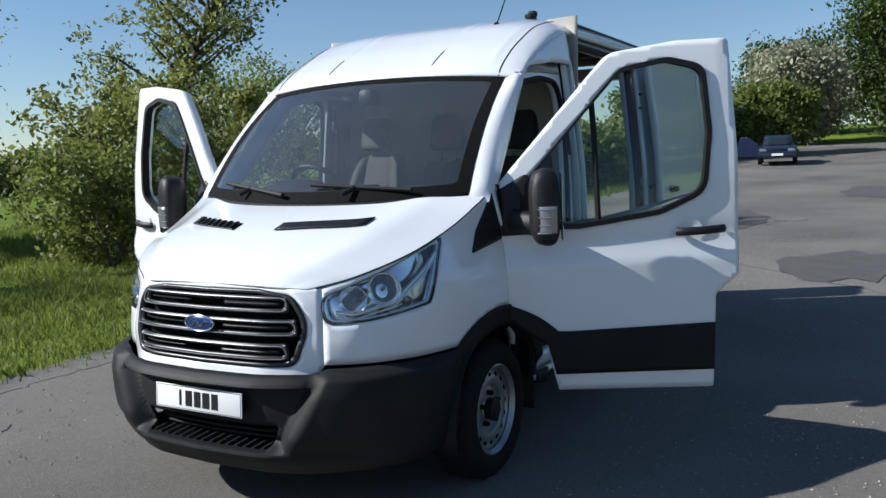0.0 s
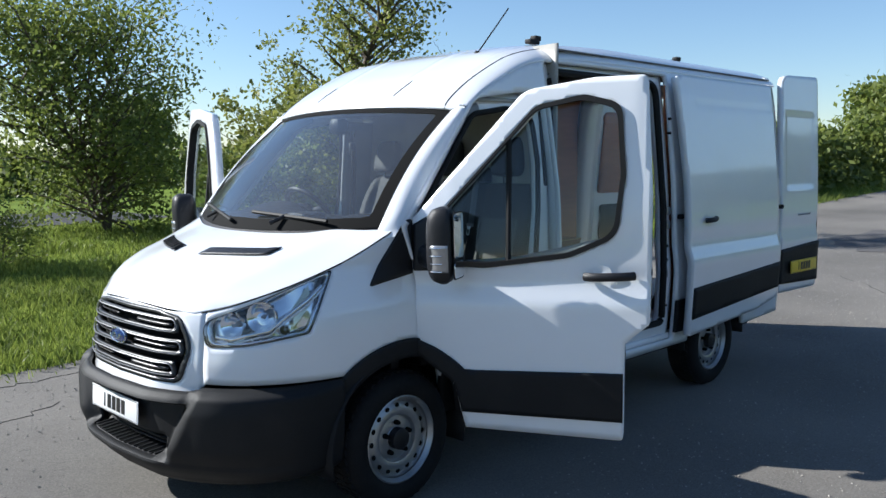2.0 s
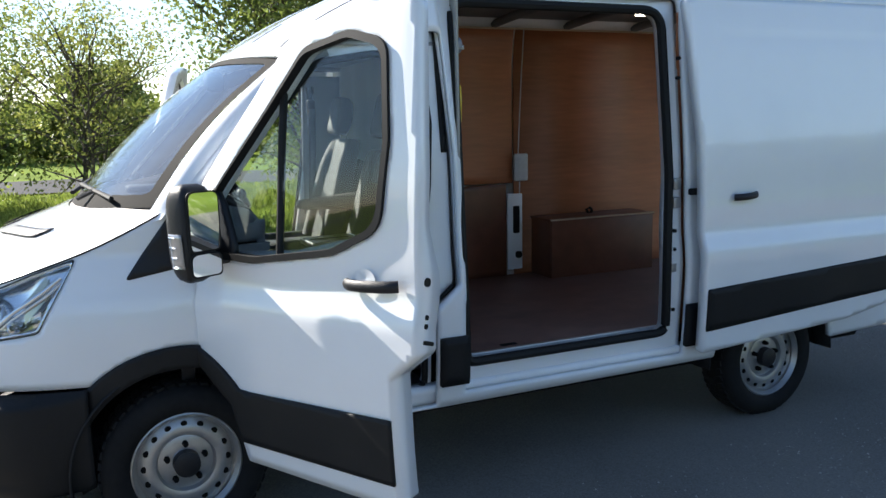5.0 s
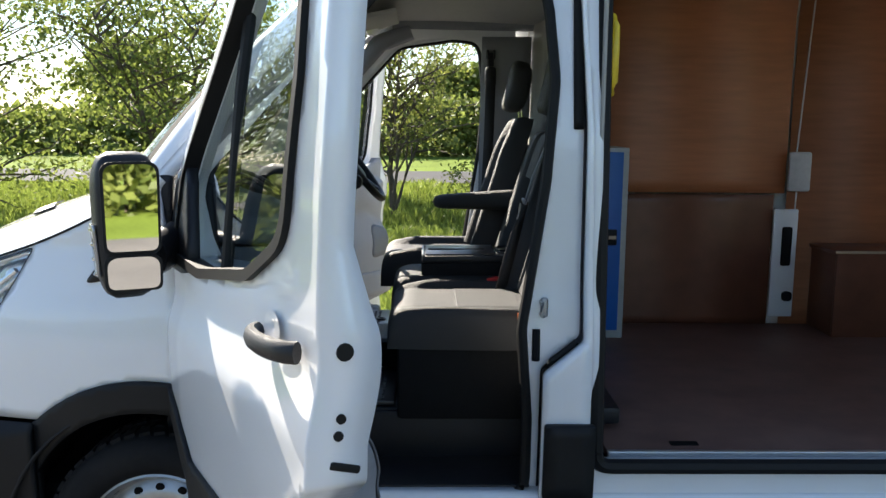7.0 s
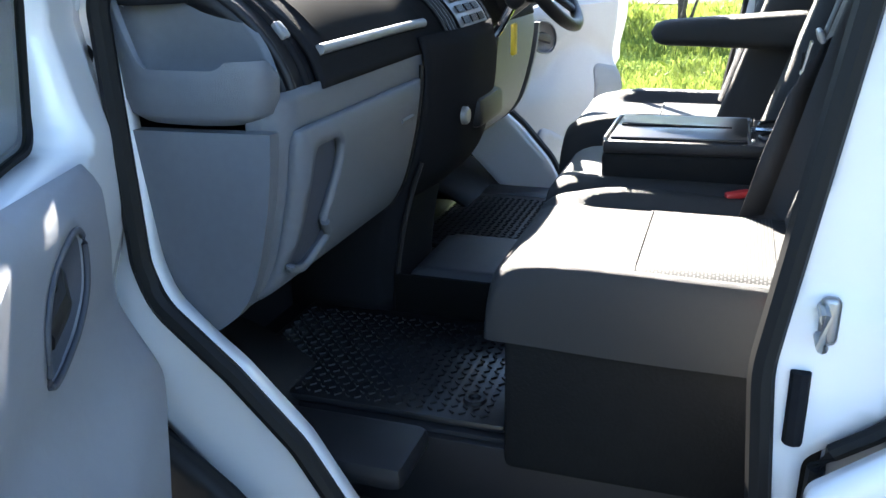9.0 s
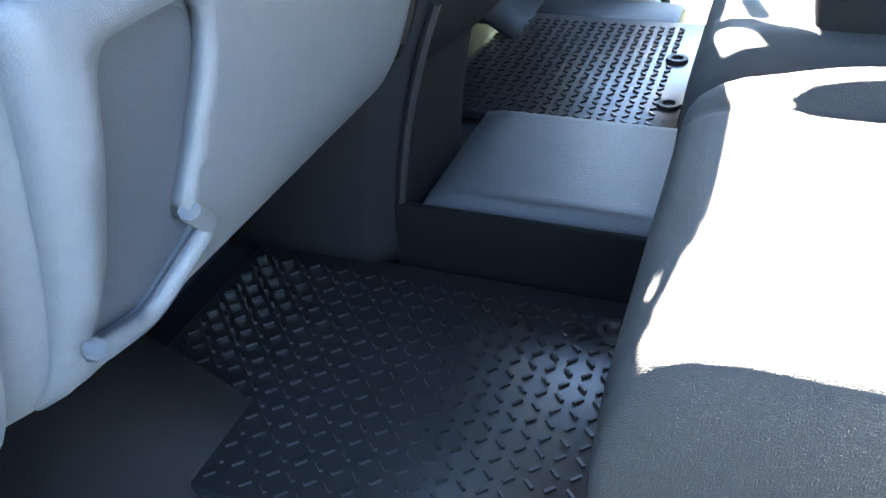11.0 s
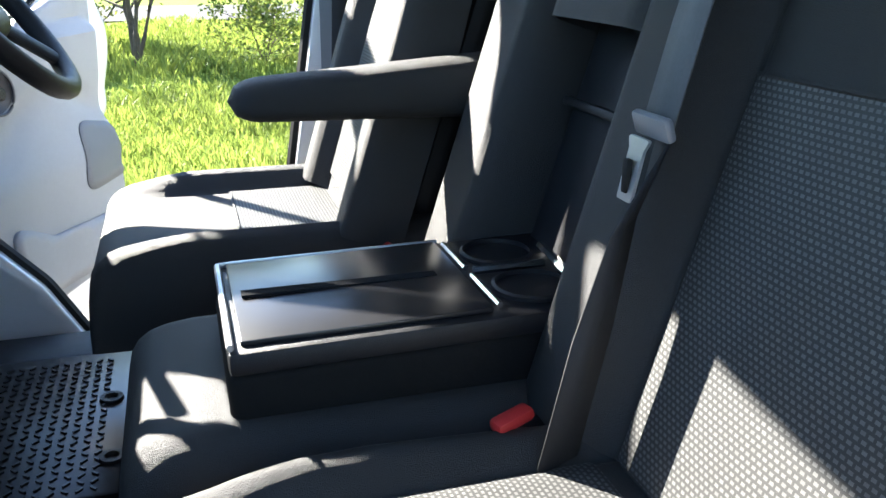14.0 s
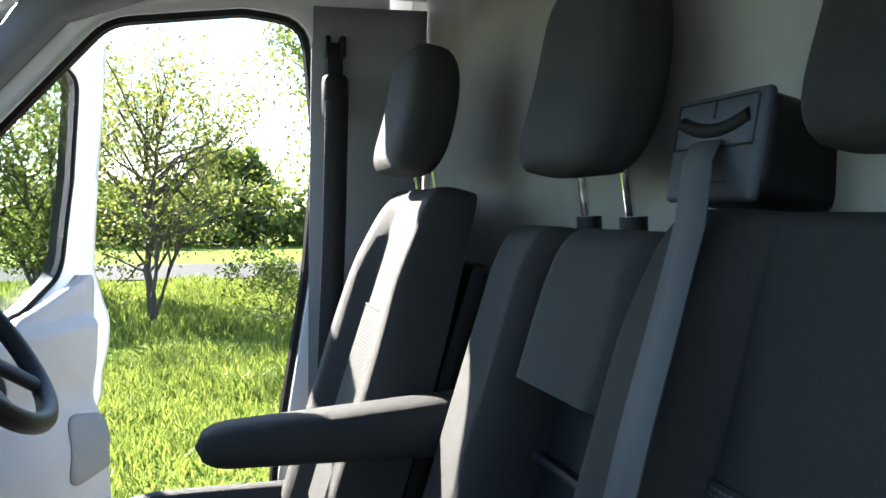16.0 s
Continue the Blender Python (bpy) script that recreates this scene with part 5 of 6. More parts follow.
# driver's belt on the pillar
db = thing("seat_belt", "black driver seat belt on the door pillar", "seat belt")
part("belt_guide", block((2.135, 0.785, 1.85), (0.055, 0.045, 0.10), round_=0.018, seg=3), BLACKP, db, smooth=50)
part("belt_adjuster", block((2.135, 0.80, 1.925), (0.035, 0.03, 0.08), round_=0.008), BLACKP, db)
for s in (-1, 1):
    part("adjuster_horn", block((2.135 + s * 0.016, 0.79, 1.955), (0.012, 0.03, 0.045), round_=0.004), BLACKP, db)
strap([((2.135, 0.762, 1.84), (1, 0, 0)), ((2.132, 0.77, 1.6), (1, 0, 0)), ((2.125, 0.78, 1.35), (1, 0, 0)), ((2.11, 0.785, 1.0), (1, 0, 0)), ((2.10, 0.79, 0.8), (1, 0, 0))], 0.048, BELTK, db)

# cab shell
part("cab_floor", block((1.78, 0, 0.66), (1.40, 1.365, 0.06), round_=0.012), BLACKP, van, "black vinyl cab floor")
for s in (-1, 1):
    part("step_well", block((1.80, s * 0.805, 0.51), (0.70, 0.235, 0.03), round_=0.006), BLACKP, van, "black moulded cab step")
    part("step_riser", block((1.80, s * 0.688, 0.60), (0.9, 0.02, 0.16), round_=0.004), BLACKP, van)
    part("step_ledge", block((1.43, s * 0.775, 0.685), (0.34, 0.15, 0.05), round_=0.02), BLACKP, van)
    part("pillar_trim", lattice(lambda u, v, s=s: flank((2.09 if s > 0 else 2.205) + (0.24 if s > 0 else 0.12) * u, 0.70 + 1.34 * v, s, -0.125 - 0.035 * u), 6, 20), LIGHTP, van, "pale grey pillar trim", solid=0.02)
    part("screen_pillar_trim", rod([flank(1.10, 1.46, s, -0.12), flank(1.35, 1.73, s, -0.115), flank(1.60, 2.0, s, -0.115), flank(1.75, 2.06, s, -0.12)], 0.045, 10), LIGHTP, van, "pale grey windscreen pillar trim", smooth=70)
    part("cant_rail_trim", rod([flank(x, 2.105, s, -0.12) for x in np.linspace(1.66, 2.40, 8)], 0.038, 10), LIGHTP, van, smooth=70)
part("firewall", block((1.06, 0, 0.85), (0.06, 1.74, 0.9), round_=0.01), BLACKP, van, "black toe board")
part("bulkhead", lattice(lambda u, v: Vector((min(2.44, 2.337 + 0.16 * max(0.0, 0.9 - abs(-0.93 + 1.86 * u))) + 0.005 * math.sin(u * 60) * (0.15 < v < 0.85), -0.93 + 1.86 * u, 0.60 + 1.86 * v)), 93, 12), BULK, van, "painted steel bulkhead behind the seats", solid=0.012)
def headlining_at(u, v):
    k = abs(2 * u - 1)
    x = 1.53 + 0.06 * k * k + (0.88 - 0.06 * k * k) * v
    roof = float(roof_e(x)) + (float(roof_c(x)) - float(roof_e(x))) * (1 - (0.9 * k) ** 4.5)
    return Vector((x, -0.84 + 1.68 * u, min(2.085 + 0.05 * math.sin(math.pi * u) + 0.012 * math.sin(math.pi * v), roof - 0.045)))


part("headlining", lattice(headlining_at, 24, 16), HEADLN, van, "pale grey headlining", solid=0.02)
for y in (-0.42, 0.42):
    part("sun_visor", block((0, 0, 0), (0.20, 0.42, 0.022), Matrix.Translation((1.60, y, 2.065)) @ pose(0, 0, 0, 0, -12), round_=0.01), HEADLN, van, "pale sun visor")
part("interior_mirror_pod", block((1.40, 0.0, 1.97), (0.10, 0.10, 0.10), round_=0.03), BLACKP, van)

# dashboard
dx = spline([0, 0.12, 0.3, 0.5, 0.58, 0.61, 0.66, 0.72, 0.8, 0.9, 1.0], [1.12, 1.27, 1.375, 1.42, 1.434, 1.438, 1.425, 1.395, 1.29, 1.06, 0.72])
dz = spline([0, 0.12, 0.3, 0.5, 0.58, 0.61, 0.66, 0.72, 0.8, 0.9, 1.0], [0.885, 0.915, 0.995, 1.13, 1.213, 1.255, 1.322, 1.372, 1.436, 1.442, 1.385])


def dash_at(y, v, out=0.0):
    c = 0.055 * math.exp(-((y - 0.0) / 0.20) ** 4) * math.sin(math.pi * min(1, max(0, v * 1.15))) ** 0.8
    hood = 0.075 * math.exp(-((y - 0.44) / 0.19) ** 4) * math.exp(-((v - 0.80) / 0.09) ** 2)
    pod = 0.012 * math.exp(-(y / 0.17) ** 4) * math.exp(-((v - 0.78) / 0.09) ** 2)
    hump = 0.02 * math.exp(-((y + 0.45) / 0.2) ** 4) * math.exp(-((v - 0.82) / 0.06) ** 2)
    end = 0.05 * max(0.0, (abs(y) - 0.79) / 0.07) ** 2
    x = max(float(dx(v)) + c + out - end, (0.745 + 0.27 * (y / 0.865) ** 2) if v > 0.78 else 0.0)
    return Vector((x, y, float(dz(v)) + hood + pod + hump + out * 0.4))


dash = part("dashboard", lattice(lambda u, v: dash_at(-0.70 + 1.56 * u, 0.635 + 0.365 * v), 84, 38), DASH, van, "dark grey moulded dashboard", smooth=60, solid=0.01)
lower = part("lower_dash", lattice(lambda u, v: dash_at(-0.86 + 1.72 * u, 0.645 * v, -0.003), 90, 48), GREYP, dash, "mid grey lower dashboard", smooth=60, solid=0.01)
pk = rpoly([(-0.775, 0.575, 0.02), (-0.665, 0.575, 0.03), (-0.705, 0.41, 0.02), (-0.675, 0.365, 0.015), (-0.735, 0.285, 0.02), (-0.80, 0.325, 0.02), (-0.785, 0.43, 0.03)])


def lid_at(y, v):
    """The lid, proud of the dash and rounded off at its edges."""
    e = min(1.0, (y + 0.815) / 0.04, (-0.28 - y) / 0.04, (v - 0.22) / 0.035, (0.605 - v) / 0.035)
    return dash_at(y, v, 0.018 * max(0.0, e) ** 0.5)


lid = rpoly([(-0.815, 0.22, 0.03), (-0.28, 0.22, 0.02), (-0.28, 0.605, 0.02), (-0.815, 0.605, 0.02)])
part("dash_corner", lattice(lambda u, v: dash_at(-0.86 + 0.15 * u, 0.815 + 0.185 * v), 8, 12), DASH, dash, smooth=60, solid=0.01)
glove = part("glovebox", sheet(lid, [pk], 0.012, lid_at), GREYP, dash, "grey glovebox lid with catch and pocket", smooth=60, solid=0.014)
part("glovebox_catch", lattice(lambda u, v: dash_at(-0.40 + 0.05 * u, 0.47 + 0.075 * v, 0.017), 4, 4), GREYPD, glove, solid=0.004)
part("catch_lip", rod([dash_at(-0.405 + 0.06 * k / 6, 0.545, 0.018) for k in range(7)], 0.005, 6), GREYP, glove)
part("glovebox_pocket", sheet(pk, [], 0.01, lambda y, v: dash_at(y, v, 0.002)), GREYPD, glove)
part("pocket_rim", rod([dash_at(y, v, 0.018) for y, v in pk[int(len(pk) * 0.38):int(len(pk) * 0.88)]], 0.008, 8), GREYP, glove, smooth=70)
part("glovebox_line", rod([dash_at(-0.272, v, 0.003) for v in np.linspace(0.62, 0.1, 18)], 0.005, 6), RUBBER, glove)
# no hollow is cut: a near-black sheet paints the shade inside the shelf
sh = part("dash_shelf", lattice(lambda u, v: dash_at(-0.645 + 0.43 * u, 0.695 + 0.095 * v, 0.003), 20, 8), DARK, dash, "shelf above the glovebox, its inner shade a near-black sheet")
part("shelf_lip", rod([dash_at(-0.675 + 0.46 * k / 12, 0.688, 0.004) for k in range(13)], 0.009, 8), STEELG, sh, smooth=70)
part("shelf_brow", rod([dash_at(-0.65 + 0.46 * k / 12, 0.795, 0.004) for k in range(13)], 0.012, 8), DASH, sh, smooth=70)
for s in (-1, 1):
    cap = [(float(dx(v)), float(dz(v))) for v in np.linspace(0, 0.612, 22)] + [(1.0, 1.25), (1.0, 0.88)]
    part("dash_end", prism(cap, 0.025, lambda a, b, c, s=s: Vector((a - 0.002, s * (0.858 + c), b - 0.003))), GREYP, dash, "grey dashboard end cover", smooth=40)
# end pod with cup holder and curved vent


def pod_at(u, v):
    """A cup moulded into the dash end: low rim towards the door, a high curved wall under the vent behind."""
    t = 2 * math.pi * u
    c_, s_ = math.cos(t), math.sin(t)
    k = lambda a, b, q: (lambda w: w * w * (3 - 2 * w))(max(0.0, min(1.0, (q - a) / (b - a))))
    x = 1.297 + 0.128 * math.copysign(abs(c_) ** 0.85, c_)
    high = 1.245 + 0.222 * math.sqrt(max(0.0, 1 - ((x - 1.175) / 0.262) ** 2))
    low = 1.343 + 0.012 * k(1.36, 1.38, x) + 0.10 * k(1.25, 1.175, x)
    rim = max(1.335, low + (high - low) * k(-0.25, 0.45, s_))
    prof = ((0.05, 1.255), (0.7, 1.262), (0.92, 1.275), (1.0, 1.298), (1.02, rim - 0.012), (0.995, rim), (0.90, rim - 0.004), (0.86, rim - 0.02), (0.80, 1.315), (0.55, 1.305), (0.03, 1.302))
    f = v * (len(prof) - 1)
    i = min(len(prof) - 2, int(f))
    r, z = (prof[i][k_] + (prof[i + 1][k_] - prof[i][k_]) * (f - i) for k_ in (0, 1))
    return Vector((1.297 + (x - 1.297) * r, -0.838 + 0.058 * r * math.copysign(abs(s_) ** 0.85, s_), z))


pod = part("dash_end_pod", lattice(pod_at, 72, 40, True), GREYP, dash, "grey door-side dash pod with cup recess", smooth=60)
# a curved vent runs over the pod from the screen down to the glovebox
vent_at = lambda t, w, o: Vector((1.172 + (0.248 + o) * math.sin(t), -0.80 + 0.11 * w + 0.012 * t, 1.245 + (0.226 + o) * math.cos(t)))
vb = part("vent_band", lattice(lambda u, v: vent_at(-0.25 + 1.62 * u, v, 0.006 * math.sin(math.pi * v)), 28, 8), BLACKP, dash, "black curved air vent", solid=0.03, smooth=70)
for k in range(3):
    part("vent_fin", rod([vent_at(t, (0.06, 0.5, 0.94)[k], 0.006) for t in np.linspace(-0.2, 1.34, 16)], 0.008, 8), BLACKP if k != 1 else DASH, vb, smooth=70)
part("vent_wheel", block((0, 0, 0), (0.03, 0.02, 0.012), Matrix.Translation(vent_at(0.95, 0.5, 0.012)) @ pose(0, 0, 0, 0, 52), round_=0.004), STEELG, vb)
# centre stack
cs = part("centre_control", lattice(lambda u, v: dash_at(-0.105 + 0.21 * u, 0.655 + 0.12 * v, 0.012), 12, 12), STEELG, dash, "silver centre controls")
for i in range(4):
    for j in range(3):
        part("button", lattice(lambda u, v, i=i, j=j: dash_at(-0.085 + 0.055 * j + 0.04 * u, 0.665 + 0.026 * i + 0.016 * v, 0.018), 2, 2), BLACKP, cs, smooth=0, solid=0.004)
for s in (-1, 1):
    for k in range(4):
        part("vent_fin", rod([dash_at(s * (0.125 + 0.013 * k), v, 0.010) for v in np.linspace(0.66, 0.78, 6)], 0.004, 6), BLACKP, cs)
part("console_panel", lattice(lambda u, v: dash_at(-0.262 + 0.47 * u, 0.10 + 0.56 * v, 0.010 + 0.006 * min(1, 8 * u)), 20, 20), DASH, dash, "dark centre console panel", smooth=60, solid=0.008)
part("console_socket", lathe([(0.0, 0.004), (0.016, 0.004), (0.02, 0.0), (0.02, -0.01)], 20, Matrix.Translation(dash_at(-0.13, 0.50, 0.03)) @ pose(0, 0, 0, 0, 0, -90)), STEEL, dash)
part("console_drawer", block((1.46, 0.05, 1.13), (0.09, 0.20, 0.07), round_=0.015), BLACKP, dash)
shroud = rpoly([(1.10, -0.275, 0.0), (1.32, -0.272, 0.03), (1.358, -0.24, 0.03), (1.34, -0.17, 0.05), (1.35, 0.05, 0.05), (1.10, 0.09, 0.0)])
part("console_shroud", lattice(lambda u, v: Vector((shroud[round(u * (len(shroud) - 1))][0] + 0.07 * v ** 2, shroud[round(u * (len(shroud) - 1))][1], 0.70 + 0.38 * v)), len(shroud) - 1, 10), DASH, dash, "dark console foot above the tunnel", smooth=40, solid=0.012)
part("shroud_rib", rod([(1.358 + 0.07 * v ** 2, -0.25, 0.70 + 0.36 * v) for v in np.linspace(0, 1, 10)], 0.006, 6), BLACKP, dash)
gk = part("gear_lever", rod([(1.47, 0.14, 1.27), (1.50, 0.14, 1.31), (1.525, 0.14, 1.355)], 0.011, 10), CHROME, dash, "gear lever with black knob")
bm = bmesh.new()
bmesh.ops.create_uvsphere(bm, u_segments=18, v_segments=12, radius=0.027, matrix=Matrix.Translation((1.535, 0.14, 1.38)) @ Matrix.Diagonal((1, 1, 1.15, 1)))
part("gear_knob", bm, BLACKP, gk)
part("gear_gaiter", rod([(1.42, 0.14, 1.20), (1.45, 0.14, 1.25), (1.48, 0.14, 1.29)], 0.07, 14, taper=0.018), BLACKP, gk, smooth=70)
part("key_tag", block((1.50, 0.27, 1.265), (0.012, 0.03, 0.08), round_=0.004), YELLOW, dash, "yellow key tag")
# instrument glass and dash-top box
part("instrument_glass", lattice(lambda u, v: dash_at(0.28 + 0.32 * u, 0.69 + 0.09 * v, 0.004), 8, 6), GLOSSB, dash)
part("dash_top_tray", block((1.0, -0.20, 1.462), (0.16, 0.15, 0.035), round_=0.014), BLACKP, dash)

# steering wheel
sw = thing("steering_wheel", "black four-spoke steering wheel", "steering wheel", Matrix.Translation((1.51, 0.46, 1.435)) @ pose(0, 0, 0, 0, 52, 0))
part("rim", rod([(0.19 * math.cos(t), 0.19 * math.sin(t), 0) for t in (2 * math.pi * k / 40 for k in range(41))], 0.017, 12), BLACKP, sw, smooth=80)
part("hub", block((0, 0, -0.03), (0.16, 0.15, 0.07), round_=0.03, seg=3), BLACKP, sw, smooth=60)
for a in (105, 255, 35, 325):
    part("spoke", rod([(0.06 * math.cos(radians(a)), 0.06 * math.sin(radians(a)), -0.02), (0.185 * math.cos(radians(a)), 0.185 * math.sin(radians(a)), 0)], 0.02, 8, flat=0.5), STEELG if a in (105, 255) else BLACKP, sw, smooth=70)
part("steering_column", rod([(1.27, 0.46, 1.25), (1.47, 0.46, 1.40)], 0.065, 14), BLACKP, van, smooth=70)
for s in (-1, 1):
    part("column_stalk", rod([(1.43, 0.46 + s * 0.05, 1.385), (1.455, 0.46 + s * 0.2, 1.41)], 0.011, 8), BLACKP, van)

# cab floor details
tun = part("tunnel_cover", lattice(lambda u, v: Vector((1.36 + 0.40 * v, -0.245 + 0.31 * u, 0.69 + 0.115 * min(1, (u + 0.001) * 14, (1 - u + 0.001) * 9, (v + 0.02) * 9) ** 0.5)), 30, 14), TUNN, van, "dark vinyl tunnel cover", smooth=70)


# near-black sheet that paints shade onto the cover's footwell side
part("tunnel_side_shade", block((1.575, -0.251, 0.742), (0.44, 0.012, 0.11), round_=0.004), DARK, van)


def mat_rubber(x0, x1, y0, y1, holes):
    """A rubber mat with raised tread bars and fixing eyelets."""
    t = thing("floor_mat", "black rubber tread-pattern mat on the cab floor", "floor mat", group="cab floor mats")
    part("mat", block(((x0 + x1) / 2, (y0 + y1) / 2, 0.7), (x1 - x0, y1 - y0, 0.016), round_=0.006), MATR, t)
    bm = bmesh.new()
    nx, ny = int((x1 - x0 - 0.03) / 0.0205), int((y1 - y0 - 0.03) / 0.0205)
    for i in range(nx):
        for j in range(ny):
            block((0, 0, 0), (0.0125, 0.0036, 0.004), Matrix.Translation((x0 + 0.02 + i * 0.0205, y0 + 0.02 + j * 0.0205, 0.7095)) @ pose(0, 0, 0, 0, 0, 45 if (i + j) % 2 else -45), bm)
    tagged(part("tread", bm, MATR, t, smooth=0), kind="stuff")
    for x, y in holes:
        part("eyelet", lathe([(0.008, 0.0), (0.012, 0.006), (0.02, 0.006), (0.022, 0.0)], 18, Matrix.Translation((x, y, 0.709)) @ pose(0, 0, 0, 90)), BLACKP, t)
    return t


mat_rubber(1.15, 1.725, -0.672, -0.262, [(1.655, -0.325), (1.65, -0.60)])
mat_rubber(1.22, 1.655, 0.20, 0.72, [(1.632, 0.30), (1.620, 0.505)])
for y in (0.34, 0.46, 0.60):
    part("pedal", block((0, 0, 0), (0.02, 0.07, 0.06), Matrix.Translation((1.22, y, 0.84)) @ pose(0, 0, 0, 0, 35), round_=0.008), RUBBER, van)
# ---- load bay ----
part("load_floor", block((3.91, 0, 0.598), (3.02, 1.78, 0.024), round_=0.003), FLOORP, van, "worn red-brown plywood load floor")
part("floor_edge", block((2.97, -0.885, 0.607), (1.15, 0.02, 0.03), round_=0.004), ALU, van, "aluminium floor edge strip")
part("floor_edge", block((3.12, -0.93, 0.565), (0.8, 0.03, 0.02), round_=0.004), ALU, van)
part("lashing_point", block((2.66, -0.80, 0.612), (0.09, 0.03, 0.006), round_=0.002), DARK, van)
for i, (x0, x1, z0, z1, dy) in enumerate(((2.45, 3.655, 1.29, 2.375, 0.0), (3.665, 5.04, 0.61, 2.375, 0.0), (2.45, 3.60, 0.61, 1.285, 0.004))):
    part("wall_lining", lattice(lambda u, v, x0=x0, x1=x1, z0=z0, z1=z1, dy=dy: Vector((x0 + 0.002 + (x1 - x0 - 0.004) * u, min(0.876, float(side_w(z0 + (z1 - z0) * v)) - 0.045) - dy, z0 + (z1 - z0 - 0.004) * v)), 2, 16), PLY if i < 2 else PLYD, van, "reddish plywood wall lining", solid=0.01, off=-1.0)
part("wall_lining", block((4.53, -0.882, 1.45), (1.78, 0.012, 1.68), round_=0.002), PLY, van, "reddish plywood wall lining")
part("lining_edge", block((3.94, 0.838, 2.378), (2.88, 0.016, 0.012)), EDGEP, van, smooth=0)
part("load_bay_ceiling", lattice(lambda u, v: Vector((2.42 + 2.97 * v, -0.86 + 1.72 * u, 2.43 + 0.06 * math.sin(math.pi * u) ** 0.5)), 16, 8), CEILM, van, "grey unlined steel roof of the load bay", solid=0.01)
for x in (2.9, 3.5, 4.1, 4.7):
    part("roof_bow", rod([(x, y, 2.395 + 0.06 * math.cos(y * 1.6)) for y in np.linspace(-0.85, 0.85, 9)], 0.03, 8), CEILM, van, smooth=70)
rail = part("load_bay_post", block((3.665, 0.868, 0.93), (0.125, 0.02, 0.56), round_=0.008), WHITE, van, "white steel post with slots")
part("post_slot", block((3.672, 0.856, 1.02), (0.05, 0.008, 0.20), round_=0.01), DASH, rail)
part("post_slot", block((3.69, 0.856, 0.76), (0.05, 0.008, 0.05), Matrix(), round_=0.015), RUBBER, rail)
part("junction_box", block((3.715, 0.862, 1.40), (0.115, 0.03, 0.20), round_=0.012), LIGHTW, van, "white cable junction box")
part("cable", rod([(3.71, 0.872, 1.2), (3.712, 0.872, 1.3), (3.70, 0.872, 1.5), (3.72, 0.870, 1.9), (3.725, 0.864, 2.05), (3.73, 0.833, 2.37)], 0.004, 6), LIGHTW, van, "white surface cable")
for s in (-1, 1):
    part("rear_pillar", lattice(lambda u, v, s=s: flank(5.05 + 0.35 * u, 0.6 + 1.74 * v, s, -0.07 - 0.05 * (1 - u) ** 0.3 * math.sin(math.pi * min(1.0, 0.15 + u))), 3, 20), WHITE, van, solid=0.05)
part("rear_header", block((5.40, 0, 2.40), (0.10, 1.7, 0.13), round_=0.03), WHITE, van)
part("rear_sill", block((5.42, 0, 0.54), (0.12, 1.8, 0.14), round_=0.03), CLAD, van)
bx = thing("wheel_box", "red-brown plywood box over the rear wheel", "wheel box")
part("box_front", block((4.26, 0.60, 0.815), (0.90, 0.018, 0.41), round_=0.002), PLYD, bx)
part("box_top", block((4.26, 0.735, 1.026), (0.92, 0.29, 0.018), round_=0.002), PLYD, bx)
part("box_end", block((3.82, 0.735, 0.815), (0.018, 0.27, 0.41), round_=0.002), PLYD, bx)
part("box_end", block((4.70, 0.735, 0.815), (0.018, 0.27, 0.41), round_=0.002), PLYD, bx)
part("box_edge", block((4.26, 0.590, 1.03), (0.92, 0.004, 0.012)), EDGEP, bx, smooth=0)
part("lashing_ring", rod([(4.27, 0.80, 1.03), (4.25, 0.80, 1.065), (4.28, 0.80, 1.075), (4.30, 0.80, 1.06), (4.29, 0.80, 1.03)], 0.011, 8), RUBBER, bx)
lk = thing("locker", "blue steel locker with pale grey frame standing in the load bay", "locker")
part("cabinet", block((2.61, 0.715, 1.065), (0.33, 0.31, 0.91), round_=0.004), GREYL, lk)
part("locker_door", block((2.605, 0.556, 1.075), (0.285, 0.012, 0.85), round_=0.003), BLUE, lk, "blue enamelled door")
lc = part("lock", block((2.70, 0.546, 1.10), (0.055, 0.014, 0.075), round_=0.005), RUBBER, lk, "black lock with a pale key card")
part("lock_card", block((2.705, 0.537, 1.10), (0.035, 0.004, 0.016)), EDGEP, lc, smooth=0)
gh = thing("grab_handle", "yellow grab handle by the side door", "handle")
part("grip", rod([(2.374, -0.80, 1.72), (2.374, -0.84, 1.75), (2.374, -0.845, 1.83), (2.374, -0.84, 1.91), (2.374, -0.80, 1.94)], 0.017, 10), YELLOW, gh, smooth=70)
part("post_trim", lattice(lambda u, v: flank(2.332 + 0.022 * u, 0.62 + 1.6 * v, -1, -0.075 - 0.015 * math.sin(v * 9)), 4, 20), BLACKP, van, "black door post trim", solid=0.03)
bl = thing("bay_lamp", "small lit courtesy lamp in the load bay roof", "lamp")
part("lamp_lens", block((4.2, 0.1, 2.41), (0.10, 0.05, 0.02), round_=0.008), GLOW, bl)
# ---- roof fittings ----
ae = part("aerial", rod([(2.075, -0.50, 2.40), (2.09, -0.50, 2.42)], 0.02, 10), RUBBER, van, "black roof aerial")
part("aerial_rod", rod([(2.085, -0.50, 2.415), (2.30, -0.46, 2.60), (2.46, -0.43, 2.74)], 0.0045, 6), RUBBER, ae)
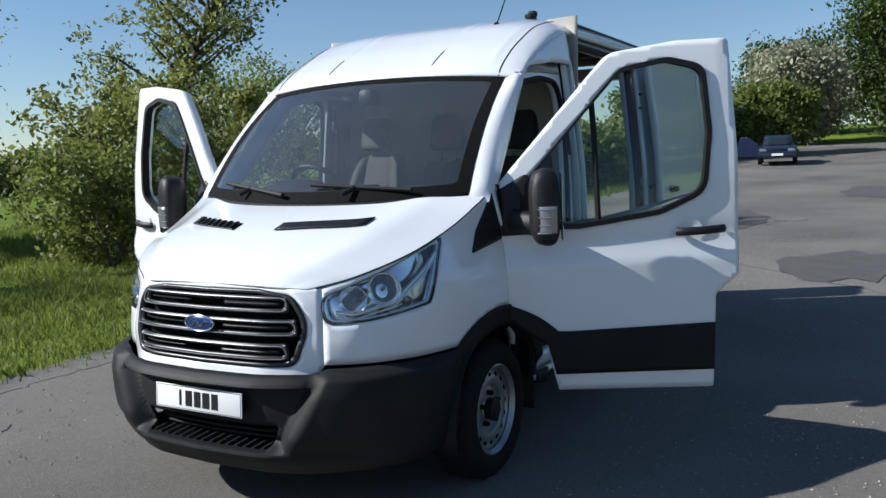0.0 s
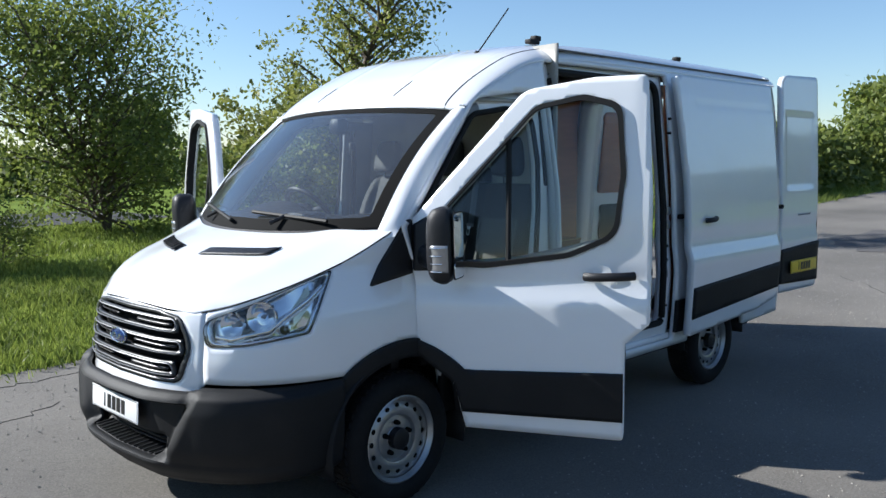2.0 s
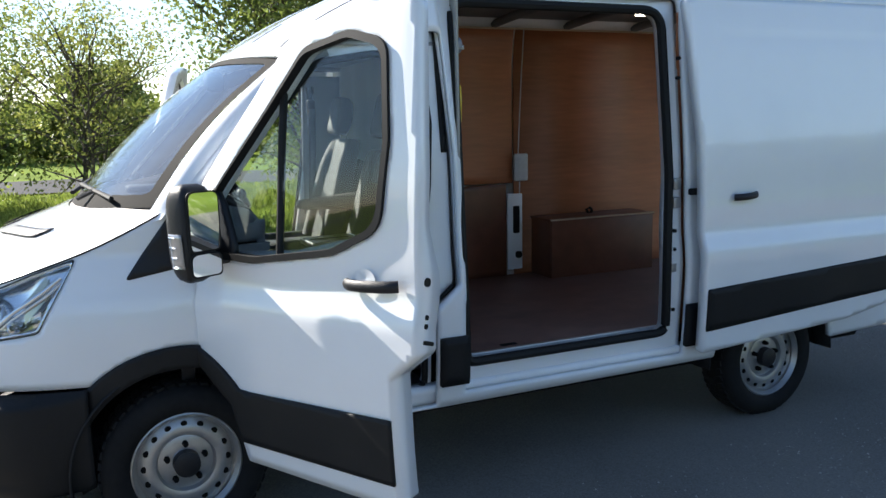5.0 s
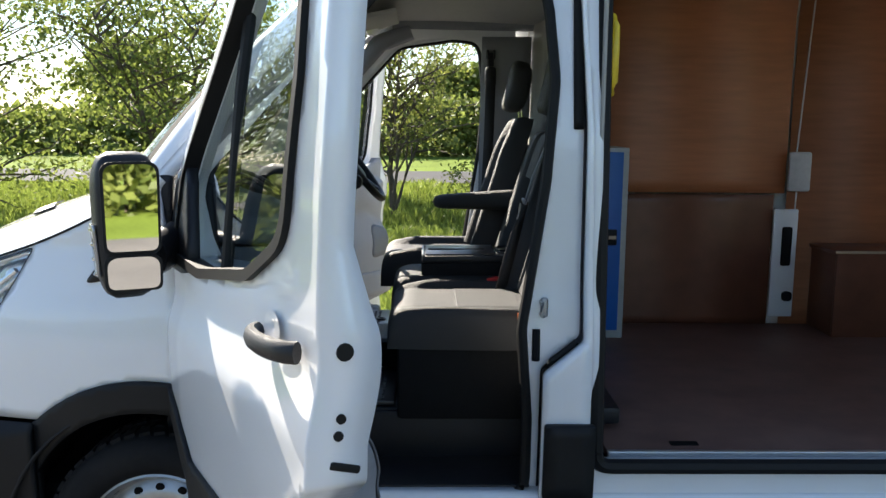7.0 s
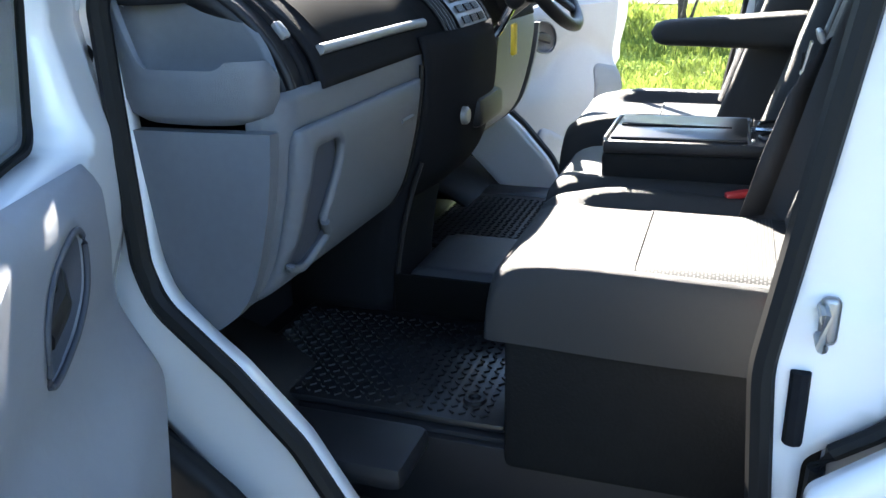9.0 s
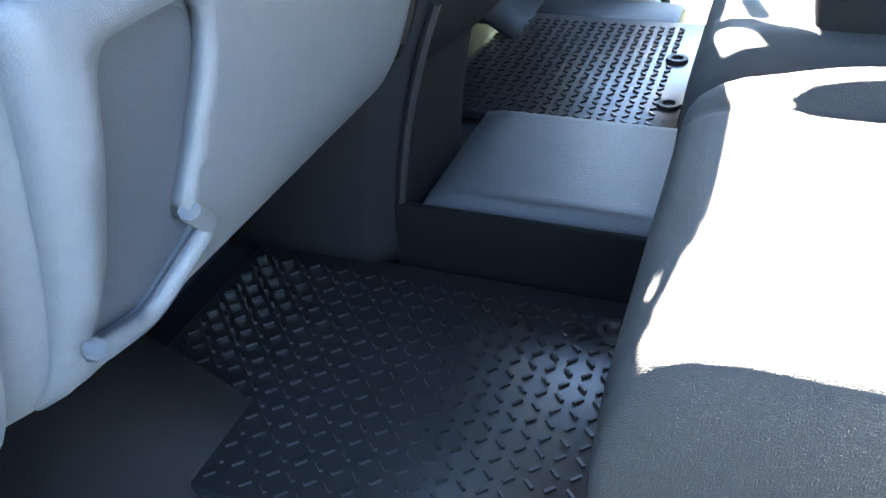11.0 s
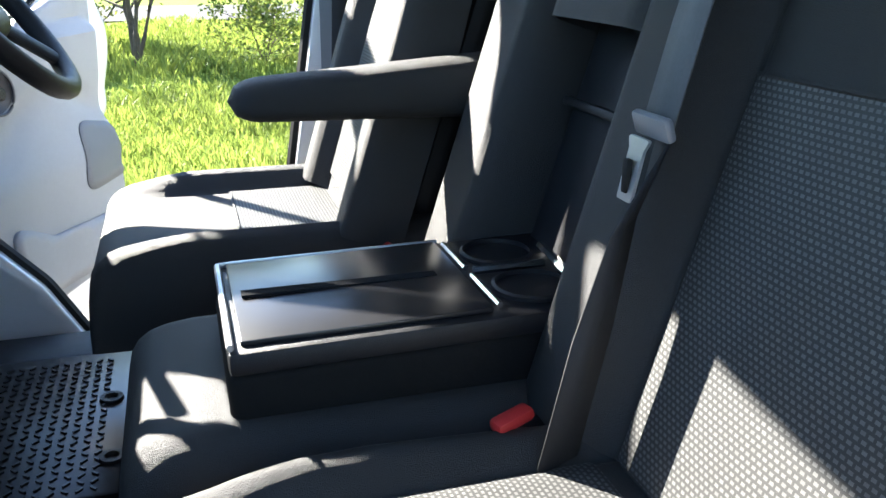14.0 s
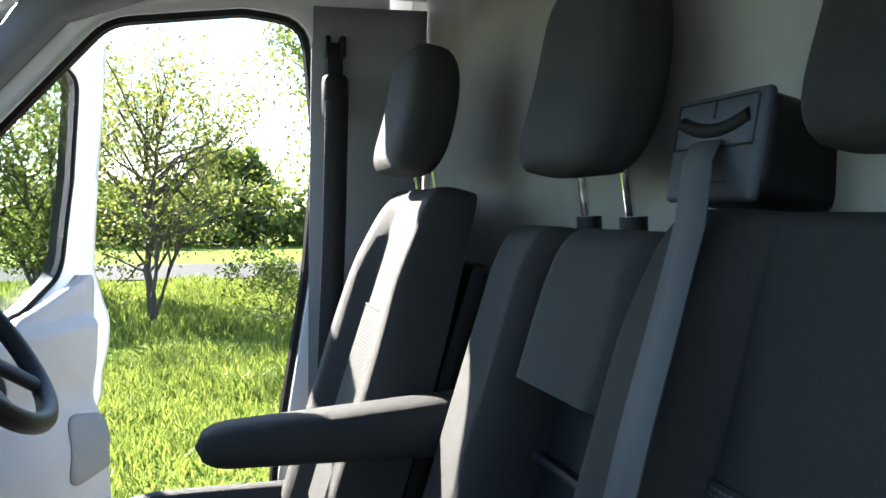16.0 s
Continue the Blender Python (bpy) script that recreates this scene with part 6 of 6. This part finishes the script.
for x, y in ((2.62, -0.50), (4.35, -0.55)):
    bk = part("roof_bracket", block((x, y, 2.535), (0.10, 0.05, 0.03), round_=0.006), RUBBER, van, "black roof bar bracket")
    part("bracket_head", block((x + 0.035, y, 2.56), (0.06, 0.05, 0.035), round_=0.008), RUBBER, bk)
# ---- ground and roads ----
def ground_z(x, y):
    """Level where the van stands, rising gently beyond its tail."""
    d = max(0.0, x - 7.0)
    e = max(0.0, x - 35.0)
    return (0.036 * d * d / (d + 6.0) + 0.0005 * e * e) if x < 90 else 4.2 + 0.03 * min(60.0, x - 90)


TARMAC = mat("worn_tarmac", (0.140, 0.129, 0.114), 0.9, vary=0.6, scale=110, bump=1.0, bscale=160, big=0.35, dirt=0.22, dirtcol=(0.19, 0.172, 0.145))
GRASSG = mat("meadow_ground", (0.13, 0.18, 0.03), 0.95, spec=0.05, vary=0.4, scale=8, bump=1.0, bscale=60, big=0.3)
ROADM = mat("road_asphalt", (0.07, 0.069, 0.068), 0.9, spec=0.1, vary=0.15, scale=60, bump=0.3)
PAINTW = mat("road_paint", (0.7, 0.7, 0.68), 0.6)


def axis(lo, hi, fine, n):
    """Knots that are close together near the van and far apart at the horizon."""
    t = np.linspace(-1, 1, n)
    return sorted({round(float(v), 2) for v in np.concatenate([np.linspace(-30, 60, fine), np.sign(t) * np.abs(t) ** 3 * hi]) if lo <= v <= hi})


def ground_sheet(name, xs, ys, lift, material, label, rough=0.0):
    bm = bmesh.new()
    g = [[bm.verts.new((x, y, ground_z(x, y) + lift + rough * noise.noise((x * 0.5, y * 0.5, 0)))) for y in ys] for x in xs]
    for a, b in zip(g, g[1:]):
        for j in range(len(ys) - 1):
            bm.faces.new((a[j], b[j], b[j + 1], a[j + 1]))
    return tagged(part(name, bm, material), label, name.replace("_", " "), kind="structure")


ground_sheet("ground", axis(-1500, 1500, 46, 40), axis(-1500, 1500, 46, 40), -0.02, GRASSG, "green grassy verge and meadow reaching the horizon")
edge = spline([-60, -10, 2, 7, 20, 45, 90], [2.2, 2.9, 3.5, 4.3, 5.6, 6.0, -6])
edge_r = spline([-60, 0, 20, 45, 90], [-16, -15, -9, -3.5, -14])


def layby():
    bm = bmesh.new()
    xs = np.concatenate([np.linspace(-40, -4, 20), np.linspace(-3.6, 12, 60), np.linspace(12.5, 85, 60)])
    rows = []
    for x in xs:
        y0, y1 = float(edge_r(x)), float(edge(x)) + 0.10 * noise.noise((x * 1.7, 0, 3)) + 0.05 * noise.noise((x * 6, 0, 5))
        rows.append([bm.verts.new((x, y0 + (y1 - y0) * k / 24, ground_z(x, 0) + 0.004 + 0.004 * noise.noise((x, k, 1)))) for k in range(25)])
    for a, b in zip(rows, rows[1:]):
        for k in range(24):
            bm.faces.new((a[k], b[k], b[k + 1], a[k + 1]))
    return tagged(part("road", bm, TARMAC), "worn grey tarmac lay-by with patches and gravel", "road", kind="structure")


layby()
bm = bmesh.new()
rows = [[bm.verts.new((x, 19.5 + 0.05 * x + k * 1.9 + 0.0006 * x * x, ground_z(x, 0) * 0.3 + 0.02)) for k in range(4)] for x in np.linspace(-90, 90, 60)]
for a, b in zip(rows, rows[1:]):
    for k in range(3):
        bm.faces.new((a[k], b[k], b[k + 1], a[k + 1]))
tagged(part("road", bm, ROADM), "grey main road beyond the grass verge", "road", kind="structure")


# ---- plants ----
def leaf_mat(name, c, tr=0.35):
    m = bpy.data.materials.new(name)
    m.use_nodes = True
    N, L = m.node_tree.nodes, m.node_tree.links
    b = N["Principled BSDF"]
    geo, ramp = N.new("ShaderNodeNewGeometry"), N.new("ShaderNodeMix")
    ramp.data_type = "RGBA"
    L.new(geo.outputs["Random Per Island"], ramp.inputs[0])
    ramp.inputs[6].default_value = (c[0] * 0.6, c[1] * 0.65, c[2] * 0.6, 1)
    ramp.inputs[7].default_value = (c[0] * 1.5, c[1] * 1.35, c[2] * 1.4, 1)
    L.new(ramp.outputs[2], b.inputs["Base Color"])
    b.inputs["Roughness"].default_value = 0.55
    t, mx = N.new("ShaderNodeBsdfTranslucent"), N.new("ShaderNodeMixShader")
    L.new(ramp.outputs[2], t.inputs[0])
    mx.inputs[0].default_value = tr
    L.new(b.outputs[0], mx.inputs[1])
    L.new(t.outputs[0], mx.inputs[2])
    L.new(mx.outputs[0], N["Material Output"].inputs[0])
    return m


LEAFY = leaf_mat("young_leaf", (0.20, 0.23, 0.055), 0.5)
LEAFD = leaf_mat("hedge_leaf", (0.06, 0.10, 0.018))
LEAFM = leaf_mat("field_leaf", (0.16, 0.205, 0.046), 0.5)
LEAFB = leaf_mat("blossom_leaf", (0.30, 0.32, 0.22))
BLADE = leaf_mat("grass_blade", (0.19, 0.25, 0.05), 0.5)
BARK = mat("bark", (0.09, 0.07, 0.05), 0.9, vary=0.4, scale=20, bump=1.0, bscale=40)


def leaves(centres, size, rng, n, spread):
    """Small leaf blades scattered in loose clumps round the given points."""
    P = np.repeat(centres, n, axis=0) + rng.normal(0, spread, (len(centres) * n, 3)) * (1, 1, 0.8)
    k = len(P)
    a = rng.normal(0, 1, (k, 3))
    a /= np.linalg.norm(a, axis=1)[:, None]
    b = np.cross(a, rng.normal(0, 1, (k, 3)))
    b /= np.linalg.norm(b, axis=1)[:, None]
    s = size * rng.uniform(0.6, 1.3, (k, 1))
    V = np.stack([P - a * s, P + b * s * 0.55, P + a * s, P - b * s * 0.55], 1).reshape(-1, 3)
    return V, np.arange(4 * k).reshape(-1, 4)


def mesh_ob(name, V, F, material, parent=None, label=""):
    me = bpy.data.meshes.new(name)
    me.from_pydata(V.tolist(), [], F.tolist())
    me.materials.append(material)
    ob = new(name, me)
    if parent:
        ob.parent = parent
    if label:
        ob["label"] = label
    return ob


def tree(x, y, h, r, leaf, seed, label, stems=1, bare=0.25, clumps=130, n=26, size=0.07, name="tree", z0=None, spread=0.22):
    """A tapered trunk that forks into limbs and twigs, with leaf clumps on the twigs."""
    rng = np.random.default_rng(seed)
    t = thing(name, label, name, Matrix.Translation((x, y, (ground_z(x, y) - 0.05) if z0 is None else z0)))
    bm, tips = bmesh.new(), []
    limbs = []
    for k in range(stems):
        lean = rng.normal(0, 0.10, 2) * h * (1 if stems == 1 else 2.6)
        e = 2.0 if stems == 1 else 1.15
        pts = [np.array((lean[0] * f ** e + rng.normal(0, 0.02) * h * min(1.0, 3 * f), lean[1] * f ** e + rng.normal(0, 0.02) * h * min(1.0, 3 * f), h * 0.9 * f)) for f in np.linspace(0, 1, 8)]
        rod(pts, h * (0.026 if k == 0 else 0.016) / math.sqrt(stems) * (1 if stems == 1 else 1.35), 8, bm, h * 0.004)
        limbs.append(pts)
    part("trunk", bm, BARK, t, smooth=60)
    bm = bmesh.new()
    nl = int(15 + clumps / 7)
    for k in range(nl):
        pts = limbs[k % stems]
        f = bare + (1 - bare) * (k + 0.5) / nl
        i = min(6, int(f * 7))
        o = pts[i] + (pts[i + 1] - pts[i]) * (f * 7 - i)
        ang = k * 2.4 + rng.normal(0, 0.4 if stems == 1 else 1.2)
        prof = math.sin(math.pi * min(1.0, 0.18 + 0.82 * (f - bare) / (1 - bare))) ** 0.7
        ln = r * (0.35 + 0.75 * prof) * rng.uniform(0.75, 1.15)
        d = np.array((math.cos(ang), math.sin(ang), 0.45 + 0.5 * f + (0 if stems == 1 else rng.normal(0, 0.35))))
        q = [o + d * ln * g + np.array((0, 0, -0.12 * ln * g * g)) + rng.normal(0, 0.04 if stems == 1 else 0.09, 3) * ln * g for g in (0, 0.35, 0.7, 1.0)]
        rod(q, h * 0.007, 5, bm, 0.004)
        for g in (0.45, 0.65, 0.82, 1.0):
            for m in range(2):
                tips.append(o + d * ln * g + rng.normal(0, 0.16, 3) * ln + (0, 0, 0.02 * h))
    part("branchwork", bm, BARK, t, smooth=60)
    tips = np.array(tips)
    tips = tips[rng.integers(0, len(tips), max(clumps, len(tips)))] + rng.normal(0, 0.06 * r, (max(clumps, len(tips)), 3))
    V, F = leaves(tips, size, rng, n, spread * r / 2)
    mesh_ob("crown", V, F, leaf, t)
    return t


def hedge(x0, y0, x1, y1, h, leaf, seed, label, n=160, per=40, size=0.14, depth=1.6):
    """A row of bushy growth as one loose mass of leaves on woody stems."""
    rng = np.random.default_rng(seed)
    f = np.sort(rng.uniform(0, 1, n))
    top = h * (0.65 + 0.35 * np.array([noise.noise((v * 9, seed, 0)) for v in f]) + 0.1)
    X, Y = x0 + (x1 - x0) * f, y0 + (y1 - y0) * f
    C = []
    for a, b, tt in zip(X, Y, top):
        for z in np.arange(0.2, max(tt, 0.5), 0.55):
            w = depth * math.sqrt(max(0.05, 1 - (z / (tt + 0.3)) ** 2))
            C.append((a + rng.normal(0, 0.5), b + rng.normal(0, w * 0.5), z + ground_z(a, b)))
    t = thing("hedge", label, "hedge")
    V, F = leaves(np.array(C), size, rng, per, 0.34)
    mesh_ob("foliage", V, F, leaf, t)
    bm = bmesh.new()
    for a, b, tt in list(zip(X, Y, top))[:: max(1, n // 40)]:
        z = ground_z(a, b)
        rod([(a, b, z - 0.1), (a + rng.normal(0, 0.2), b + rng.normal(0, 0.2), z + tt * 0.8)], 0.05, 5, bm, 0.01)
    part("stems", bm, BARK, t)
    return t


tree(9.3, 10.6, 6.8, 1.25, LEAFY, 3, "slender young tree with fresh yellow-green leaves on the verge", bare=0.08, clumps=420, n=20, size=0.055, spread=0.22)
tree(7.6, 9.6, 2.6, 1.2, LEAFY, 13, "low yellow-green bush on the verge", stems=4, bare=0.02, clumps=300, n=26, size=0.06, name="bush")
tree(6.6, 8.6, 1.6, 0.9, LEAFM, 14, "low green bush on the verge", stems=4, bare=0.02, clumps=200, n=24, size=0.05, name="bush")
tree(1.25, 11.4, 3.2, 1.35, LEAFY, 12, "small multi-stemmed hawthorn in young leaf on the grass", stems=5, bare=0.26, clumps=380, n=15, size=0.036, spread=0.2)
tree(3.0, 11.4, 0.7, 0.7, LEAFM, 15, "low scrubby bush in the grass", stems=3, bare=0.05, clumps=60, n=12, size=0.035, name="bush")
tree(7.0, 16.2, 5.4, 2.1, LEAFM, 16, "tall bushy hawthorn in fresh green leaf on the verge", stems=6, bare=0.06, clumps=760, n=26, size=0.065, spread=0.3)
for i, (x, y, h, r) in enumerate(((-3.0, 13.5, 4.0, 2.0), (-6.5, 12.5, 4.6, 2.3), (-10.5, 13.5, 4.4, 2.6), (-0.8, 15.5, 3.6, 1.7), (13.5, 12.5, 3.2, 1.6), (17, 13, 3.4, 2.0), (-15, 14, 5, 2.8))):
    tree(x, y, h, r, LEAFM, 40 + i, "bushy hawthorn with bright green leaves on the verge", stems=3, bare=0.08, clumps=380, n=18, size=0.055)
hedge(-80, 36, 80, 44, 3.0, LEAFM, 5, "dark hedge along the far side of the main road", n=480, per=34, size=0.22, depth=2.5)
hedge(-40, -22, 60, -17, 4.6, LEAFM, 8, "tall green hedge on the near side of the lay-by", n=260, per=36, size=0.2, depth=2.5)
hedge(22, 9.2, 46, 8.6, 2.6, LEAFM, 6, "green hedge along the lay-by", n=160, per=40, size=0.15)
for i, (x, y, h) in enumerate(((-30, 42, 6), (-14, 44, 5), (4, 46, 4.0), (-45, 40, 9), (22, 46, 4.2))):
    tree(x, y, h, h * 0.42, LEAFM, 60 + i, "dark broad tree beyond the main road", bare=0.08, clumps=380, n=26, size=0.2, spread=0.35)
for i, (x, y, h, r, lf) in enumerate(((60, -8.5, 13, 5.5, LEAFM), (50, -11, 13, 5.0, LEAFY), (72, -1.5, 10, 4.0, LEAFD), (62, 4.6, 5.6, 2.6, LEAFB), (50, 4.8, 3.2, 1.8, LEAFM), (84, -6, 11, 6, LEAFD), (75, 6, 6, 3.5, LEAFD), (46, 9.5, 3.4, 2.2, LEAFM))):
    tree(x, y, h, r, lf, 70 + i, "broad tree in spring leaf beside the lay-by", bare=0.04, clumps=560, n=32, size=0.17, spread=0.32)


def grass(x0, x1, y0, y1, n, h, seed, label):
    """Loose tufts of blades over a stretch of verge."""
    rng = np.random.default_rng(seed)
    X, Y = rng.uniform(x0, x1, n), rng.uniform(y0, y1, n)
    keep = Y > np.array([float(edge(x)) for x in X]) - 0.08 + 0.12 * rng.normal(0, 1, n)
    X, Y = X[keep], Y[keep]
    k = len(X)
    tuft = np.array([0.6 + 0.8 * max(-0.4, noise.noise((x * 0.8, y * 0.8, 4))) for x, y in zip(X, Y)])
    H = h * tuft * rng.uniform(0.5, 1.3, k)
    Z = np.array([ground_z(x, 0) for x in X]) - 0.03
    ang = rng.uniform(0, 2 * math.pi, k)
    w = 0.004 + 0.006 * rng.uniform(0, 1, k) + 0.0006 * np.maximum(0, Y - 3)
    dx_, dy_ = np.cos(ang) * w, np.sin(ang) * w
    bx_, by_ = rng.normal(0, 0.35, k) * H, rng.normal(0, 0.35, k) * H
    B = np.stack([X, Y, Z], 1)
    D = np.stack([dx_, dy_, 0 * w], 1)
    M = B + np.stack([bx_ * 0.35, by_ * 0.35, H * 0.6], 1)
    T = B + np.stack([bx_, by_, H], 1)
    V = np.stack([B - D, B + D, M + D * 0.7, T, M - D * 0.7], 1).reshape(-1, 3)
    F = np.arange(5 * k).reshape(-1, 5)
    return tagged(mesh_ob("grass", V, F, BLADE), label, "grass", kind="stuff")


grass(-7, 9, 2.8, 8.5, 90000, 0.20, 21, "long sunlit green grass along the lay-by edge")
grass(-12, 16, 8.5, 19, 70000, 0.24, 22, "rough green meadow grass on the verge")
grass(9, 40, 4, 10, 26000, 0.25, 23, "grass strip beside the lay-by")


# ---- parked car and roadside things ----
def parked_car(x, y, yaw):
    """A dark saloon, nose towards the van, its driver's door ajar."""
    m = Matrix.Translation((x, y, ground_z(x, y))) @ pose(0, 0, 0, 0, 0, yaw)
    t = thing("parked_car", "dark blue saloon car parked in the lay-by with a door open", "car", m)
    low = rpoly([(-2.2, 0.32, 0.02), (-2.22, 0.62, 0.08), (-2.05, 0.78, 0.1), (-1.1, 0.92, 0.1), (1.4, 0.98, 0.1), (2.1, 0.98, 0.1), (2.2, 0.6, 0.1), (2.15, 0.32, 0.02)])
    part("body", prism(low, 1.7, lambda a, b, c: (a, c - 0.85, b)), CARP, t, "dark blue painted body", bevel=0.06)
    cab = rpoly([(-1.15, 0.90, 0.02), (-0.45, 1.38, 0.15), (0.7, 1.42, 0.2), (1.45, 0.97, 0.02)])
    part("roof", prism(cab, 1.36, lambda a, b, c: (a, (c - 0.68) * (1 - 0.25 * (b - 0.9)), b)), CARP, t, bevel=0.04)
    part("windscreen", lattice(lambda u, v: (-1.12 + 0.62 * v, (u - 0.5) * (1.28 - 0.14 * v), 0.935 + 0.40 * v), 4, 4), CARG, t, solid=0.02, off=0)
    for s in (-1, 1):
        part("side_window", lattice(lambda u, v, s=s: (-0.9 + 2.05 * u + (0.45 - 0.75 * u) * v, s * (0.692 - 0.075 * v), 0.96 + 0.36 * v), 4, 4), CARG, t, solid=0.01, off=0)
        part("headlamp", block((-2.15, s * 0.62, 0.66), (0.14, 0.34, 0.14), round_=0.04), LENSW, t, "clear headlamp")
        part("door_mirror", block((-0.75, s * 0.95, 0.98), (0.1, 0.16, 0.11), round_=0.03), CARP, t)
        for xx in (-1.35, 1.3):
            w = part("wheel", lathe([(0.0, -0.02), (0.2, -0.01), (0.22, 0.0), (0.23, -0.03), (0.30, -0.03), (0.315, 0.02), (0.315, 0.16), (0.0, 0.16)], 28, Matrix.Translation((xx, s * 0.84, 0.315)) @ pose(0, 0, 0, 0, 0, 180 if s > 0 else 0)), TYRE, t)
            part("rim", lathe([(0.0, -0.03), (0.1, -0.025), (0.2, -0.02), (0.205, 0.0)], 20, Matrix.Translation((xx, s * 0.84, 0.315)) @ pose(0, 0, 0, 0, 0, 180 if s > 0 else 0)), STEEL, w)
    part("grille", block((-2.2, 0, 0.66), (0.06, 0.8, 0.12), round_=0.02), RUBBER, t)
    part("front_bumper", block((-2.17, 0, 0.45), (0.16, 1.66, 0.2), round_=0.05), CARP, t)
    part("number_plate", block((-2.26, 0, 0.46), (0.01, 0.5, 0.11)), PLATEW, t, smooth=0)
    part("door", prism(rpoly([(0, 0.38, 0.05), (1.05, 0.38, 0.1), (1.1, 0.95, 0.03), (0.95, 1.33, 0.1), (0.55, 1.33, 0.1), (0, 0.93, 0.02)]), 0.06, lambda a, b, c: pose(-0.85, 0.86, 0, 0, 0, 62) @ Vector((a, c, b))), CARP, t, "open door", bevel=0.015)
    return t


CARP = mat("dark_blue_paint", (0.008, 0.014, 0.04), 0.25, coat=1.0, vary=0.05)
CARG = mat("dark_car_glass", (0.02, 0.025, 0.03), 0.06, spec=0.6, vary=0.02)
parked_car(41.5, 3.1, 7)

SIGNY = mat("yellow_sign_sheet", (0.85, 0.42, 0.02), 0.5, vary=0.04)
sg = thing("road_sign", "yellow roadside sign on two posts across the main road", "road sign", Matrix.Translation((17.5, 19.0, 0.1)) @ pose(0, 0, 0, 0, 0, 35))
part("sign_board", block((0, 0, 2.05), (0.75, 0.03, 0.95), round_=0.008), SIGNY, sg)
for i, (z, w) in enumerate(((2.3, 0.5), (2.18, 0.55), (2.06, 0.4))):
    part("sign_bar", block((0, -0.018, z), (w, 0.006, 0.045)), INK, sg, smooth=0)
for s in (-1, 1):
    part("sign_post", rod([(s * 0.24, 0.03, -0.2), (s * 0.24, 0.03, 2.45)], 0.035, 10), STEEL, sg)

hs = thing("outbuilding", "pale low building with a dark doorway at the lay-by end", "building", Matrix.Translation((86, -4.5, ground_z(86, 0))))
part("wall", block((0, 0, 1.4), (6, 7, 2.8)), mat("pale_render", (0.6, 0.58, 0.52), 0.8, dirt=0.1), hs)
part("roof", prism([(-3.6, 2.8), (3.6, 2.8), (0, 4.0)], 7.6, lambda a, b, c: (c - 3.8, a, b)), mat("grey_roof", (0.2, 0.19, 0.18), 0.8), hs)
part("doorway", block((-3.01, -1.2, 1.1), (0.06, 1.2, 2.1)), DARK, hs)
ps2 = thing("marker_post", "dark post at the lay-by exit", "post", Matrix.Translation((66, -4.2, ground_z(66, 0))))
part("post", block((0, 0, 0.7), (0.12, 0.12, 1.5), round_=0.02), DARK, ps2)
part("post_head", block((0, 0, 1.5), (0.2, 0.45, 0.35), round_=0.04), DARK, ps2)


# loose stones and leaf litter on the tarmac
def gravel(n, seed):
    rng = np.random.default_rng(seed)
    X, Y = rng.uniform(-3, 14, n), rng.uniform(-4.5, 3.6, n) + 0.0
    keep = (np.abs(X - 2.8) > 2.9) | (np.abs(Y) > 1.2)
    X, Y = X[keep], Y[keep]
    k = len(X)
    s = 0.003 + 0.007 * rng.uniform(0, 1, k) ** 3
    base = np.array([(1, 0, 0), (-0.5, 0.87, 0), (-0.5, -0.87, 0), (0, 0, 0.9)])
    ang = rng.uniform(0, 6.28, k)
    c_, s_ = np.cos(ang), np.sin(ang)
    V = np.stack([(base[None, :, 0] * c_[:, None] - base[None, :, 1] * s_[:, None]) * s[:, None] + X[:, None], (base[None, :, 0] * s_[:, None] + base[None, :, 1] * c_[:, None]) * s[:, None] + Y[:, None], base[None, :, 2] * s[:, None] + np.array([ground_z(x, 0) for x in X])[:, None] + 0.006], 2).reshape(-1, 3)
    F = (np.arange(k)[:, None, None] * 4 + np.array([(0, 1, 3), (1, 2, 3), (2, 0, 3)])[None]).reshape(-1, 3)
    return tagged(mesh_ob("gravel", V, F, mat("grey_stone_chips", (0.30, 0.28, 0.25), 0.8, vary=0.5, scale=30)), "scattered pale stone chips on the tarmac", "gravel", kind="stuff")


gravel(26000, 31)
# cracks and old patches in the tarmac
PATCH = mat("dark_tarmac_patch", (0.085, 0.08, 0.078), 0.9, vary=0.25, scale=160, bump=0.8, bscale=260)
for i, (x, y, a, b) in enumerate(((10, -2, 1.6, 0.9), (16, 1, 2.2, 1.3), (-2, 1.9, 1.3, 0.7), (24, -2, 2.5, 1.2))):
    rng = np.random.default_rng(i)
    bm = bmesh.new()
    bm.faces.new([bm.verts.new((x + a * math.cos(t) * r, y + b * math.sin(t) * r, ground_z(x + a * math.cos(t) * r, 0) + 0.012)) for t, r in zip(np.linspace(0, 2 * math.pi, 22)[:-1], rng.uniform(0.75, 1.1, 21))])
    tagged(part("tarmac_patch", bm, PATCH), "darker repair patch in the tarmac", "patch", kind="structure")
CRACK = mat("crack_filler", (0.03, 0.028, 0.026), 0.9)
for i, (x0, y0, x1, y1) in enumerate(((-2.6, 0.6, 0.5, 2.2), (7, -3.2, 11, 0.5), (-1.0, 2.9, 3, 3.1))):
    rng = np.random.default_rng(50 + i)
    pts = [(x0 + (x1 - x0) * k / 30 + rng.normal(0, 0.03), y0 + (y1 - y0) * k / 30 + rng.normal(0, 0.03), ground_z(x0 + (x1 - x0) * k / 30, 0) + 0.005) for k in range(31)]
    tagged(part("crack", rod(pts, 0.006, 4, flat=0.5), CRACK), "thin dark crack in the tarmac", "crack", kind="structure")
